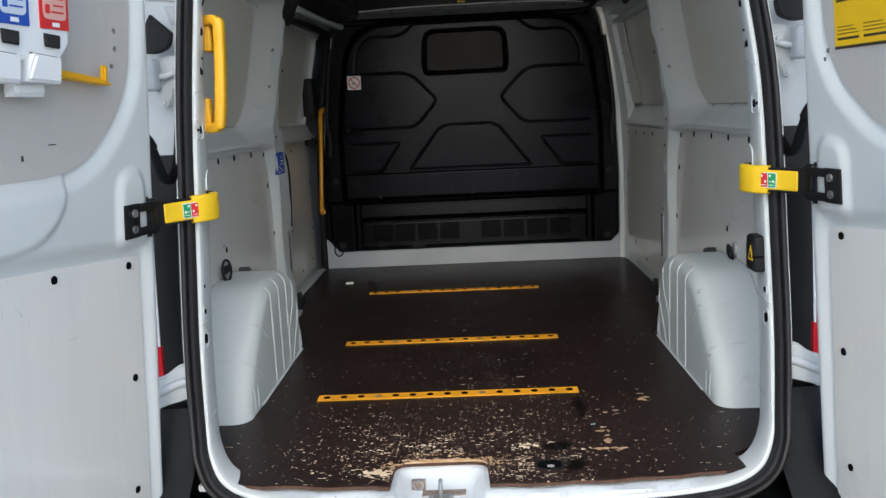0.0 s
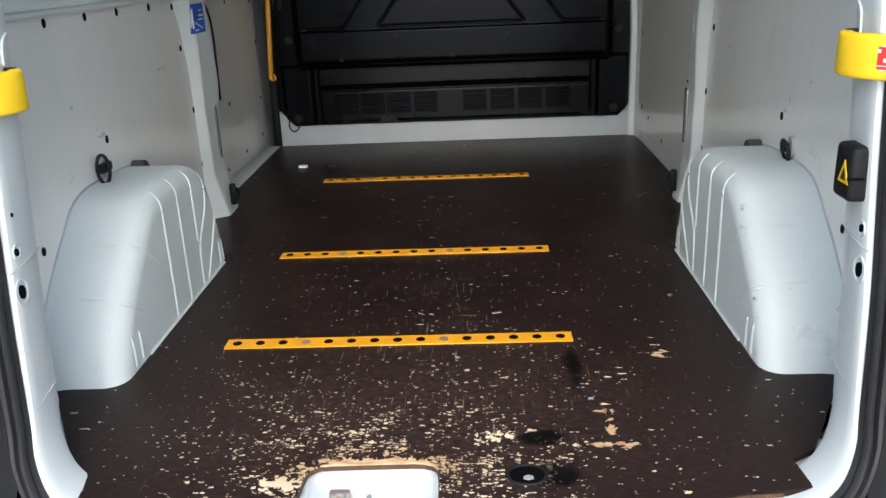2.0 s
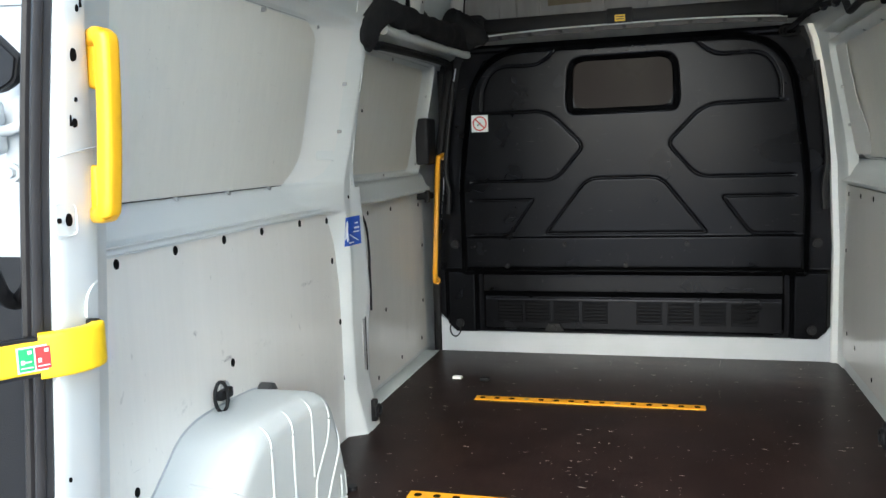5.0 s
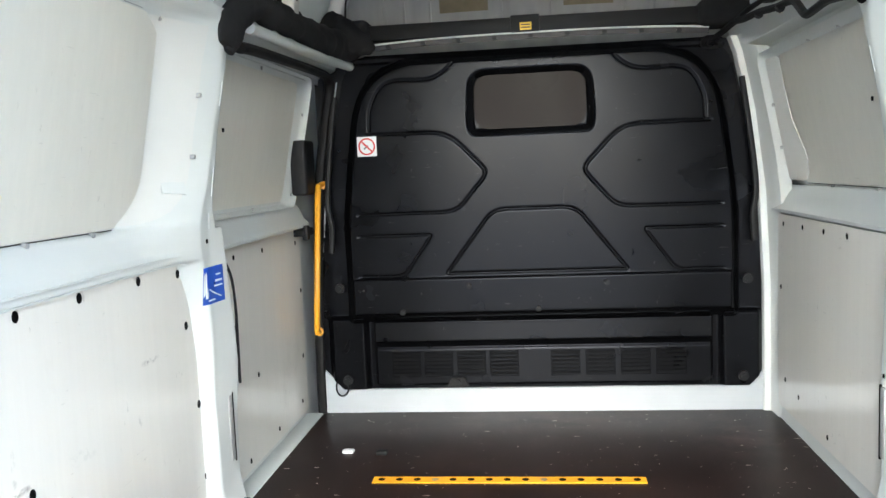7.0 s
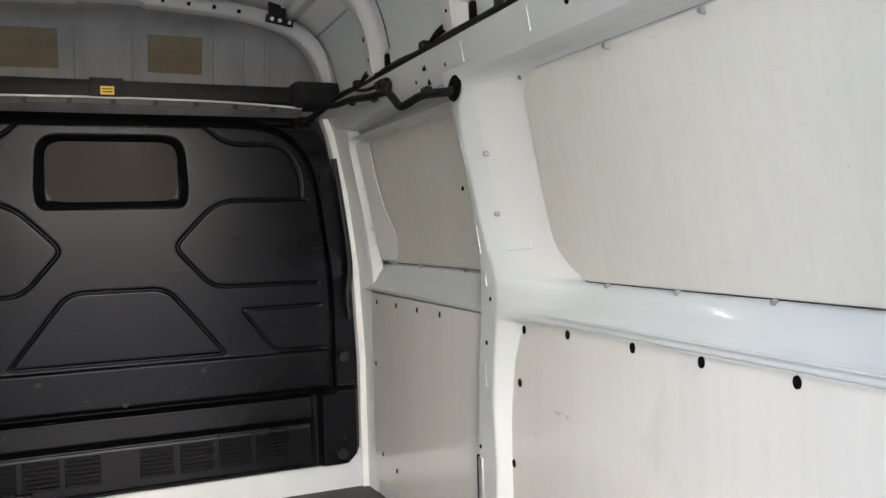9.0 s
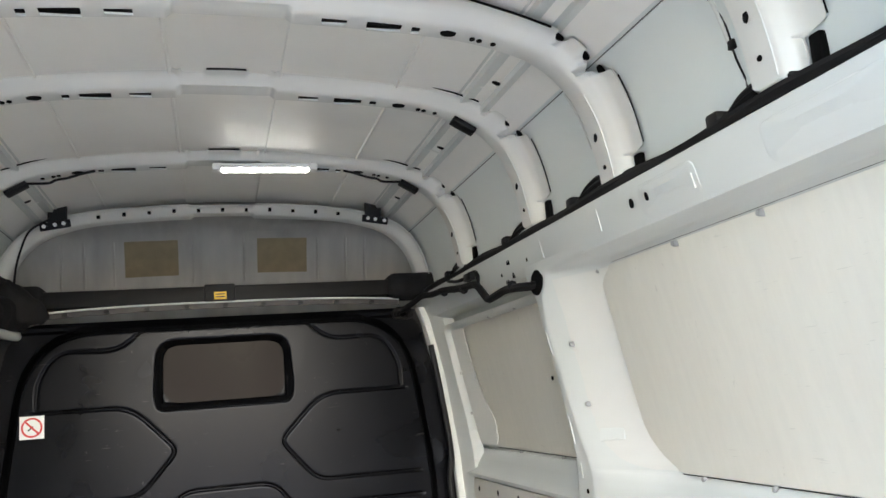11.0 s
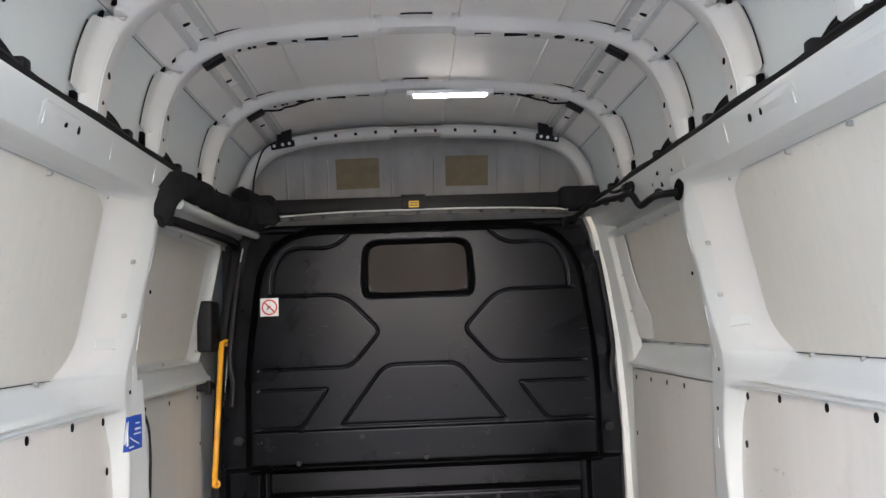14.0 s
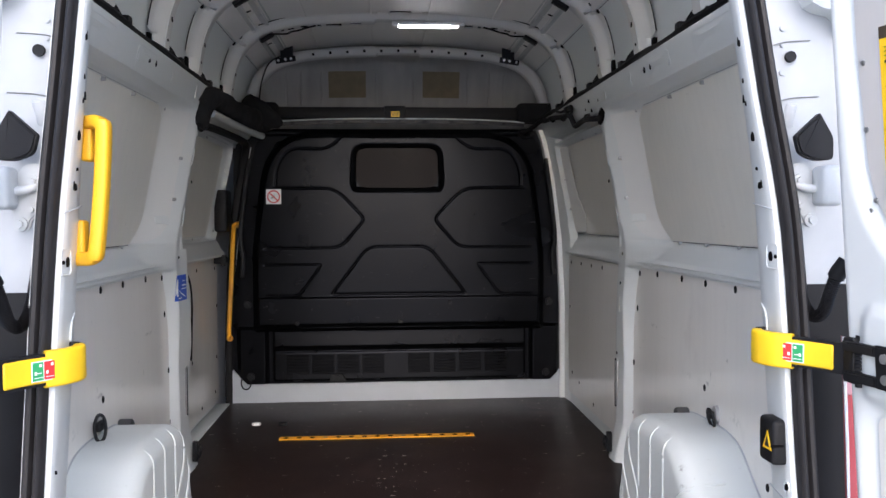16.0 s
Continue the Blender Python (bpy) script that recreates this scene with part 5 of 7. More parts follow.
# ---- rear doors ----
def rear_door(s):
    ang = radians(100)
    d = Vector((-s * math.cos(ang), -math.sin(ang), 0))
    n = Vector((-s * math.sin(ang), s * s * math.cos(ang), 0))
    n = Vector((d.y * s, -d.x * s, 0))
    if n.x * s > 0:
        n = -n
    H = Vector((s * 0.8226 + 0.012, -0.10, 0))
    P = lambda u, z, w: tuple(H + d * u + n * w + Vector((-s * 0.07 * z, 0, z)))
    door = thing("rear_door", "white steel rear door standing open, lined with board inside", "van door", "rear doors", at=H)
    m = Matrix.Translation(-H)
    o = rounded([(0.0, -0.36), (0.72, -0.36), (0.72, 1.6), (0.60, 1.72), (0.08, 1.72), (0.0, 1.5)], [0.05, 0.05, 0.1, 0.1, 0.1, 0.1], 4)
    part("shell", moved(slab(o, lambda u, v, w: P(u, v, w - 0.05), 0.045, bevel=0.012), m), WHITE, door)
    # pressed inner panel: dished where the boards lie, padded where the check strap is bolted
    upper = [tuple(q) for q in rounded([(0.66, 0.80), (0.36, 0.80), (0.255, 0.818), (0.14, 0.905), (0.082, 1.0), (0.062, 1.30), (0.08, 1.6), (0.66, 1.6)], [0.02, 0.06, 0.06, 0.06, 0.08, 0.1, 0.05, 0.05], 5)]
    lower = [tuple(q) for q in rounded([(0.055, -0.33), (0.66, -0.33), (0.66, 0.645), (0.07, 0.597)], [0.08, 0.06, 0.02, 0.02], 5)]
    us, zs = np.linspace(0.0, 0.72, 121), np.r_[np.linspace(-0.355, 0.58, 60), np.linspace(0.59, 1.0, 83), np.linspace(1.01, 1.70, 60)]
    gu, gz = np.meshgrid(us, zs)
    d0 = np.minimum(sd_poly(gu, gz, upper), sd_poly(gu, gz, lower))
    pad = sd_poly(gu, gz, [tuple(q) for q in rounded([(0.045, 0.62), (0.165, 0.62), (0.160, 0.79), (0.06, 0.80)], 0.045, 4)])
    w = -0.001 + 0.014 * step(d0, 0.0, 0.045) + 0.010 * step(-pad, -0.012, 0.02)
    w += 0.004 * np.exp(-((gu - 0.40) / 0.2) ** 2 - ((gz - 0.71) / 0.05) ** 2)
    fold = sd_poly(gu, gz, [tuple(q) for q in rounded([(0.322, 0.81), (0.338, 0.745), (0.37, 0.708), (0.42, 0.678), (0.50, 0.666), (0.75, 0.664), (0.75, 0.80), (0.33, 0.80)], 0.01, 3)])
    w += 0.007 * step(-fold, -0.008, 0.010)
    w = np.where(gu < 0.02, w * np.sqrt(np.clip(gu / 0.02, 0, 1)) - 0.012 * (1 - np.clip(gu / 0.02, 0, 1)), w)
    part("inner_panel", moved(loft([[P(float(u), float(z), float(k)) for u, z, k in zip(ru, rz, rw)] for ru, rz, rw in zip(gu, gz, w)]), m), WHITE, door, "pressed white inner panel", smooth=60)
    low = part("lower_board", moved(slab(lower, lambda u, v, w: P(u, v, w - 0.003), 0.006), m), PLY, door, "off-white lining board with black plugs")
    for u, z in ((0.113, 0.58), (0.368, 0.60), (0.60, 0.615), (0.105, 0.312), (0.114, 0.037), (0.12, -0.22)):
        part("plug", moved(disc(P(u, z, 0.004), n, 0.009, 0.003, 12), m), HOLE, low)
    up = part("upper_board", moved(slab(upper, lambda u, v, w: P(u, v, w - 0.003), 0.006), m), DOOR_PLY, door, "grey upper lining board")
    for u, z in (((0.146, 1.022), (0.133, 1.059), (0.133, 1.097)) if s < 0 else ((0.081, 0.963), (0.094, 0.981), (0.080, 1.104), (0.08, 1.22))):
        part("rivet", moved(disc(P(u, z, 0.004), n, 0.005, 0.004, 8), m), STEEL, up)
    return door, P, n


door_left, PL, nl = rear_door(-1)
door_right, PR, nr = rear_door(1)
AMBER = material("amber_plastic", (0.80, 0.42, 0.010), 0.42, vary=0.08, scale=10, bump=0.1, bump_scale=200)
CAST = material("hinge_paint", (0.46, 0.48, 0.48), 0.45, vary=0.08, scale=20, bump=0.2, bump_scale=200)
PRINT = material("dark_print", (0.05, 0.035, 0.02), 0.5, vary=0.1)
FLAP = material("grey_rubber", (0.06, 0.06, 0.06), 0.6, vary=0.15, scale=20)


# ---- sliding door on the left ----
sd = thing("sliding_door", "closed white sliding side door with lining boards inside", "sliding door", at=(-0.93, 2.2, 0.0))
msd = Matrix.Translation((0.93, -2.2, 0.0))
part("shell", moved(loft([[(-x, y, z) for x, z in ((0.97, 0.0), (0.975, 0.5), (0.985, 0.85), (0.945, 1.1), (0.895, 1.345))] for y in (1.67, 2.2, 2.76)]), msd), WHITE, sd)
SDX = lambda z: lerp([(0.0, 0.935), (0.76, 0.94), (0.865, 0.955), (1.345, 0.855)], z)
o = rounded([(1.76, 0.035), (2.70, 0.035), (2.70, 0.765), (1.76, 0.765)], 0.02, 3)
low = part("lower_board", moved(slab(o, lambda u, v, w: (-0.941 + w, u, v), 0.006), msd), PLY, sd, "cream lining board with black plugs")
for y, z in ((1.96, 0.512), (2.14, 0.318), (2.68, 0.52), (2.66, 0.262), (2.25, 0.724), (1.98, 0.728), (2.64, 0.712), (2.62, 0.09), (2.32, 0.075), (2.02, 0.065)):
    part("plug", moved(disc((-0.9345, y, z), (1, 0, 0), 0.006, 0.003, 12, 0.009), msd), HOLE, low)
part("belt", moved(loft([[(-x - 0.022, y, z) for x, z in BELT] for y in (1.69, 2.2, 2.72)]), msd), WHITE, sd)
def sd_ring(g, out):
    o = rounded([(1.745 - g, 0.872 - g * 0.2), (2.56 + g, 0.872 - g * 0.2), (2.56 + g * 0.9, 1.305 + g * 0.3), (1.745 - g, 1.305 + g * 0.3)], [0.03, 0.06, 0.05, 0.03], 5)
    return [(-(SDX(z) + 0.012 - out), y, z) for y, z in o]
part("dished_frame", moved(loft([sd_ring(g, q) for g, q in ((-0.005, -0.002), (0.01, 0.006), (0.06, 0.014), (0.09, 0.026), (0.10, 0.04))], closed=True), msd), WHITE, sd)
o = rounded([(1.735, 0.868), (2.57, 0.868), (2.57, 1.32), (1.735, 1.32)], 0.04, 4)
up = part("upper_board", moved(slab(o, lambda u, z, w: (-(SDX(z) + 0.010 - w), u, z), 0.006), msd), PLY_UP, sd, "beige upper lining board")
for y, z in ((2.10, 1.315), (2.62, 1.20), (2.62, 0.90), (2.2, 0.866)):
    part("clip", moved(box((-SDX(z) + 0.012, y - 0.003, z - 0.006), (-SDX(z) + 0.018, y + 0.003, z + 0.006), 0.0015, 1), msd), DULL, up)
part("lock_box", moved(box((-0.925, 2.60, 0.895), (-0.862, 2.735, 1.105), 0.012, 3), msd), BLACK2, sd, "black plastic lock cover")
bm = box((-0.94, 2.63, 0.735), (-0.885, 2.74, 0.765), 0.005)
box((-0.90, 2.63, 0.722), (-0.878, 2.66, 0.778), 0.004, bm=bm)
part("striker_arm", moved(bm, msd), BLACK2, sd, "black striker arm")
# seal round the sliding door, down its front edge and along its top
line = curve([(-0.892, 2.755, 0.0), (-0.888, 2.755, 0.35), (-0.872, 2.752, 0.70), (-0.850, 2.745, 0.95), (-0.812, 2.735, 1.18), (-0.785, 2.715, 1.30), (-0.778, 2.67, 1.337), (-0.778, 2.55, 1.345), (-0.775, 2.2, 1.338), (-0.770, 1.80, 1.325), (-0.772, 1.70, 1.318)], 5)
solo("sliding_door_seal", sweep(line, ring(0.016, 8, 0.02), up=(1, 0, 0)), RUBBER, "black rubber seal round the sliding door opening", "door seal", kind="structure")
line = curve([(-0.864, 1.664, 0.838), (-0.850, 1.666, 0.795), (-0.842, 1.670, 0.755), (-0.830, 1.684, 0.70), (-0.828, 1.694, 0.62), (-0.832, 1.704, 0.55), (-0.842, 1.727, 0.40)], 5)
solo("pillar_seal", tube(line, 0.004, 6), RUBBER, "thin black rubber edge seal on the pillar", "door seal", kind="structure")
# thin bright trim between seal and bulkhead
solo("seal_trim", tube(curve([(-0.868, 2.775, 0.10), (-0.862, 2.775, 0.5), (-0.835, 2.775, 0.9), (-0.79, 2.77, 1.2), (-0.765, 2.765, 1.33)], 4), 0.0028, 6), WHITE, "thin white painted flange beside the bulkhead", "flange", kind="structure")

# ---- felt cover and tube over the sliding door ----
cover = thing("track_cover", "black felt-wrapped track cover over the sliding door", "track cover", at=(-0.74, 2.1, 1.4))
mc = Matrix.Translation((0.74, -2.1, -1.4))
def sack(points, sizes, seg=22):
    """A soft wrapped body: rings of changing size along a line."""
    rows = []
    pts = curve(points, 8)
    ws = [float(np.interp(i / (len(pts) - 1), np.linspace(0, 1, len(sizes)), [a for a, _ in sizes])) for i in range(len(pts))]
    hs = [float(np.interp(i / (len(pts) - 1), np.linspace(0, 1, len(sizes)), [b for _, b in sizes])) for i in range(len(pts))]
    for i, p in enumerate(pts):
        t = (pts[min(i + 1, len(pts) - 1)] - pts[max(i - 1, 0)]).normalized()
        u = t.cross(Vector((1, 0, 0))).normalized()
        v = Vector((1, 0, 0))
        k = 1 + 0.05 * math.sin(i * 2.3)
        row = []
        for a in np.linspace(0, 2 * math.pi, seg, endpoint=False):
            q = v * (ws[i] * k * math.cos(a)) + u * (hs[i] * math.sin(a))
            row.append(p + q * (1 + 0.30 * noise.noise((p + q) * 14) + 0.10 * noise.noise((p + q) * 45)))
        rows.append(row)
    bm = loft(rows, closed=True)
    bmesh.ops.holes_fill(bm, edges=[e for e in bm.edges if e.is_boundary])
    bmesh.ops.recalc_face_normals(bm, faces=bm.faces)
    return bm
part("cover", moved(sack([(-0.762, 1.575, 1.305), (-0.760, 1.60, 1.36), (-0.755, 1.70, 1.425), (-0.752, 1.95, 1.445), (-0.745, 2.3, 1.445), (-0.735, 2.6, 1.45), (-0.70, 2.80, 1.455)], [(0.012, 0.03), (0.030, 0.055), (0.038, 0.05), (0.04, 0.042), (0.04, 0.042), (0.045, 0.05), (0.05, 0.06), (0.03, 0.04)]), mc), FELT, cover)
part("lobe", moved(sack([(-0.765, 1.60, 1.292), (-0.762, 1.61, 1.33), (-0.757, 1.63, 1.39), (-0.755, 1.66, 1.43)], [(0.008, 0.02), (0.026, 0.045), (0.034, 0.05), (0.03, 0.03)]), mc), FELT, cover)
solo("door_track_tube", tube(curve([(-0.748, 1.72, 1.372), (-0.745, 2.1, 1.378), (-0.735, 2.5, 1.385), (-0.705, 2.79, 1.388)], 4), 0.017, 10), WHITE, "white painted tube above the sliding door", "tube")
solo("corner_felt", sack([(0.60, 2.80, 1.50), (0.66, 2.80, 1.505), (0.74, 2.79, 1.50), (0.79, 2.78, 1.47)], [(0.02, 0.03), (0.03, 0.05), (0.03, 0.05), (0.02, 0.02)]), FELT, "black felt wrap at the end of the beam", "felt wrap")
# lumpy felt bag stuffed into the corner, over the ends of beam and tube
rows = []
for x in np.linspace(-0.822, -0.592, 26):
    z, hz = lerp([(-0.822, 1.495), (-0.77, 1.512), (-0.72, 1.50), (-0.66, 1.468), (-0.60, 1.448)], x), lerp([(-0.822, 0.028), (-0.80, 0.055), (-0.77, 0.074), (-0.72, 0.084), (-0.66, 0.064), (-0.61, 0.032), (-0.592, 0.006)], x)
    row = []
    for a in np.linspace(0, 2 * math.pi, 24, endpoint=False):
        q = Vector((0, 0.75 * hz * math.cos(a), hz * math.sin(a)))
        row.append(Vector((x, 2.70, z)) + q * (1 + 0.35 * noise.noise((Vector((x, 0, 0)) + q) * 16) + 0.12 * noise.noise((Vector((x, 0, 0)) + q) * 50)))
    rows.append(row)
bm = loft(rows, closed=True)
bmesh.ops.holes_fill(bm, edges=[e for e in bm.edges if e.is_boundary])
bmesh.ops.recalc_face_normals(bm, faces=bm.faces)
solo("corner_felt", bm, FELT, "lumpy black felt wrap over the beam's end", "felt wrap")

# ---- cables ----
for s in (-1, 1):
    c = thing("roof_cable", "black taped cable run lying along the roof rail", "cable", "roof cables", at=(s * 0.77, 1.5, 1.48))
    m = Matrix.Translation((-s * 0.77, -1.5, -1.48))
    pts = [(s * (0.766 + 0.004 * math.sin(y * 9)), y, 1.481 + 0.003 * math.sin(y * 13)) for y in np.linspace(0.06, 2.75, 60)]
    part("loom", moved(tube(pts, 0.013, 8), m), RUBBER, c)
    part("second_loom", moved(tube([(p[0] + s * 0.012, p[1], p[2] + 0.010 + 0.004 * math.sin(p[1] * 7)) for p in pts], 0.007, 6), m), RUBBER, c)
    part("lip", moved(sweep([(s * 0.757, y, 1.477) for y in (0.05, 1.4, 2.75)], [(-0.004, -0.006), (0.004, -0.006), (0.004, 0.006), (-0.004, 0.006)]), m), RUBBER, c)
    for y in (0.62, 1.20, 1.66, 2.28):
        for k in range(2):
            loop_pts = curve([(s * 0.768, y - 0.10 + 0.03 * k, 1.483), (s * 0.773, y - 0.07 + 0.03 * k, 1.500), (s * 0.777, y - 0.01, 1.512 + 0.010 * k), (s * 0.776, y + 0.05, 1.507 + 0.008 * k), (s * 0.771, y + 0.085, 1.495), (s * 0.767, y + 0.11, 1.484)], 4)
            part("wire", moved(tube(loop_pts, 0.0065, 6), m), RUBBER, c)
        part("clip", moved(box((s * 0.755, y + 0.10, 1.474), (s * 0.785, y + 0.135, 1.508), 0.006), m), BLACK2, c)
h = thing("wiring_harness", "black taped wiring harness along the rail by the bulkhead", "cable", at=(0.72, 2.1, 1.39))
m = Matrix.Translation((-0.72, -2.1, -1.39))
part("loom", moved(tube(curve([(0.775, 1.56, 1.344), (0.748, 1.575, 1.338), (0.730, 1.617, 1.341), (0.728, 1.713, 1.348), (0.726, 1.80, 1.342), (0.726, 1.85, 1.340), (0.727, 1.885, 1.350), (0.728, 1.96, 1.393), (0.728, 2.02, 1.405), (0.727, 2.145, 1.412), (0.725, 2.34, 1.432), (0.722, 2.48, 1.437), (0.715, 2.60, 1.447), (0.700, 2.70, 1.432), (0.668, 2.745, 1.412), (0.650, 2.75, 1.415)], 5), 0.0115, 8), m), RUBBER, h)
part("branch", moved(tube(curve([(0.728, 1.955, 1.397), (0.742, 1.99, 1.43), (0.745, 2.03, 1.448), (0.744, 2.09, 1.445), (0.738, 2.14, 1.440), (0.737, 2.22, 1.445), (0.742, 2.32, 1.462)], 4), 0.006, 6), m), RUBBER, h)
for y, z in ((1.66, 1.352), (2.10, 1.402), (2.33, 1.424)):
    part("tie", moved(disc((0.727, y, z), (0, 1, 0), 0.0145, 0.008, 8), m), BLACK2, h)
part("clip", moved(box((0.728, 2.03, 1.425), (0.75, 2.10, 1.45), 0.004), m), BLACK2, h)
for k in range(3):
    pts = [(0.655 + 0.012 * k + 0.028 * math.cos(a), 2.735 + 0.01 * math.sin(2 * a), 1.400 + 0.022 * math.sin(a)) for a in np.linspace(0.3 * k, 5.6 + 0.2 * k, 14)]
    part("wire", moved(tube(pts, 0.005, 6), m), RUBBER, h)
g = solo("grommet", disc((0.757, 1.560, 1.345), (-1, -0.1, 0.1), 0.030, 0.006, 18, 0.034), HOLE, "black round cable opening in the pillar top", "grommet")
# presses and holes of the roof rail
def rail_x(z):
    return lerp([(1.366, 0.795), (1.376, 0.775), (1.40, 0.764), (1.43, 0.757), (1.455, 0.752)], z)


for y, z, w, hh in ((1.75, 1.43, 0.004, 0.007), (1.762, 1.43, 0.003, 0.006), (1.745, 1.395, 0.005, 0.011), (1.80, 1.383, 0.004, 0.006), (1.815, 1.383, 0.004, 0.006), (1.83, 1.405, 0.004, 0.005), (1.62, 1.415, 0.003, 0.005)):
    part("slot", box((rail_x(z) - 0.002, y - w, z - hh), (rail_x(z) + 0.004, y + w, z + hh), 0.001, 1), HOLE, wall_right)
for s in (-1, 1):
    w = wall_left if s < 0 else wall_right
    for y in ((0.915, 0.979) if s < 0 else (0.968, 1.03)):
        part("rail_hole", disc((s * 0.7562, y, 1.425), (-s, 0, -0.1), 0.006, 0.004, 12, 0.010), HOLE, w)
    for y0, y1 in ((0.36, 0.62), (0.80, 1.0)):
        o = [tuple(q) for q in rounded([(y0, 1.386), (y1, 1.386), (y1, 1.449), (y0, 1.449)], 0.018, 4)]
        bm = bmesh.new()
        for k in range(3):
            vs = [bm.verts.new((s * (rail_x(z) - (0.0003, 0.0016, 0.0016)[k]), (y0 + y1) / 2 + (y - (y0 + y1) / 2) * (1.0, 0.985, 0.4)[k], 1.4175 + (z - 1.4175) * (1.0, 0.93, 0.4)[k])) for y, z in o]
            if k:
                for i in range(len(o)):
                    bm.faces.new((last[i], last[(i + 1) % len(o)], vs[(i + 1) % len(o)], vs[i]))
            last = vs
        bm.faces.new(last)
        bmesh.ops.recalc_face_normals(bm, faces=bm.faces)
        part("pressing", bm, WHITE, w, smooth=20)
    for y in (0.815, 1.18, 1.51):
        part("swage", tube([(s * 0.762, y, 1.40), (s * 0.7575, y, 1.425), (s * 0.754, y, 1.45)], 0.0017, 6), WHITE, w)
    for z0, z1, y in ((0.585, 0.645, 1.60), (0.845, 0.885, 1.585), (0.93, 1.00, 1.60), (1.16, 1.22, 1.60)):
        x = pillar_x((z0 + z1) / 2) - 0.001
        part("swage", tube([(s * pillar_x(z0), y, z0), (s * x, y, (z0 + z1) / 2), (s * pillar_x(z1), y, z1)], 0.002, 6), WHITE, w)
    for y, z in ((1.52, 0.815), (1.545, 0.70), (1.61, 0.415), (1.60, 1.10)):
        part("hole", disc((s * (pillar_x(z) - 0.001), y + 0.045, z), (-s, 0, 0), 0.004, 0.004, 10, 0.006), HOLE, w)
    part("slot", box((s * (pillar_x(0.3) - 0.003), 1.645, 0.20), (s * (pillar_x(0.3) + 0.01), 1.672, 0.385), 0.004), DULL, w, "grey metal slot cover")
    part("slot_edge", box((s * (pillar_x(0.3) - 0.0045), 1.668, 0.195), (s * (pillar_x(0.3) + 0.01), 1.675, 0.39), 0.002, 1), HOLE, w)

# ---- roof lamp, brackets and tabs ----
lamp = thing("roof_lamp", "lit white strip lamp on a roof rib", "lamp", at=(0.128, 2.20, 1.834))
part("lens", box((-0.135, -0.013, -0.012), (0.135, 0.013, 0.002), 0.004, 2), LAMP, lamp, "glowing lens")
part("back", box((-0.140, -0.022, 0.002), (0.140, 0.022, 0.010), 0.003), L_WHITE, lamp, "white housing")
for k in (-1, 1):
    part("frame_bar", box((-0.140, k * 0.0135, -0.004), (0.140, k * 0.020, 0.004), 0.002), L_WHITE, lamp, "white frame bar")
for k in (-1, 1):
    part("end_cap", box((k * 0.135, -0.024, -0.010), (k * 0.165, 0.024, 0.012), 0.006), L_WHITE, lamp, "white plastic end cap")
for s in (-1, 1):
    b = thing("roof_bracket", "black steel angle bracket bolted to the front roof rib", "bracket", "roof brackets", at=(s * 0.575, 2.722, 1.80))
    lo, hi = sorted((s * 0.027, -s * 0.037))
    part("plate", box((lo, -0.012, -0.028), (hi, 0.0, 0.042), 0.003), BLACK2, b)
    lo, hi = sorted((s * 0.056, -s * 0.046))
    part("flange", moved(box((lo, -0.022, -0.044), (hi, -0.010, -0.016), 0.003), pose(0, 0, 0, 0, s * 9, 0)), BLACK2, b)
    for x in (-0.036, 0.0, 0.028):
        part("bolt", disc((-s * x, -0.025, -0.030 + 0.16 * x), (0, -1, 0), 0.007, 0.006, 8), L_WHITE, b)
for y, xs in ((1.595, (-0.605, 0.605)), (2.225, (-0.60, 0.60))):
    for x in xs:
        bm = box((-0.034, -0.022, -0.007), (0.034, 0.022, 0.007), 0.003)
        t = solo("cable_tab", bm, BLACK2, "black plastic tab clipped into the roof rib", "tab", "rib tabs")
        t.matrix_world = pose(x, y, 1.775, 0, 30 if x > 0 else -30, 0)
for s in (-1, 1):
    solo("lamp_wire", tube(curve([(s * 0.57, 2.215, 1.79), (s * 0.51, 2.21, 1.79), (s * 0.49, 2.21, 1.80), (s * 0.46, 2.21, 1.805), (s * 0.42, 2.21, 1.818), (s * 0.38, 2.21, 1.828)], 4), 0.004, 6), RUBBER, "short black wire looped under the rib", "wire", "rib wires")
solo("bracket_wire", tube(curve([(-0.60, 2.715, 1.79), (-0.66, 2.72, 1.755), (-0.70, 2.77, 1.69), (-0.715, 2.77, 1.62), (-0.72, 2.77, 1.53)], 4), 0.004, 6), RUBBER, "thin black wire hanging from the roof bracket", "wire")
for x, y in ((-0.50, 2.03), (-0.16, 2.06), (0.165, 2.06), (0.48, 2.03)):
    z = float(np.interp(abs(x), [a for a, _ in SKIN], [b for _, b in SKIN]))
    solo("roof_clip", box((x - 0.012, y - 0.006, z - 0.016), (x + 0.012, y + 0.006, z - 0.008), 0.002), L_WHITE, "small white plastic roof clip", "clip", "roof clips")

# ---- grab rail by the bulkhead ----
r = thing("grab_rail", "orange painted grab rail beside the bulkhead", "grab rail", at=(-0.87, 2.72, 0.63))
m = Matrix.Translation((0.87, -2.72, -0.63))
part("bar", moved(tube(curve([(-0.835, 2.735, 0.935), (-0.842, 2.70, 0.925), (-0.846, 2.69, 0.90), (-0.858, 2.675, 0.65), (-0.872, 2.665, 0.38), (-0.874, 2.675, 0.355), (-0.878, 2.71, 0.345)], 4), 0.0115, 8), m), ORANGE, r)
for p in ((-0.835, 2.742, 0.93), (-0.878, 2.72, 0.345)):
    part("foot", moved(disc(p, (0.3, -1, 0), 0.017, 0.02, 12), m), ORANGE, r)

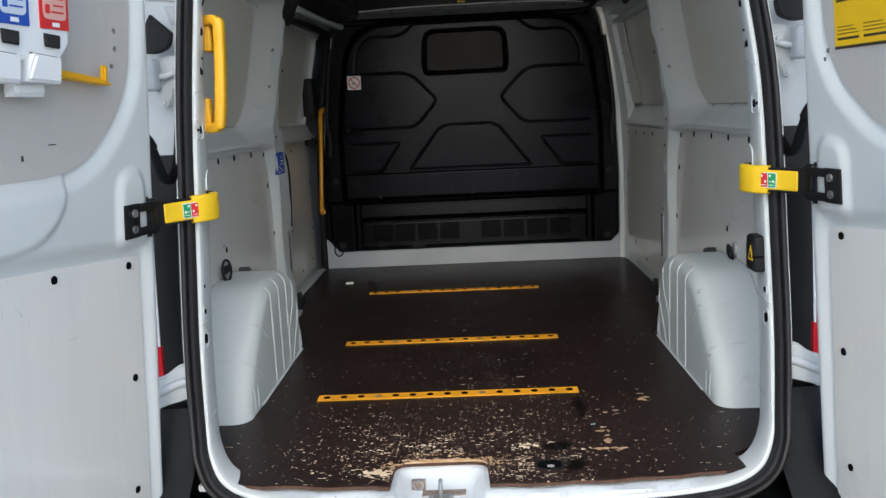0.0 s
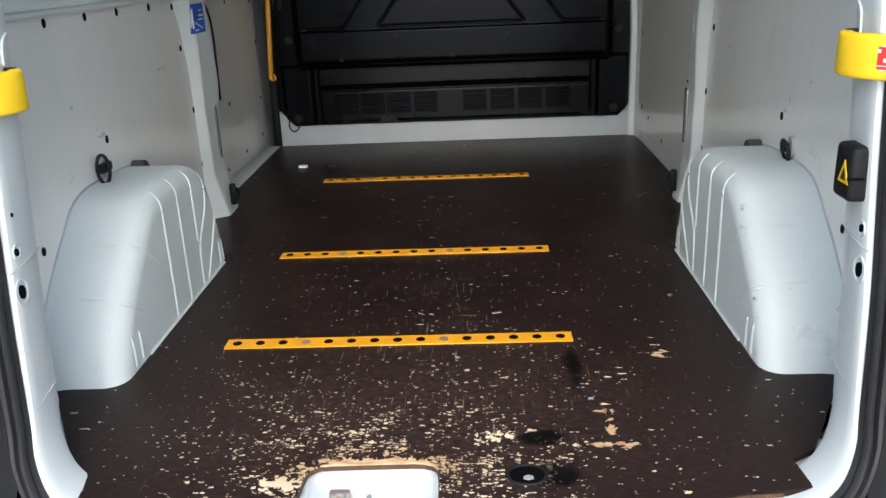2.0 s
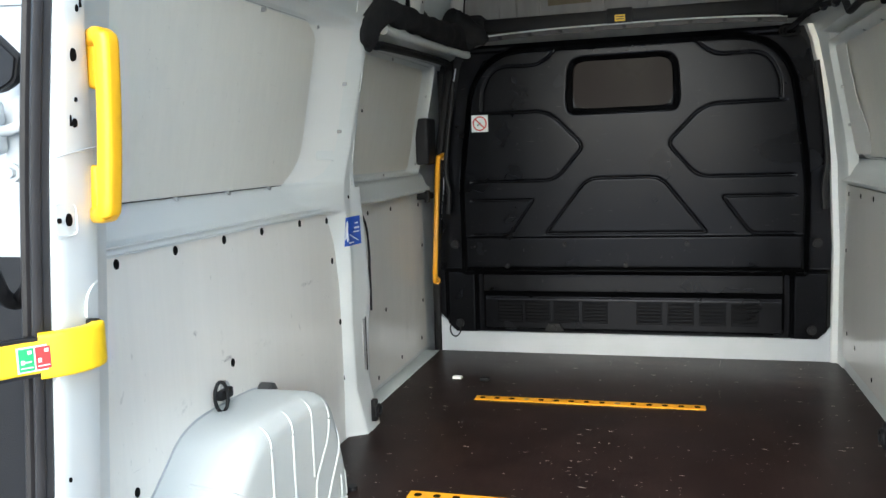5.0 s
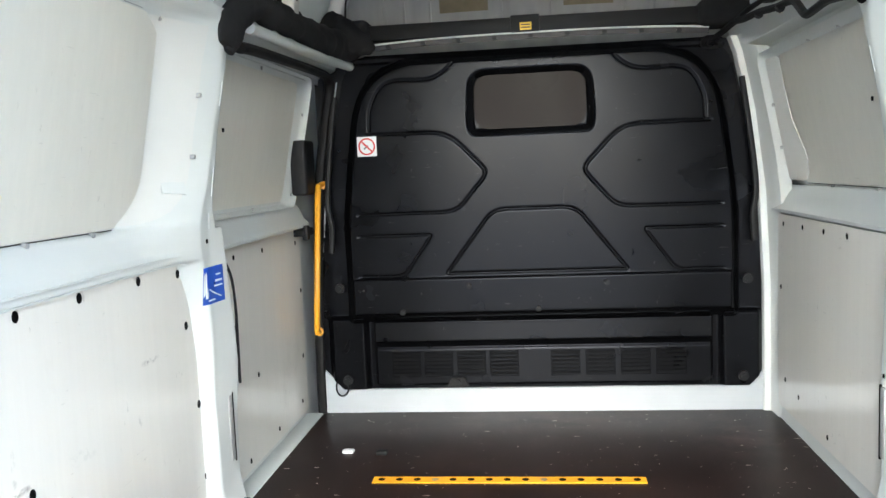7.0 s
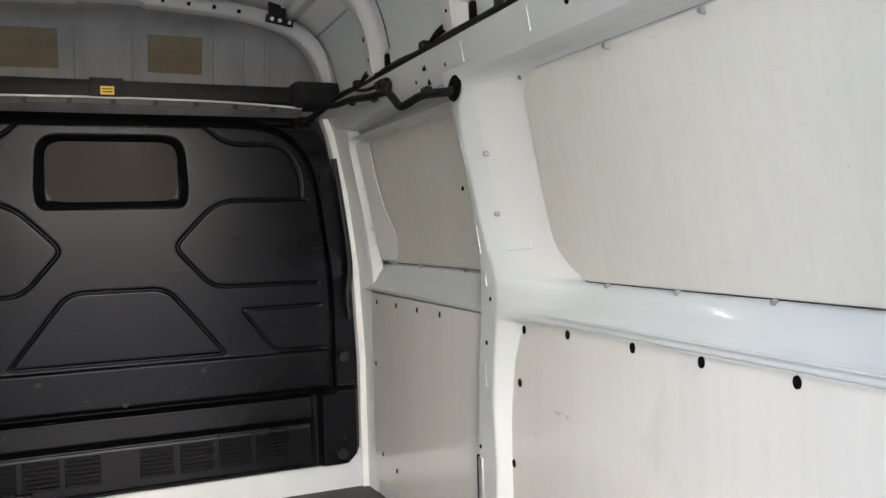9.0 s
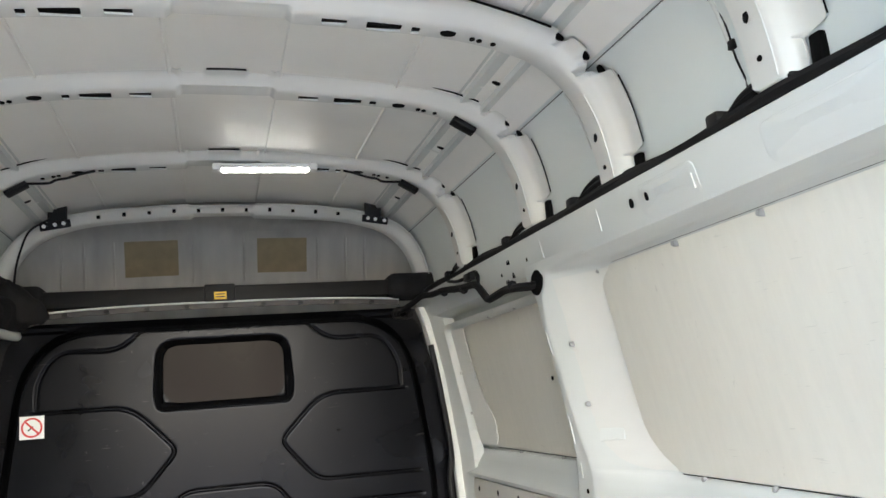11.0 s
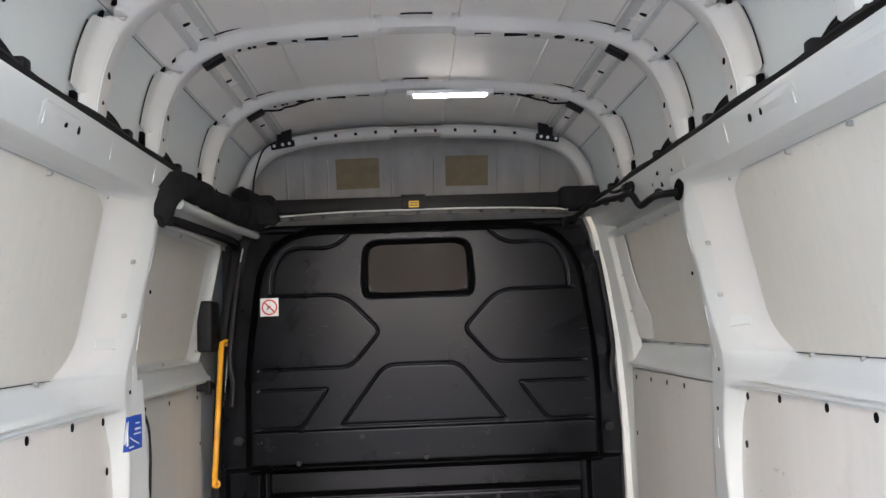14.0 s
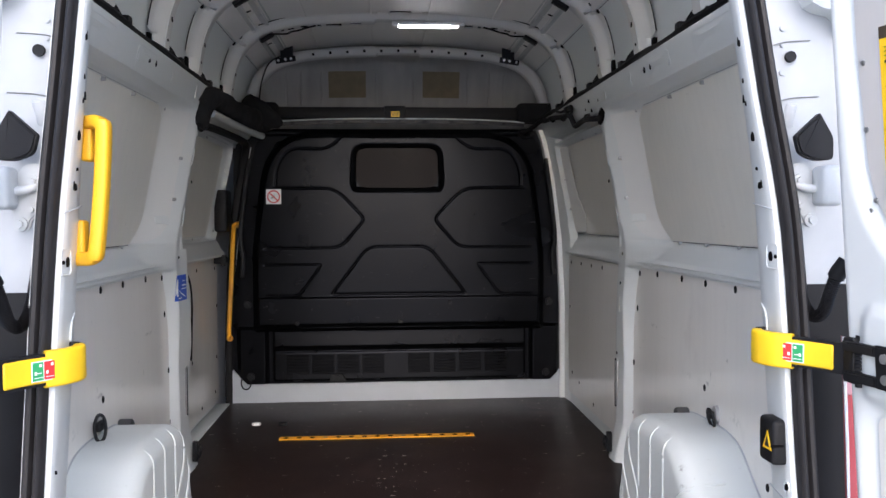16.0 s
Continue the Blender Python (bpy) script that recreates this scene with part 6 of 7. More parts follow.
# ---- lashing rings ----
for s in (-1, 1):
    r = thing("lashing_ring", "black steel lashing ring on its mount above the wheel arch", "lashing ring", "lashing rings", at=(s * 0.872, 0.765 if s < 0 else 0.722, 0.386))
    part("mount", disc((0, 0, 0), (-s, 0, 0), 0.018, 0.010, 16, 0.028), DULL, r, "grey pressed mount")
    part("clip", box((-0.012 - s * 0.016, -0.050 if s < 0 else -0.014, -0.010), (0.006 - s * 0.016, 0.004, 0.014), 0.004), BLACK2, r)
    if s < 0:
        pts = [(0.024 + 0.012 * math.cos(a), -0.058 + 0.009 * math.cos(a), 0.004 + 0.037 * math.sin(a)) for a in np.linspace(0, 2 * math.pi, 24, endpoint=False)]
    else:
        pts = [(-0.016 - 0.006 * math.sin(a), -0.004 + 0.021 * math.cos(a), -0.008 + 0.026 * math.sin(a)) for a in np.linspace(0, 2 * math.pi, 24, endpoint=False)]
    part("ring", sweep(pts, ring(0.0046, 8), closed=True, up=(0, 1, 0) if s < 0 else (1, 0, 0)), BLACK2, r)
    a = thing("lashing_eye", "folded black lashing eye at the foot of the pillar", "lashing eye", "lashing eyes", at=(s * 0.808, 1.625, 0.055))
    part("stem", box((-0.010, -0.012, -0.028), (0.010, 0.012, 0.05), 0.004), BLACK2, a)
    pts = [(-s * 0.014, 0.022 * math.cos(q), 0.010 + 0.020 * math.sin(q)) for q in np.linspace(0, 2 * math.pi, 16, endpoint=False)]
    part("eye", sweep(pts, ring(0.006, 6), closed=True, up=(1, 0, 0)), BLACK2, a)
    solo("arch_tab", slab(rounded([(0.915, 0.338), (0.975, 0.332), (0.962, 0.352), (0.945, 0.359)], 0.005, 2), lambda u, v, w: (s * (0.835 + w), u, v), 0.04, bevel=0.003), FLAP, "grey rubber flap between wheel arch and lining", "flap", "arch flaps")
    solo("floor_plug", disc((s * 0.692, 1.112, 0.006), (0, 0, 1), 0.014, 0.012, 10), BLACK2, "black plug at the corner of the wheel arch", "plug", "floor plugs")

# ---- door straps ----
def door_strap(s, z):
    t = thing("door_strap", "yellow door check strap with red and green labels", "door strap", "door straps", at=(s * 0.70, -0.03, z))
    dx = 0.023 if s > 0 else 0.0
    m = Matrix.Translation((-s * 0.70, 0.03, -z))
    mx = Matrix.Translation((dx, 0, 0)) @ m
    flat = lambda h, w: [(-w, -h), (w, -h), (w, h), (-w, h)]
    body = curve([(s * 0.690, -0.020, z), (s * 0.712, -0.046, z), (s * 0.728, -0.074, z), (s * 0.740, -0.098, z)], 4)
    part("core", moved(sweep(curve([(s * 0.672, 0.03, z), (s * 0.688, -0.014, z), (s * 0.712, -0.046, z), (s * 0.728, -0.074, z), (s * 0.742, -0.102, z), (s * 0.756, -0.126, z)], 4), flat(0.029, 0.007)), mx), BLACK2, t, "black inner arm")
    rows = sweep(body, flat(0.0235, 0.011))
    bmesh.ops.bevel(rows, geom=list(rows.edges), offset=0.003, segments=1, affect="EDGES")
    part("cover", moved(rows, mx), YELLOW, t)
    cap = sweep(curve([(s * 0.668, 0.07, z), (s * 0.660, 0.055, z), (s * 0.660, 0.03, z), (s * 0.672, 0.0, z), (s * 0.695, -0.025, z)], 5), rounded(flat(0.034, 0.011), 0.007, 3))
    part("cap", moved(cap, mx), YELLOW, t, "thick yellow end cap")
    part("hook", moved(box((s * 0.664, 0.063, z - 0.03), (s * 0.70, 0.076, z + 0.036), 0.003), mx), BLACK2, t)
    # pictogram label, two squares
    e1, e2 = Vector((s * 0.6985, -0.0295, z)), Vector((s * 0.7265, -0.0705, z))
    d = (e2 - e1).normalized()
    nn = Vector((d.y, -d.x, 0))
    if nn.y > 0:
        nn = -nn
    e1, e2 = e1 + nn * 0.004 - d * (0.004 if s > 0 else 0.0), e2 + nn * 0.004
    def tile(name, u0, u1, h0, h1, off, mat, parent):
        P = lambda u, v, w: tuple(e1 + d * u + nn * (off + w) + Vector((0, 0, v)))
        return part(name, moved(slab([(u0, h0), (u1, h0), (u1, h1), (u0, h1)], P, 0.0006), mx), mat, parent)
    lab = tile("label", -0.020, 0.027, -0.0185, 0.0185, 0.0085, L_WHITE, t)
    tile("red_square", -0.018, 0.0025, -0.0165, 0.0165, 0.0095, L_RED, lab)
    tile("green_square", 0.0045, 0.025, -0.0165, 0.0165, 0.0095, L_GREEN, lab)
    for u in (-0.016, 0.0065):
        tile("pictogram", u, u + 0.016, -0.012, -0.0108, 0.0103, L_WHITE, lab)
        tile("pictogram", u + 0.001, u + 0.006, 0.008, 0.013, 0.0103, L_WHITE, lab)
        tile("pictogram", u + 0.011, u + 0.0155, -0.006, 0.0, 0.0103, L_WHITE, lab)
    tile("pictogram", 0.008, 0.022, -0.004, -0.0025, 0.0103, L_WHITE, lab)
    # hinge and door plate
    hx = Vector((s * 0.760, -0.130, z))
    part("hinge", moved(box(hx - Vector((0.017, 0.018, 0.042)), hx + Vector((0.017, 0.018, 0.042)), 0.006), mx), BLACK2, t)
    for k in range(9):
        part("spring", moved(disc(hx + Vector((0, -0.016, -0.026 + k * 0.0065)), (0, 0, 1), 0.0135, 0.0045, 12), mx), BLACK2, t)
    for k in (-1, 1):
        part("pin", moved(disc(hx + Vector((0, -0.014, k * 0.042)), (0, 0, 1), 0.009, 0.010, 10), mx), BLACK2, t)
    P = PL if s < 0 else PR
    nn2 = nl if s < 0 else nr
    def on(u0, u1, z0, z1, w0, w1, bev=0.003):
        o = [(u0, z0), (u1, z0), (u1, z1), (u0, z1)]
        return moved(slab(o, lambda u, v, w: P(u, v, w0 + w), w1 - w0, bevel=bev), m)
    part("plate", on(0.100, 0.152, z - 0.038, z + 0.038, 0.020, 0.032), BLACK2, t)
    part("arm", on(0.026, 0.104, z + 0.018, z + 0.036, 0.018, 0.036), BLACK2, t)
    part("arm", on(0.026, 0.104, z - 0.036, z - 0.018, 0.018, 0.036), BLACK2, t)
    for k in (-1, 1):
        part("bolt", moved(disc(P(0.126, z + k * 0.018, 0.034), nn2, 0.009, 0.006, 12), m), STEEL, t)


door_strap(-1, 0.682)
door_strap(1, 0.692)

# ---- grab handle on the left post ----
g = thing("grab_bar", "yellow plastic grab bar on the white door post", "grab bar", at=(-0.656, 0.08, 1.013))
m = Matrix.Translation((0.65, -0.08, -1.02))
prof = rounded([(-0.013, -0.017), (0.013, -0.017), (0.013, 0.017), (-0.013, 0.017)], 0.009, 3)
part("bar", moved(sweep(curve([(-0.652, 0.105, 1.150), (-0.636, 0.095, 1.152), (-0.622, 0.082, 1.151), (-0.611, 0.075, 1.146), (-0.607, 0.074, 1.132), (-0.613, 0.074, 1.02), (-0.624, 0.074, 0.906), (-0.629, 0.076, 0.892), (-0.640, 0.084, 0.886), (-0.656, 0.096, 0.885), (-0.672, 0.106, 0.886)], 4), prof, up=(0, 1, 0)), m), AMBER, g)
for x, z in ((-0.646, 1.120), (-0.665, 0.915)):
    part("foot", moved(box((x - 0.012, 0.088, z - 0.044), (x + 0.012, 0.122, z + 0.046), 0.007, 3), m), AMBER, g)

# ---- release cover on the right post ----
c = thing("release_cover", "black plastic release cover with a yellow warning triangle", "release cover", at=(0.716, 0.035, 0.503))
part("body", box((-0.022, -0.030, -0.046), (0.018, 0.035, 0.046), 0.010, 3), BLACK2, c)
part("lip", box((-0.026, -0.032, -0.008), (0.0, -0.026, -0.003), 0.001, 1), HOLE, c)
tri = part("triangle", slab([(-0.026, -0.016), (0.012, -0.016), (-0.008, 0.022)], lambda u, v, w: (-0.0225 - w, u, v), 0.001), L_YELLOW, c, "yellow warning triangle")
part("mark", slab([(-0.017, -0.011), (0.002, -0.011), (-0.008, 0.010)], lambda u, v, w: (-0.0237 - w, u, v), 0.0006), L_DARK, tri)

# ---- post holes ----
frame_thing = bpy.data.objects["rear_frame"]
for s in (-1, 1):
    def jamb(z):
        return (lerp([(0.10, 0.734), (0.30, 0.737), (0.50, 0.732), (0.92, 0.708), (1.20, 0.672), (1.40, 0.648)], z) - 0.0248, lerp([(0.10, -0.065), (0.30, -0.035), (0.50, -0.015), (0.92, 0.0), (1.20, 0.01), (1.40, 0.02)], z))
    for z, f, r in ((0.345, 0.05, 0.013), (0.415, 0.05, 0.007), (0.088, 0.07, 0.007), (0.48, 0.05, 0.004), (0.875, 0.055, 0.010), (1.017, 0.075, 0.007), (1.051, 0.08, 0.0035), (1.115, 0.075, 0.010), (1.182, 0.09, 0.0055), (1.227, 0.085, 0.0055), (1.30, 0.07, 0.007)):
        x, y = jamb(z)
        part("hole", disc((s * (x + 0.07 * max(f - 0.056, 0) - 0.0012) + MID(z), y + (f - 0.022) * NARROW(z), z), (-s, -0.07, 0), r * 0.62, 0.004, 14, r), HOLE, frame_thing)
        if r > 0.0065 and z < 0.8:
            c = Vector((s * (x + 0.07 * max(f - 0.056, 0) - 0.0006) + MID(z), y + (f - 0.022) * NARROW(z), z))
            part("dimple", sweep([c + Vector((0, 0.020 * r / 0.013 * math.cos(q), (0.022 * r / 0.013) * math.sin(q))) for q in np.linspace(0, 2 * math.pi, 18, endpoint=False)], ring(0.0016, 6), closed=True, up=(1, 0, 0)), WHITE, frame_thing)
    # embossed pad with a second small hole, and the folded edge above the strap
    x, y = jamb(0.875)
    o = [(y + 0.033 + u, 0.875 + v) for u, v in (tuple(q) for q in rounded([(-0.030, -0.024), (0.018, -0.024), (0.018, 0.024), (-0.030, 0.024)], 0.012, 4))]
    part("pad", sweep([(s * (x - 0.0008) + MID(0.875), u, v) for u, v in o], ring(0.0018, 6), closed=True, up=(1, 0, 0)), WHITE, frame_thing)
    part("hole", disc((s * (x - 0.0012) + MID(0.875), y + 0.014, 0.875), (-s, -0.07, 0), 0.003, 0.004, 10, 0.004), HOLE, frame_thing)
    for z, f in ((1.305, 0.034), (1.192, 0.052), (1.02, 0.036)):
        x, y = jamb(z)
        part("slit", box((s * (x - 0.002) + MID(z), y + f - 0.0008, z - 0.008), (s * (x + 0.004) + MID(z), y + f + 0.0008, z + 0.008)), HOLE, frame_thing)
    x, y = jamb(0.76)
    part("folded_edge", tube(curve([(s * (x + 0.006) + MID(0.76), y + 0.104, 0.772), (s * (x + 0.0035) + MID(0.76), y + 0.092, 0.768), (s * (x + 0.002) + MID(0.76), y + 0.078, 0.758), (s * (x + 0.001) + MID(0.76), y + 0.070, 0.742), (s * (x + 0.001) + MID(0.76), y + 0.068, 0.722)], 4), 0.0024, 8), WHITE, frame_thing)
    # greyer tubes standing for the shadow line of each lap joint
    for z in (0.137, 0.385, 0.97):
        x, y = jamb(z)
        part("seam", tube([(s * (x + 0.006) + MID(z), y + 0.009, z - 0.004), (s * (x - 0.0015) + MID(z), y + 0.018, z), (s * (x - 0.001) + MID(z), y + 0.075 * NARROW(z), z + 0.008), (s * (x + 0.003) + MID(z), y + 0.108 * NARROW(z), z + 0.012)], 0.0013, 6), DIM_WHITE, frame_thing)

# ---- stickers ----
st = thing("no_smoking_sticker", "square white no-smoking sticker with a red ring on the bulkhead", "sticker", at=(-0.642, 2.692, 1.072))
part("sheet", box((-0.038, -0.002, -0.038), (0.038, 0.0, 0.038)), L_WHITE, st)
pts = [(0.030 * math.cos(a), -0.0025, 0.030 * math.sin(a)) for a in np.linspace(0, 2 * math.pi, 36, endpoint=False)]
part("ring", sweep(pts, [(-0.003, -0.0006), (0.003, -0.0006), (0.003, 0.0006), (-0.003, 0.0006)], closed=True, up=(0, 1, 0)), L_RED, st)
part("slash", moved(box((-0.029, -0.0034, -0.003), (0.029, -0.0024, 0.003)), pose(0, 0, 0, 0, 45, 0)), L_RED, st)
part("cigarette", moved(box((-0.015, -0.0026, -0.0025), (0.006, -0.002, 0.0025)), pose(0, 0, 0, 0, -40, 0)), L_DARK, st)
bl = thing("blue_sticker", "blue sticker with white diagram lines on the pillar", "sticker", at=(-0.840, 1.585, 0.70))


def on_pillar(a, b, w, off):
    """A strip of sheet following the pillar's face from one corner of the sticker to the other."""
    rows = []
    for t in np.linspace(0, 1, 9):
        y, z = a[0] + (b[0] - a[0]) * float(t), a[1] + (b[1] - a[1]) * float(t)
        rows.append([(-press_x(-1, y, z + k) + off, y, z + k) for k in (-w, w)])
    return moved(thick(loft(rows), 0.0004), Matrix.Translation((0.840, -1.585, -0.70)))


part("sheet", on_pillar((1.534, 0.70), (1.638, 0.70), 0.048, 0.0015), L_BLUE, bl, smooth=80)
for a, b, w in (((1.541, 0.702), (1.545, 0.702), 0.034), ((1.585, 0.696), (1.628, 0.696), 0.002), ((1.592, 0.709), (1.628, 0.709), 0.003), ((1.549, 0.662), (1.585, 0.662), 0.002), ((1.555, 0.690), (1.618, 0.665), 0.002), ((1.598, 0.725), (1.622, 0.725), 0.002)):
    part("line", on_pillar(a, b, w, 0.0026), L_WHITE, bl)

# ---- wire loop at the bulkhead's foot ----
pts = [(-0.80 + 0.026 * math.cos(a), 2.735 + 0.008 * math.sin(a), 0.112 + 0.036 * math.sin(a)) for a in np.linspace(0, 2 * math.pi, 22, endpoint=False)]
solo("wire_loop", sweep(pts, ring(0.0035, 6), closed=True, up=(0, 1, 0)), RUBBER, "black wire loop at the foot of the bulkhead", "wire loop")

# ---- lock striker in the sill pocket ----
k = thing("lock_striker", "worn steel lock striker bolted in the sill pocket", "lock striker", at=(-0.107, -0.10, -0.058))
bm = slab(rounded([(-0.035, 0.0), (0.035, 0.0), (0.022, -0.03), (-0.022, -0.03)], 0.008, 3), lambda u, v, w: (u, v, w), 0.006, bevel=0.002)
part("plate", bm, STEEL, k)
part("pin", tube(curve([(0, -0.004, 0.004), (0, 0.004, 0.030), (0, 0.0, 0.042), (0, -0.012, 0.030), (0, -0.018, 0.006)], 4), 0.005, 8), STEEL, k)
for x in (-0.024, 0.024):
    part("bolt", disc((x, -0.010, 0.007), (0, 0, 1), 0.007, 0.004, 8), STEEL, k)
e = thing("sill_ring", "small steel ring plate beside the striker", "ring plate", at=(-0.165, -0.065, -0.058))
part("plate", box((-0.018, -0.006, 0.0), (0.018, 0.008, 0.028), 0.002), RUST, e)
pts = [(0.012 * math.cos(a), -0.009, 0.017 + 0.012 * math.sin(a)) for a in np.linspace(0, 2 * math.pi, 18, endpoint=False)]
part("ring", sweep(pts, ring(0.003, 6), closed=True, up=(0, 1, 0)), STEEL, e)
solo("pocket_plate", box((-0.155, -0.10, -0.0595), (-0.045, -0.045, -0.056), 0.001, 1), RUST, "rust-stained plate in the lock pocket", "plate")

# ---- floor odds and ends ----
d = thing("floor_drain", "round recessed lashing point cut into the floor", "lashing point", at=(0.169, -0.067, 0.0))
pts = [(0.034 * math.cos(a), 0.029 * math.sin(a), 0.001) for a in np.linspace(0, 2 * math.pi, 28, endpoint=False)]
part("rim", sweep(pts, ring(0.003, 6, 0.002), closed=True), BLACK2, d)
part("well", disc((0, 0, 0.0006), (0, 0, 1), 0.033, 0.001, 24, 0.028), HOLE, d)
part("screw", disc((0.002, -0.010, 0.0020), (0, 0, 1), 0.010, 0.002, 6, 0.007), DULL, d, "grey bolt head")
bm = slab(rounded([(-0.020, -0.012), (0.018, -0.014), (0.020, 0.010), (-0.006, 0.016), (-0.022, 0.004)], 0.002, 2), lambda u, v, w: (u - 0.678, v + 2.28, w), 0.010, bevel=0.002)
solo("paper_scrap", bm, L_WHITE, "small white scrap lying on the floor", "scrap")
bm = box((-0.575, 2.245, 0.0), (-0.535, 2.275, 0.016), 0.005)
solo("black_scrap", bm, BLACK2, "small black clip lying on the floor", "scrap")
solo("tape_scrap", slab([(0.309, 0.188), (0.321, 0.189), (0.320, 0.194), (0.311, 0.193)], lambda u, v, w: (u, v, w), 0.002), material("teal_scrap", (0.22, 0.36, 0.42), 0.5), "tiny teal scrap stuck to the floor", "scrap")

# ---- hinges, hoses and buffers beside the opening ----
for s in (-1, 1):
    door = door_left if s < 0 else door_right
    m = Matrix.Translation(Vector((0.012, 0, 0)) - door.location)

    def casting(outline, y0, deep, bev):
        return slab([tuple(q) for q in rounded(outline, 0.014, 4)], lambda u, v, w: (s * u, y0 - w, v), deep, bevel=bev)

    # upper hinge: lobed plate, knuckle and arm
    bm = casting([(0.722, 1.058), (0.752, 1.062), (0.776, 1.03), (0.778, 0.958), (0.764, 0.930), (0.748, 0.935), (0.742, 0.958), (0.722, 0.962)], 0.034, 0.012, 0.004)
    hinge = part("hinge", moved(bm, m), CAST, door, "grey painted cast hinge")
    part("knuckle", moved(box((s * 0.762, -0.030, 0.974), (s * 0.803, 0.020, 1.053), 0.010, 3), m), CAST, hinge)
    part("arm", moved(tube(curve([(s * 0.732, 0.020, 1.018), (s * 0.75, 0.010, 1.010), (s * 0.785, 0.0, 1.006)], 4), 0.0085, 10), m), CAST, hinge)
    for u, v, r in ((0.762, 0.947, 0.010), (0.738, 1.025, 0.010), (0.739, 0.974, 0.007)):
        bm = disc((s * u, 0.020, v), (0, -1, 0), r * 1.4, 0.006, 16)
        disc((s * u, 0.014, v), (0, -1, 0), r * 0.8, 0.008, 6, bm=bm)
        part("bolt", moved(bm, m), CAST, hinge)
    # lower hinge: a broad arched casting
    bm = casting([(0.742, 0.288), (0.772, 0.290), (0.808, 0.262), (0.85, 0.250), (0.85, 0.165), (0.812, 0.182), (0.772, 0.192), (0.742, 0.206)], -0.024, 0.016, 0.006)
    hinge = part("hinge", moved(bm, m), CAST, door, "grey painted cast hinge")
    part("web", moved(tube(curve([(s * 0.756, -0.040, 0.246), (s * 0.79, -0.044, 0.236), (s * 0.83, -0.048, 0.216)], 4), 0.011, 10), m), CAST, hinge)
    for u, v in ((0.757, 0.270), (0.757, 0.217)):
        bm = disc((s * u, -0.042, v), (0, -1, 0), 0.013, 0.006, 16)
        disc((s * u, -0.047, v), (0, -1, 0), 0.008, 0.008, 6, bm=bm)
        part("bolt", moved(bm, m), CAST, hinge)
    hose = thing("cable_hose", "black corrugated cable hose from body to door", "hose", "cable hoses", at=(s * 0.79, 0.0, 0.82))
    m = Matrix.Translation((-s * 0.79, 0, -0.82))
    line = [q + Vector((0.012, 0, 0)) for q in curve([(s * 0.735, 0.045, 0.93), (s * 0.738, 0.040, 0.88), (s * 0.742, 0.025, 0.82), (s * 0.748, 0.012, 0.777), (s * 0.761, 0.002, 0.757), (s * 0.774, -0.010, 0.766), (s * 0.780, -0.020, 0.80), (s * 0.790, -0.030, 0.845)], 26)]
    pr = [0.0112 if i % 2 else 0.0130 for i in range(len(line))]
    rows = []
    for i, p in enumerate(line):
        t = (line[min(i + 1, len(line) - 1)] - line[max(i - 1, 0)]).normalized()
        a1 = t.cross(Vector((0, 1, 0))).normalized()
        b1 = t.cross(a1).normalized()
        rows.append([p + (a1 * math.cos(q) + b1 * math.sin(q)) * pr[i] for q in np.linspace(0, 2 * math.pi, 10, endpoint=False)])
    part("hose", moved(loft(rows, closed=True), m), RUBBER, hose)
    part("boot", moved(tube(curve([(s * 0.788 + 0.012, -0.028, 0.835), (s * 0.793 + 0.012, -0.034, 0.85), (s * 0.803 + 0.012, -0.04, 0.868)], 3), 0.016, 10), m), RUBBER, hose)
    o = [tuple(q) for q in rounded([(0.722, 1.112), (0.772, 1.158), (0.80, 1.11), (0.80, 1.066), (0.762, 1.062), (0.730, 1.078)], [0.004, 0.004, 0.01, 0.01, 0.02, 0.01], 3)]
    solo("hinge_cover", slab(o, lambda u, v, w: (s * u + 0.012, 0.022 - w, v), 0.02, bevel=0.004), BLACK2, "black rubber wedge beside the upper hinge", "wedge", "hinge wedges")
    solo("channel_plug", disc((s * 0.737 + 0.012, 0.058, 1.277), (0, -1, 0), 0.0115, 0.007, 16), BLACK2, "round black plug in the hinge channel", "plug", "channel plugs")

# ---- on the left door: dispenser and hook ----
def on_door(P, u0, u1, z0, z1, w0, w1, bev=0.006):
    return slab([(u0, z0), (u1, z0), (u1, z1), (u0, z1)], lambda u, v, w: P(u, v, w0 + w), w1 - w0, bevel=bev)


def sheet_on(P, outline, w0, deep, bev=0.0):
    return slab(outline, lambda u, v, w: P(u, v, w0 + w), deep, bevel=bev)


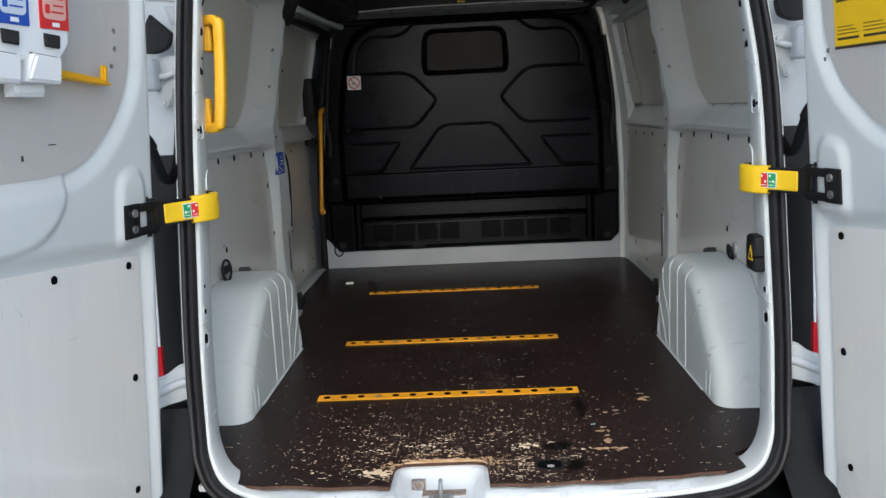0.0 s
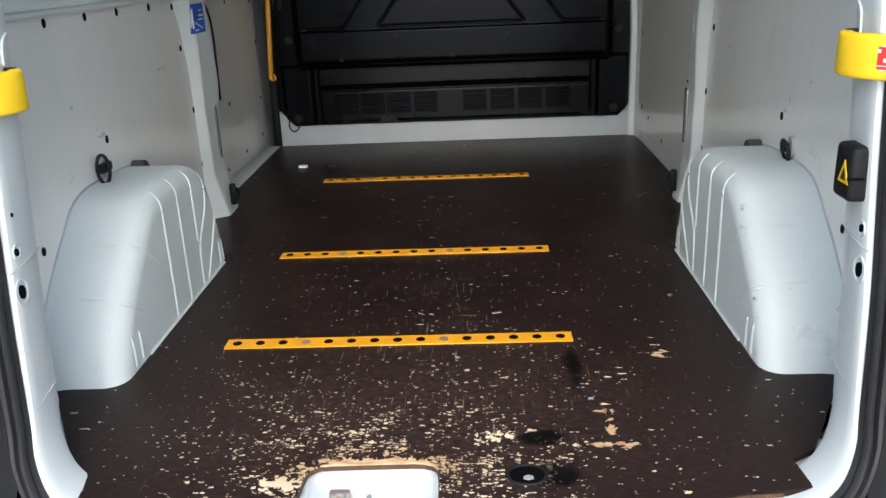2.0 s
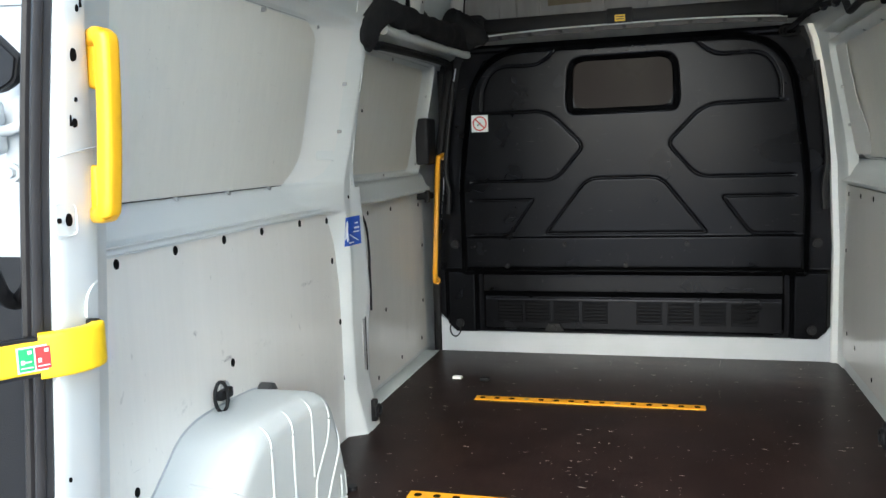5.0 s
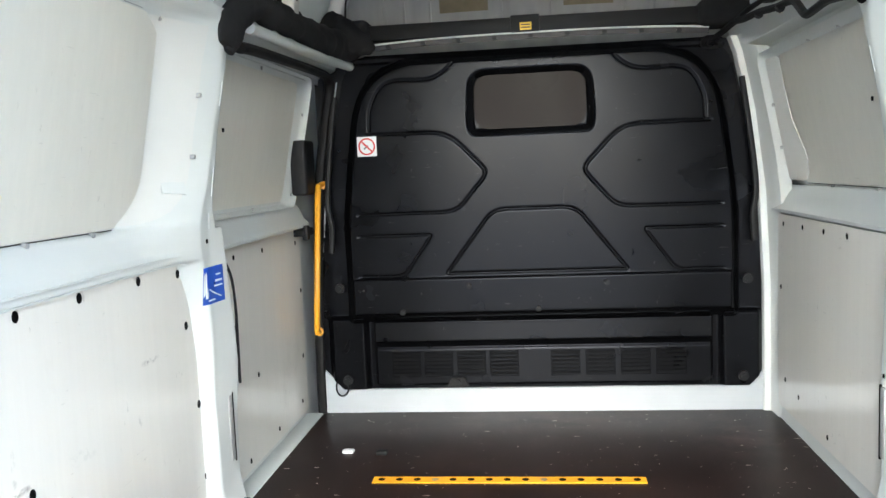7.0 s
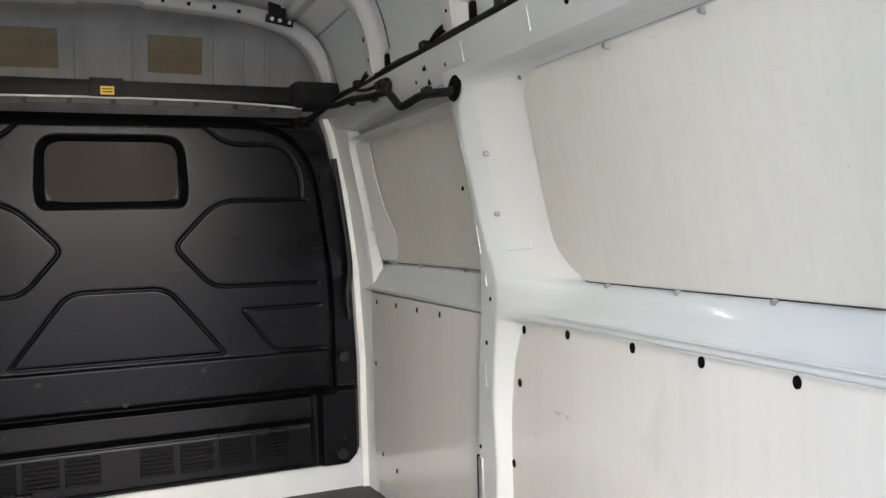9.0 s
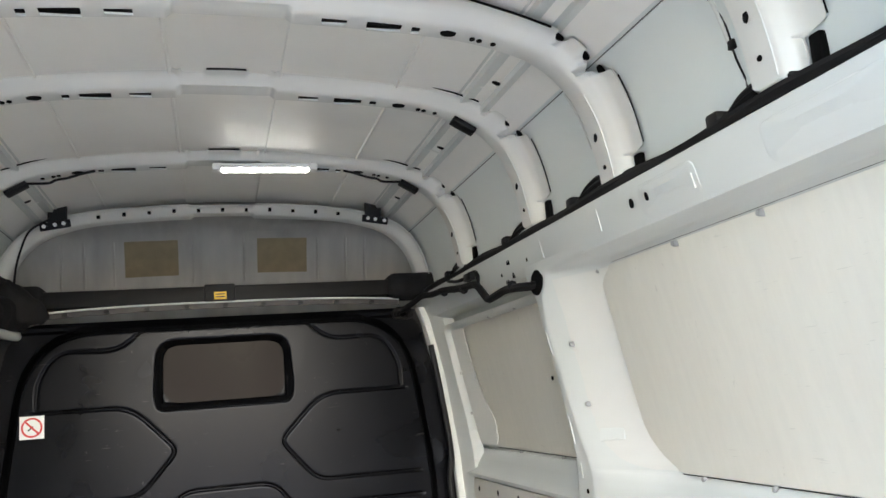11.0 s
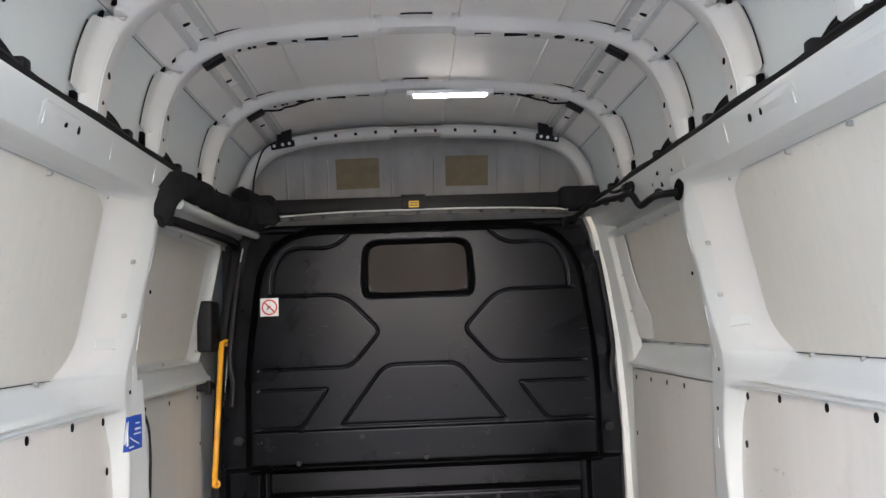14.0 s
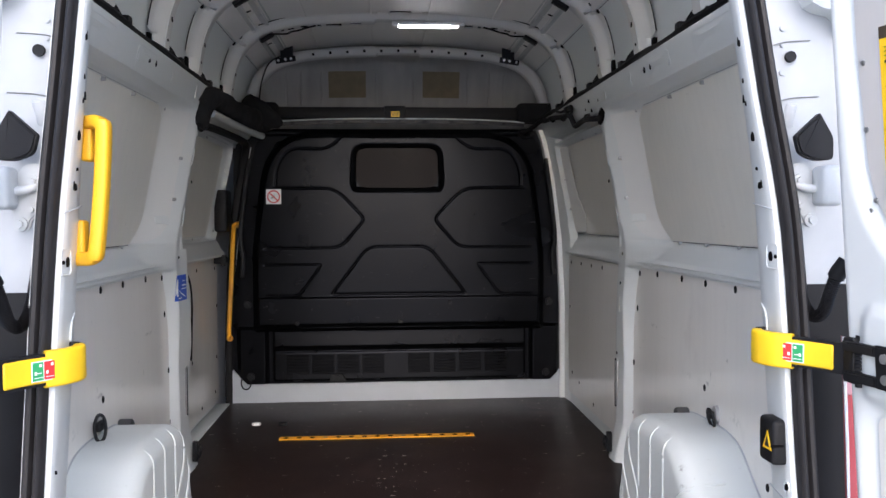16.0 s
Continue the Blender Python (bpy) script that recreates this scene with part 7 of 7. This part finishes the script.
dsp = thing("wipes_dispenser", "white plastic dispenser with blue and red labels, on door", "dispenser", at=PL(0.36, 1.08, 0.0))
m = Matrix.Translation(-Vector(PL(0.36, 1.08, 0.0)))
part("back_plate", moved(sheet_on(PL, [tuple(q) for q in rounded([(0.345, 1.05), (0.375, 1.018), (0.66, 1.018), (0.66, 1.26), (0.342, 1.26)], [0.006, 0.012, 0.0, 0.0, 0.02], 3)], 0.004, 0.046, 0.006), m), L_WHITE, dsp)
part("drip_tray", moved(on_door(PL, 0.405, 0.485, 0.954, 0.978, 0.01, 0.040), m), L_WHITE, dsp)
for u0, mat, pale in ((0.345, L_RED, PALE_RED), (0.453, L_BLUE, PALE_BLUE), (0.561, L_BLUE, PALE_BLUE)):
    b = part("cartridge", moved(sheet_on(PL, [(u0 + 0.046, 0.976), (u0 + 0.138, 0.979), (u0 + 0.112, 1.028), (u0 + 0.042, 1.023)], 0.02, 0.045, 0.005), m), L_WHITE, dsp)
    part("slot", moved(sheet_on(PL, [(u0 + 0.040, 1.0235), (u0 + 0.114, 1.0285), (u0 + 0.114, 1.031), (u0 + 0.040, 1.026)], 0.030, 0.021), m), L_DARK, b)
    part("button", moved(sheet_on(PL, [(u0 + 0.036, 1.040), (u0 + 0.075, 1.042), (u0 + 0.077, 1.066), (u0 + 0.034, 1.064)], 0.05, 0.008, 0.003), m), L_DARK, b, "dark grey push button")
    lab = part("label", moved(on_door(PL, u0 + 0.003, u0 + 0.082, 1.075, 1.20, 0.050, 0.0522, 0), m), mat, b)
    part("print", moved(sheet_on(PL, [tuple(q) for q in rounded([(u0 + 0.010, 1.092), (u0 + 0.074, 1.092), (u0 + 0.074, 1.194), (u0 + 0.010, 1.194)], 0.012, 4)], 0.0522, 0.0006), m), pale, lab)
    for q in range(6):
        part("print", moved(on_door(PL, u0 + 0.018, u0 + (0.046 if q % 2 else 0.052), 1.104 + q * 0.012, 1.107 + q * 0.012, 0.0528, 0.0533, 0), m), mat, lab)
    part("print", moved(on_door(PL, u0 + 0.056, u0 + 0.068, 1.102, 1.118, 0.0528, 0.0533, 0), m), mat, lab)
    part("print", moved(on_door(PL, u0 + 0.030, u0 + 0.050, 1.0795, 1.087, 0.0522, 0.0527, 0), m), L_WHITE, lab)
hk = thing("door_hook", "orange plastic hook on the door board", "hook", at=PL(0.2, 0.99, 0.0))
m = Matrix.Translation(-Vector(PL(0.2, 0.99, 0.0)))
part("bar", moved(sheet_on(PL, [(0.190, 0.979), (0.345, 0.991), (0.345, 1.007), (0.190, 0.991)], 0.004, 0.022, 0.003), m), AMBER, hk)
part("lip", moved(sheet_on(PL, [(0.190, 0.979), (0.345, 0.991), (0.345, 0.995), (0.190, 0.983)], 0.024, 0.010, 0.0015), m), AMBER, hk)
part("tip", moved(on_door(PL, 0.196, 0.209, 0.985, 1.020, 0.016, 0.030, 0.004), m), AMBER, hk)
part("mark", moved(tube([PL(0.436, 0.838, 0.0045), PL(0.4365, 0.848, 0.0045)], 0.0022, 6), Matrix.Translation(-door_left.location)), L_DARK, door_left, "small dark nick in the board")
part("mark", moved(tube([PL(0.362, 0.8645, 0.0042), PL(0.340, 0.8645, 0.0042)], 0.001, 6), Matrix.Translation(-door_left.location)), L_DARK, door_left, "thin scratch in the board")

# ---- on the right door: yellow notice ----
nt = thing("door_notice", "yellow printed notice on the grey door board", "notice", at=PR(0.2, 1.1, 0.004))
m = Matrix.Translation(-Vector(PR(0.2, 1.1, 0.004)))
part("sheet", moved(on_door(PR, 0.12, 0.40, 0.98, 1.272, 0.0034, 0.0046, 0), m), L_YELLOW, nt)
for z0, z1 in ((0.98, 0.986), (1.252, 1.272)):
    part("border", moved(on_door(PR, 0.12, 0.40, z0, z1, 0.0046, 0.0052, 0), m), PRINT, nt)
for z in (0.998, 1.075, 1.145, 1.21):
    for u0, u1 in ((0.13, 0.20), (0.215, 0.29), (0.305, 0.375)):
        part("heading", moved(on_door(PR, u0, u1, z, z + 0.005, 0.0046, 0.0052, 0), m), PRINT, nt)
        for q in range(3):
            part("print", moved(on_door(PR, u0, u1 - 0.008 * q, z + 0.012 + q * 0.007, z + 0.0135 + q * 0.007, 0.0046, 0.0052, 0), m), PRINT, nt)
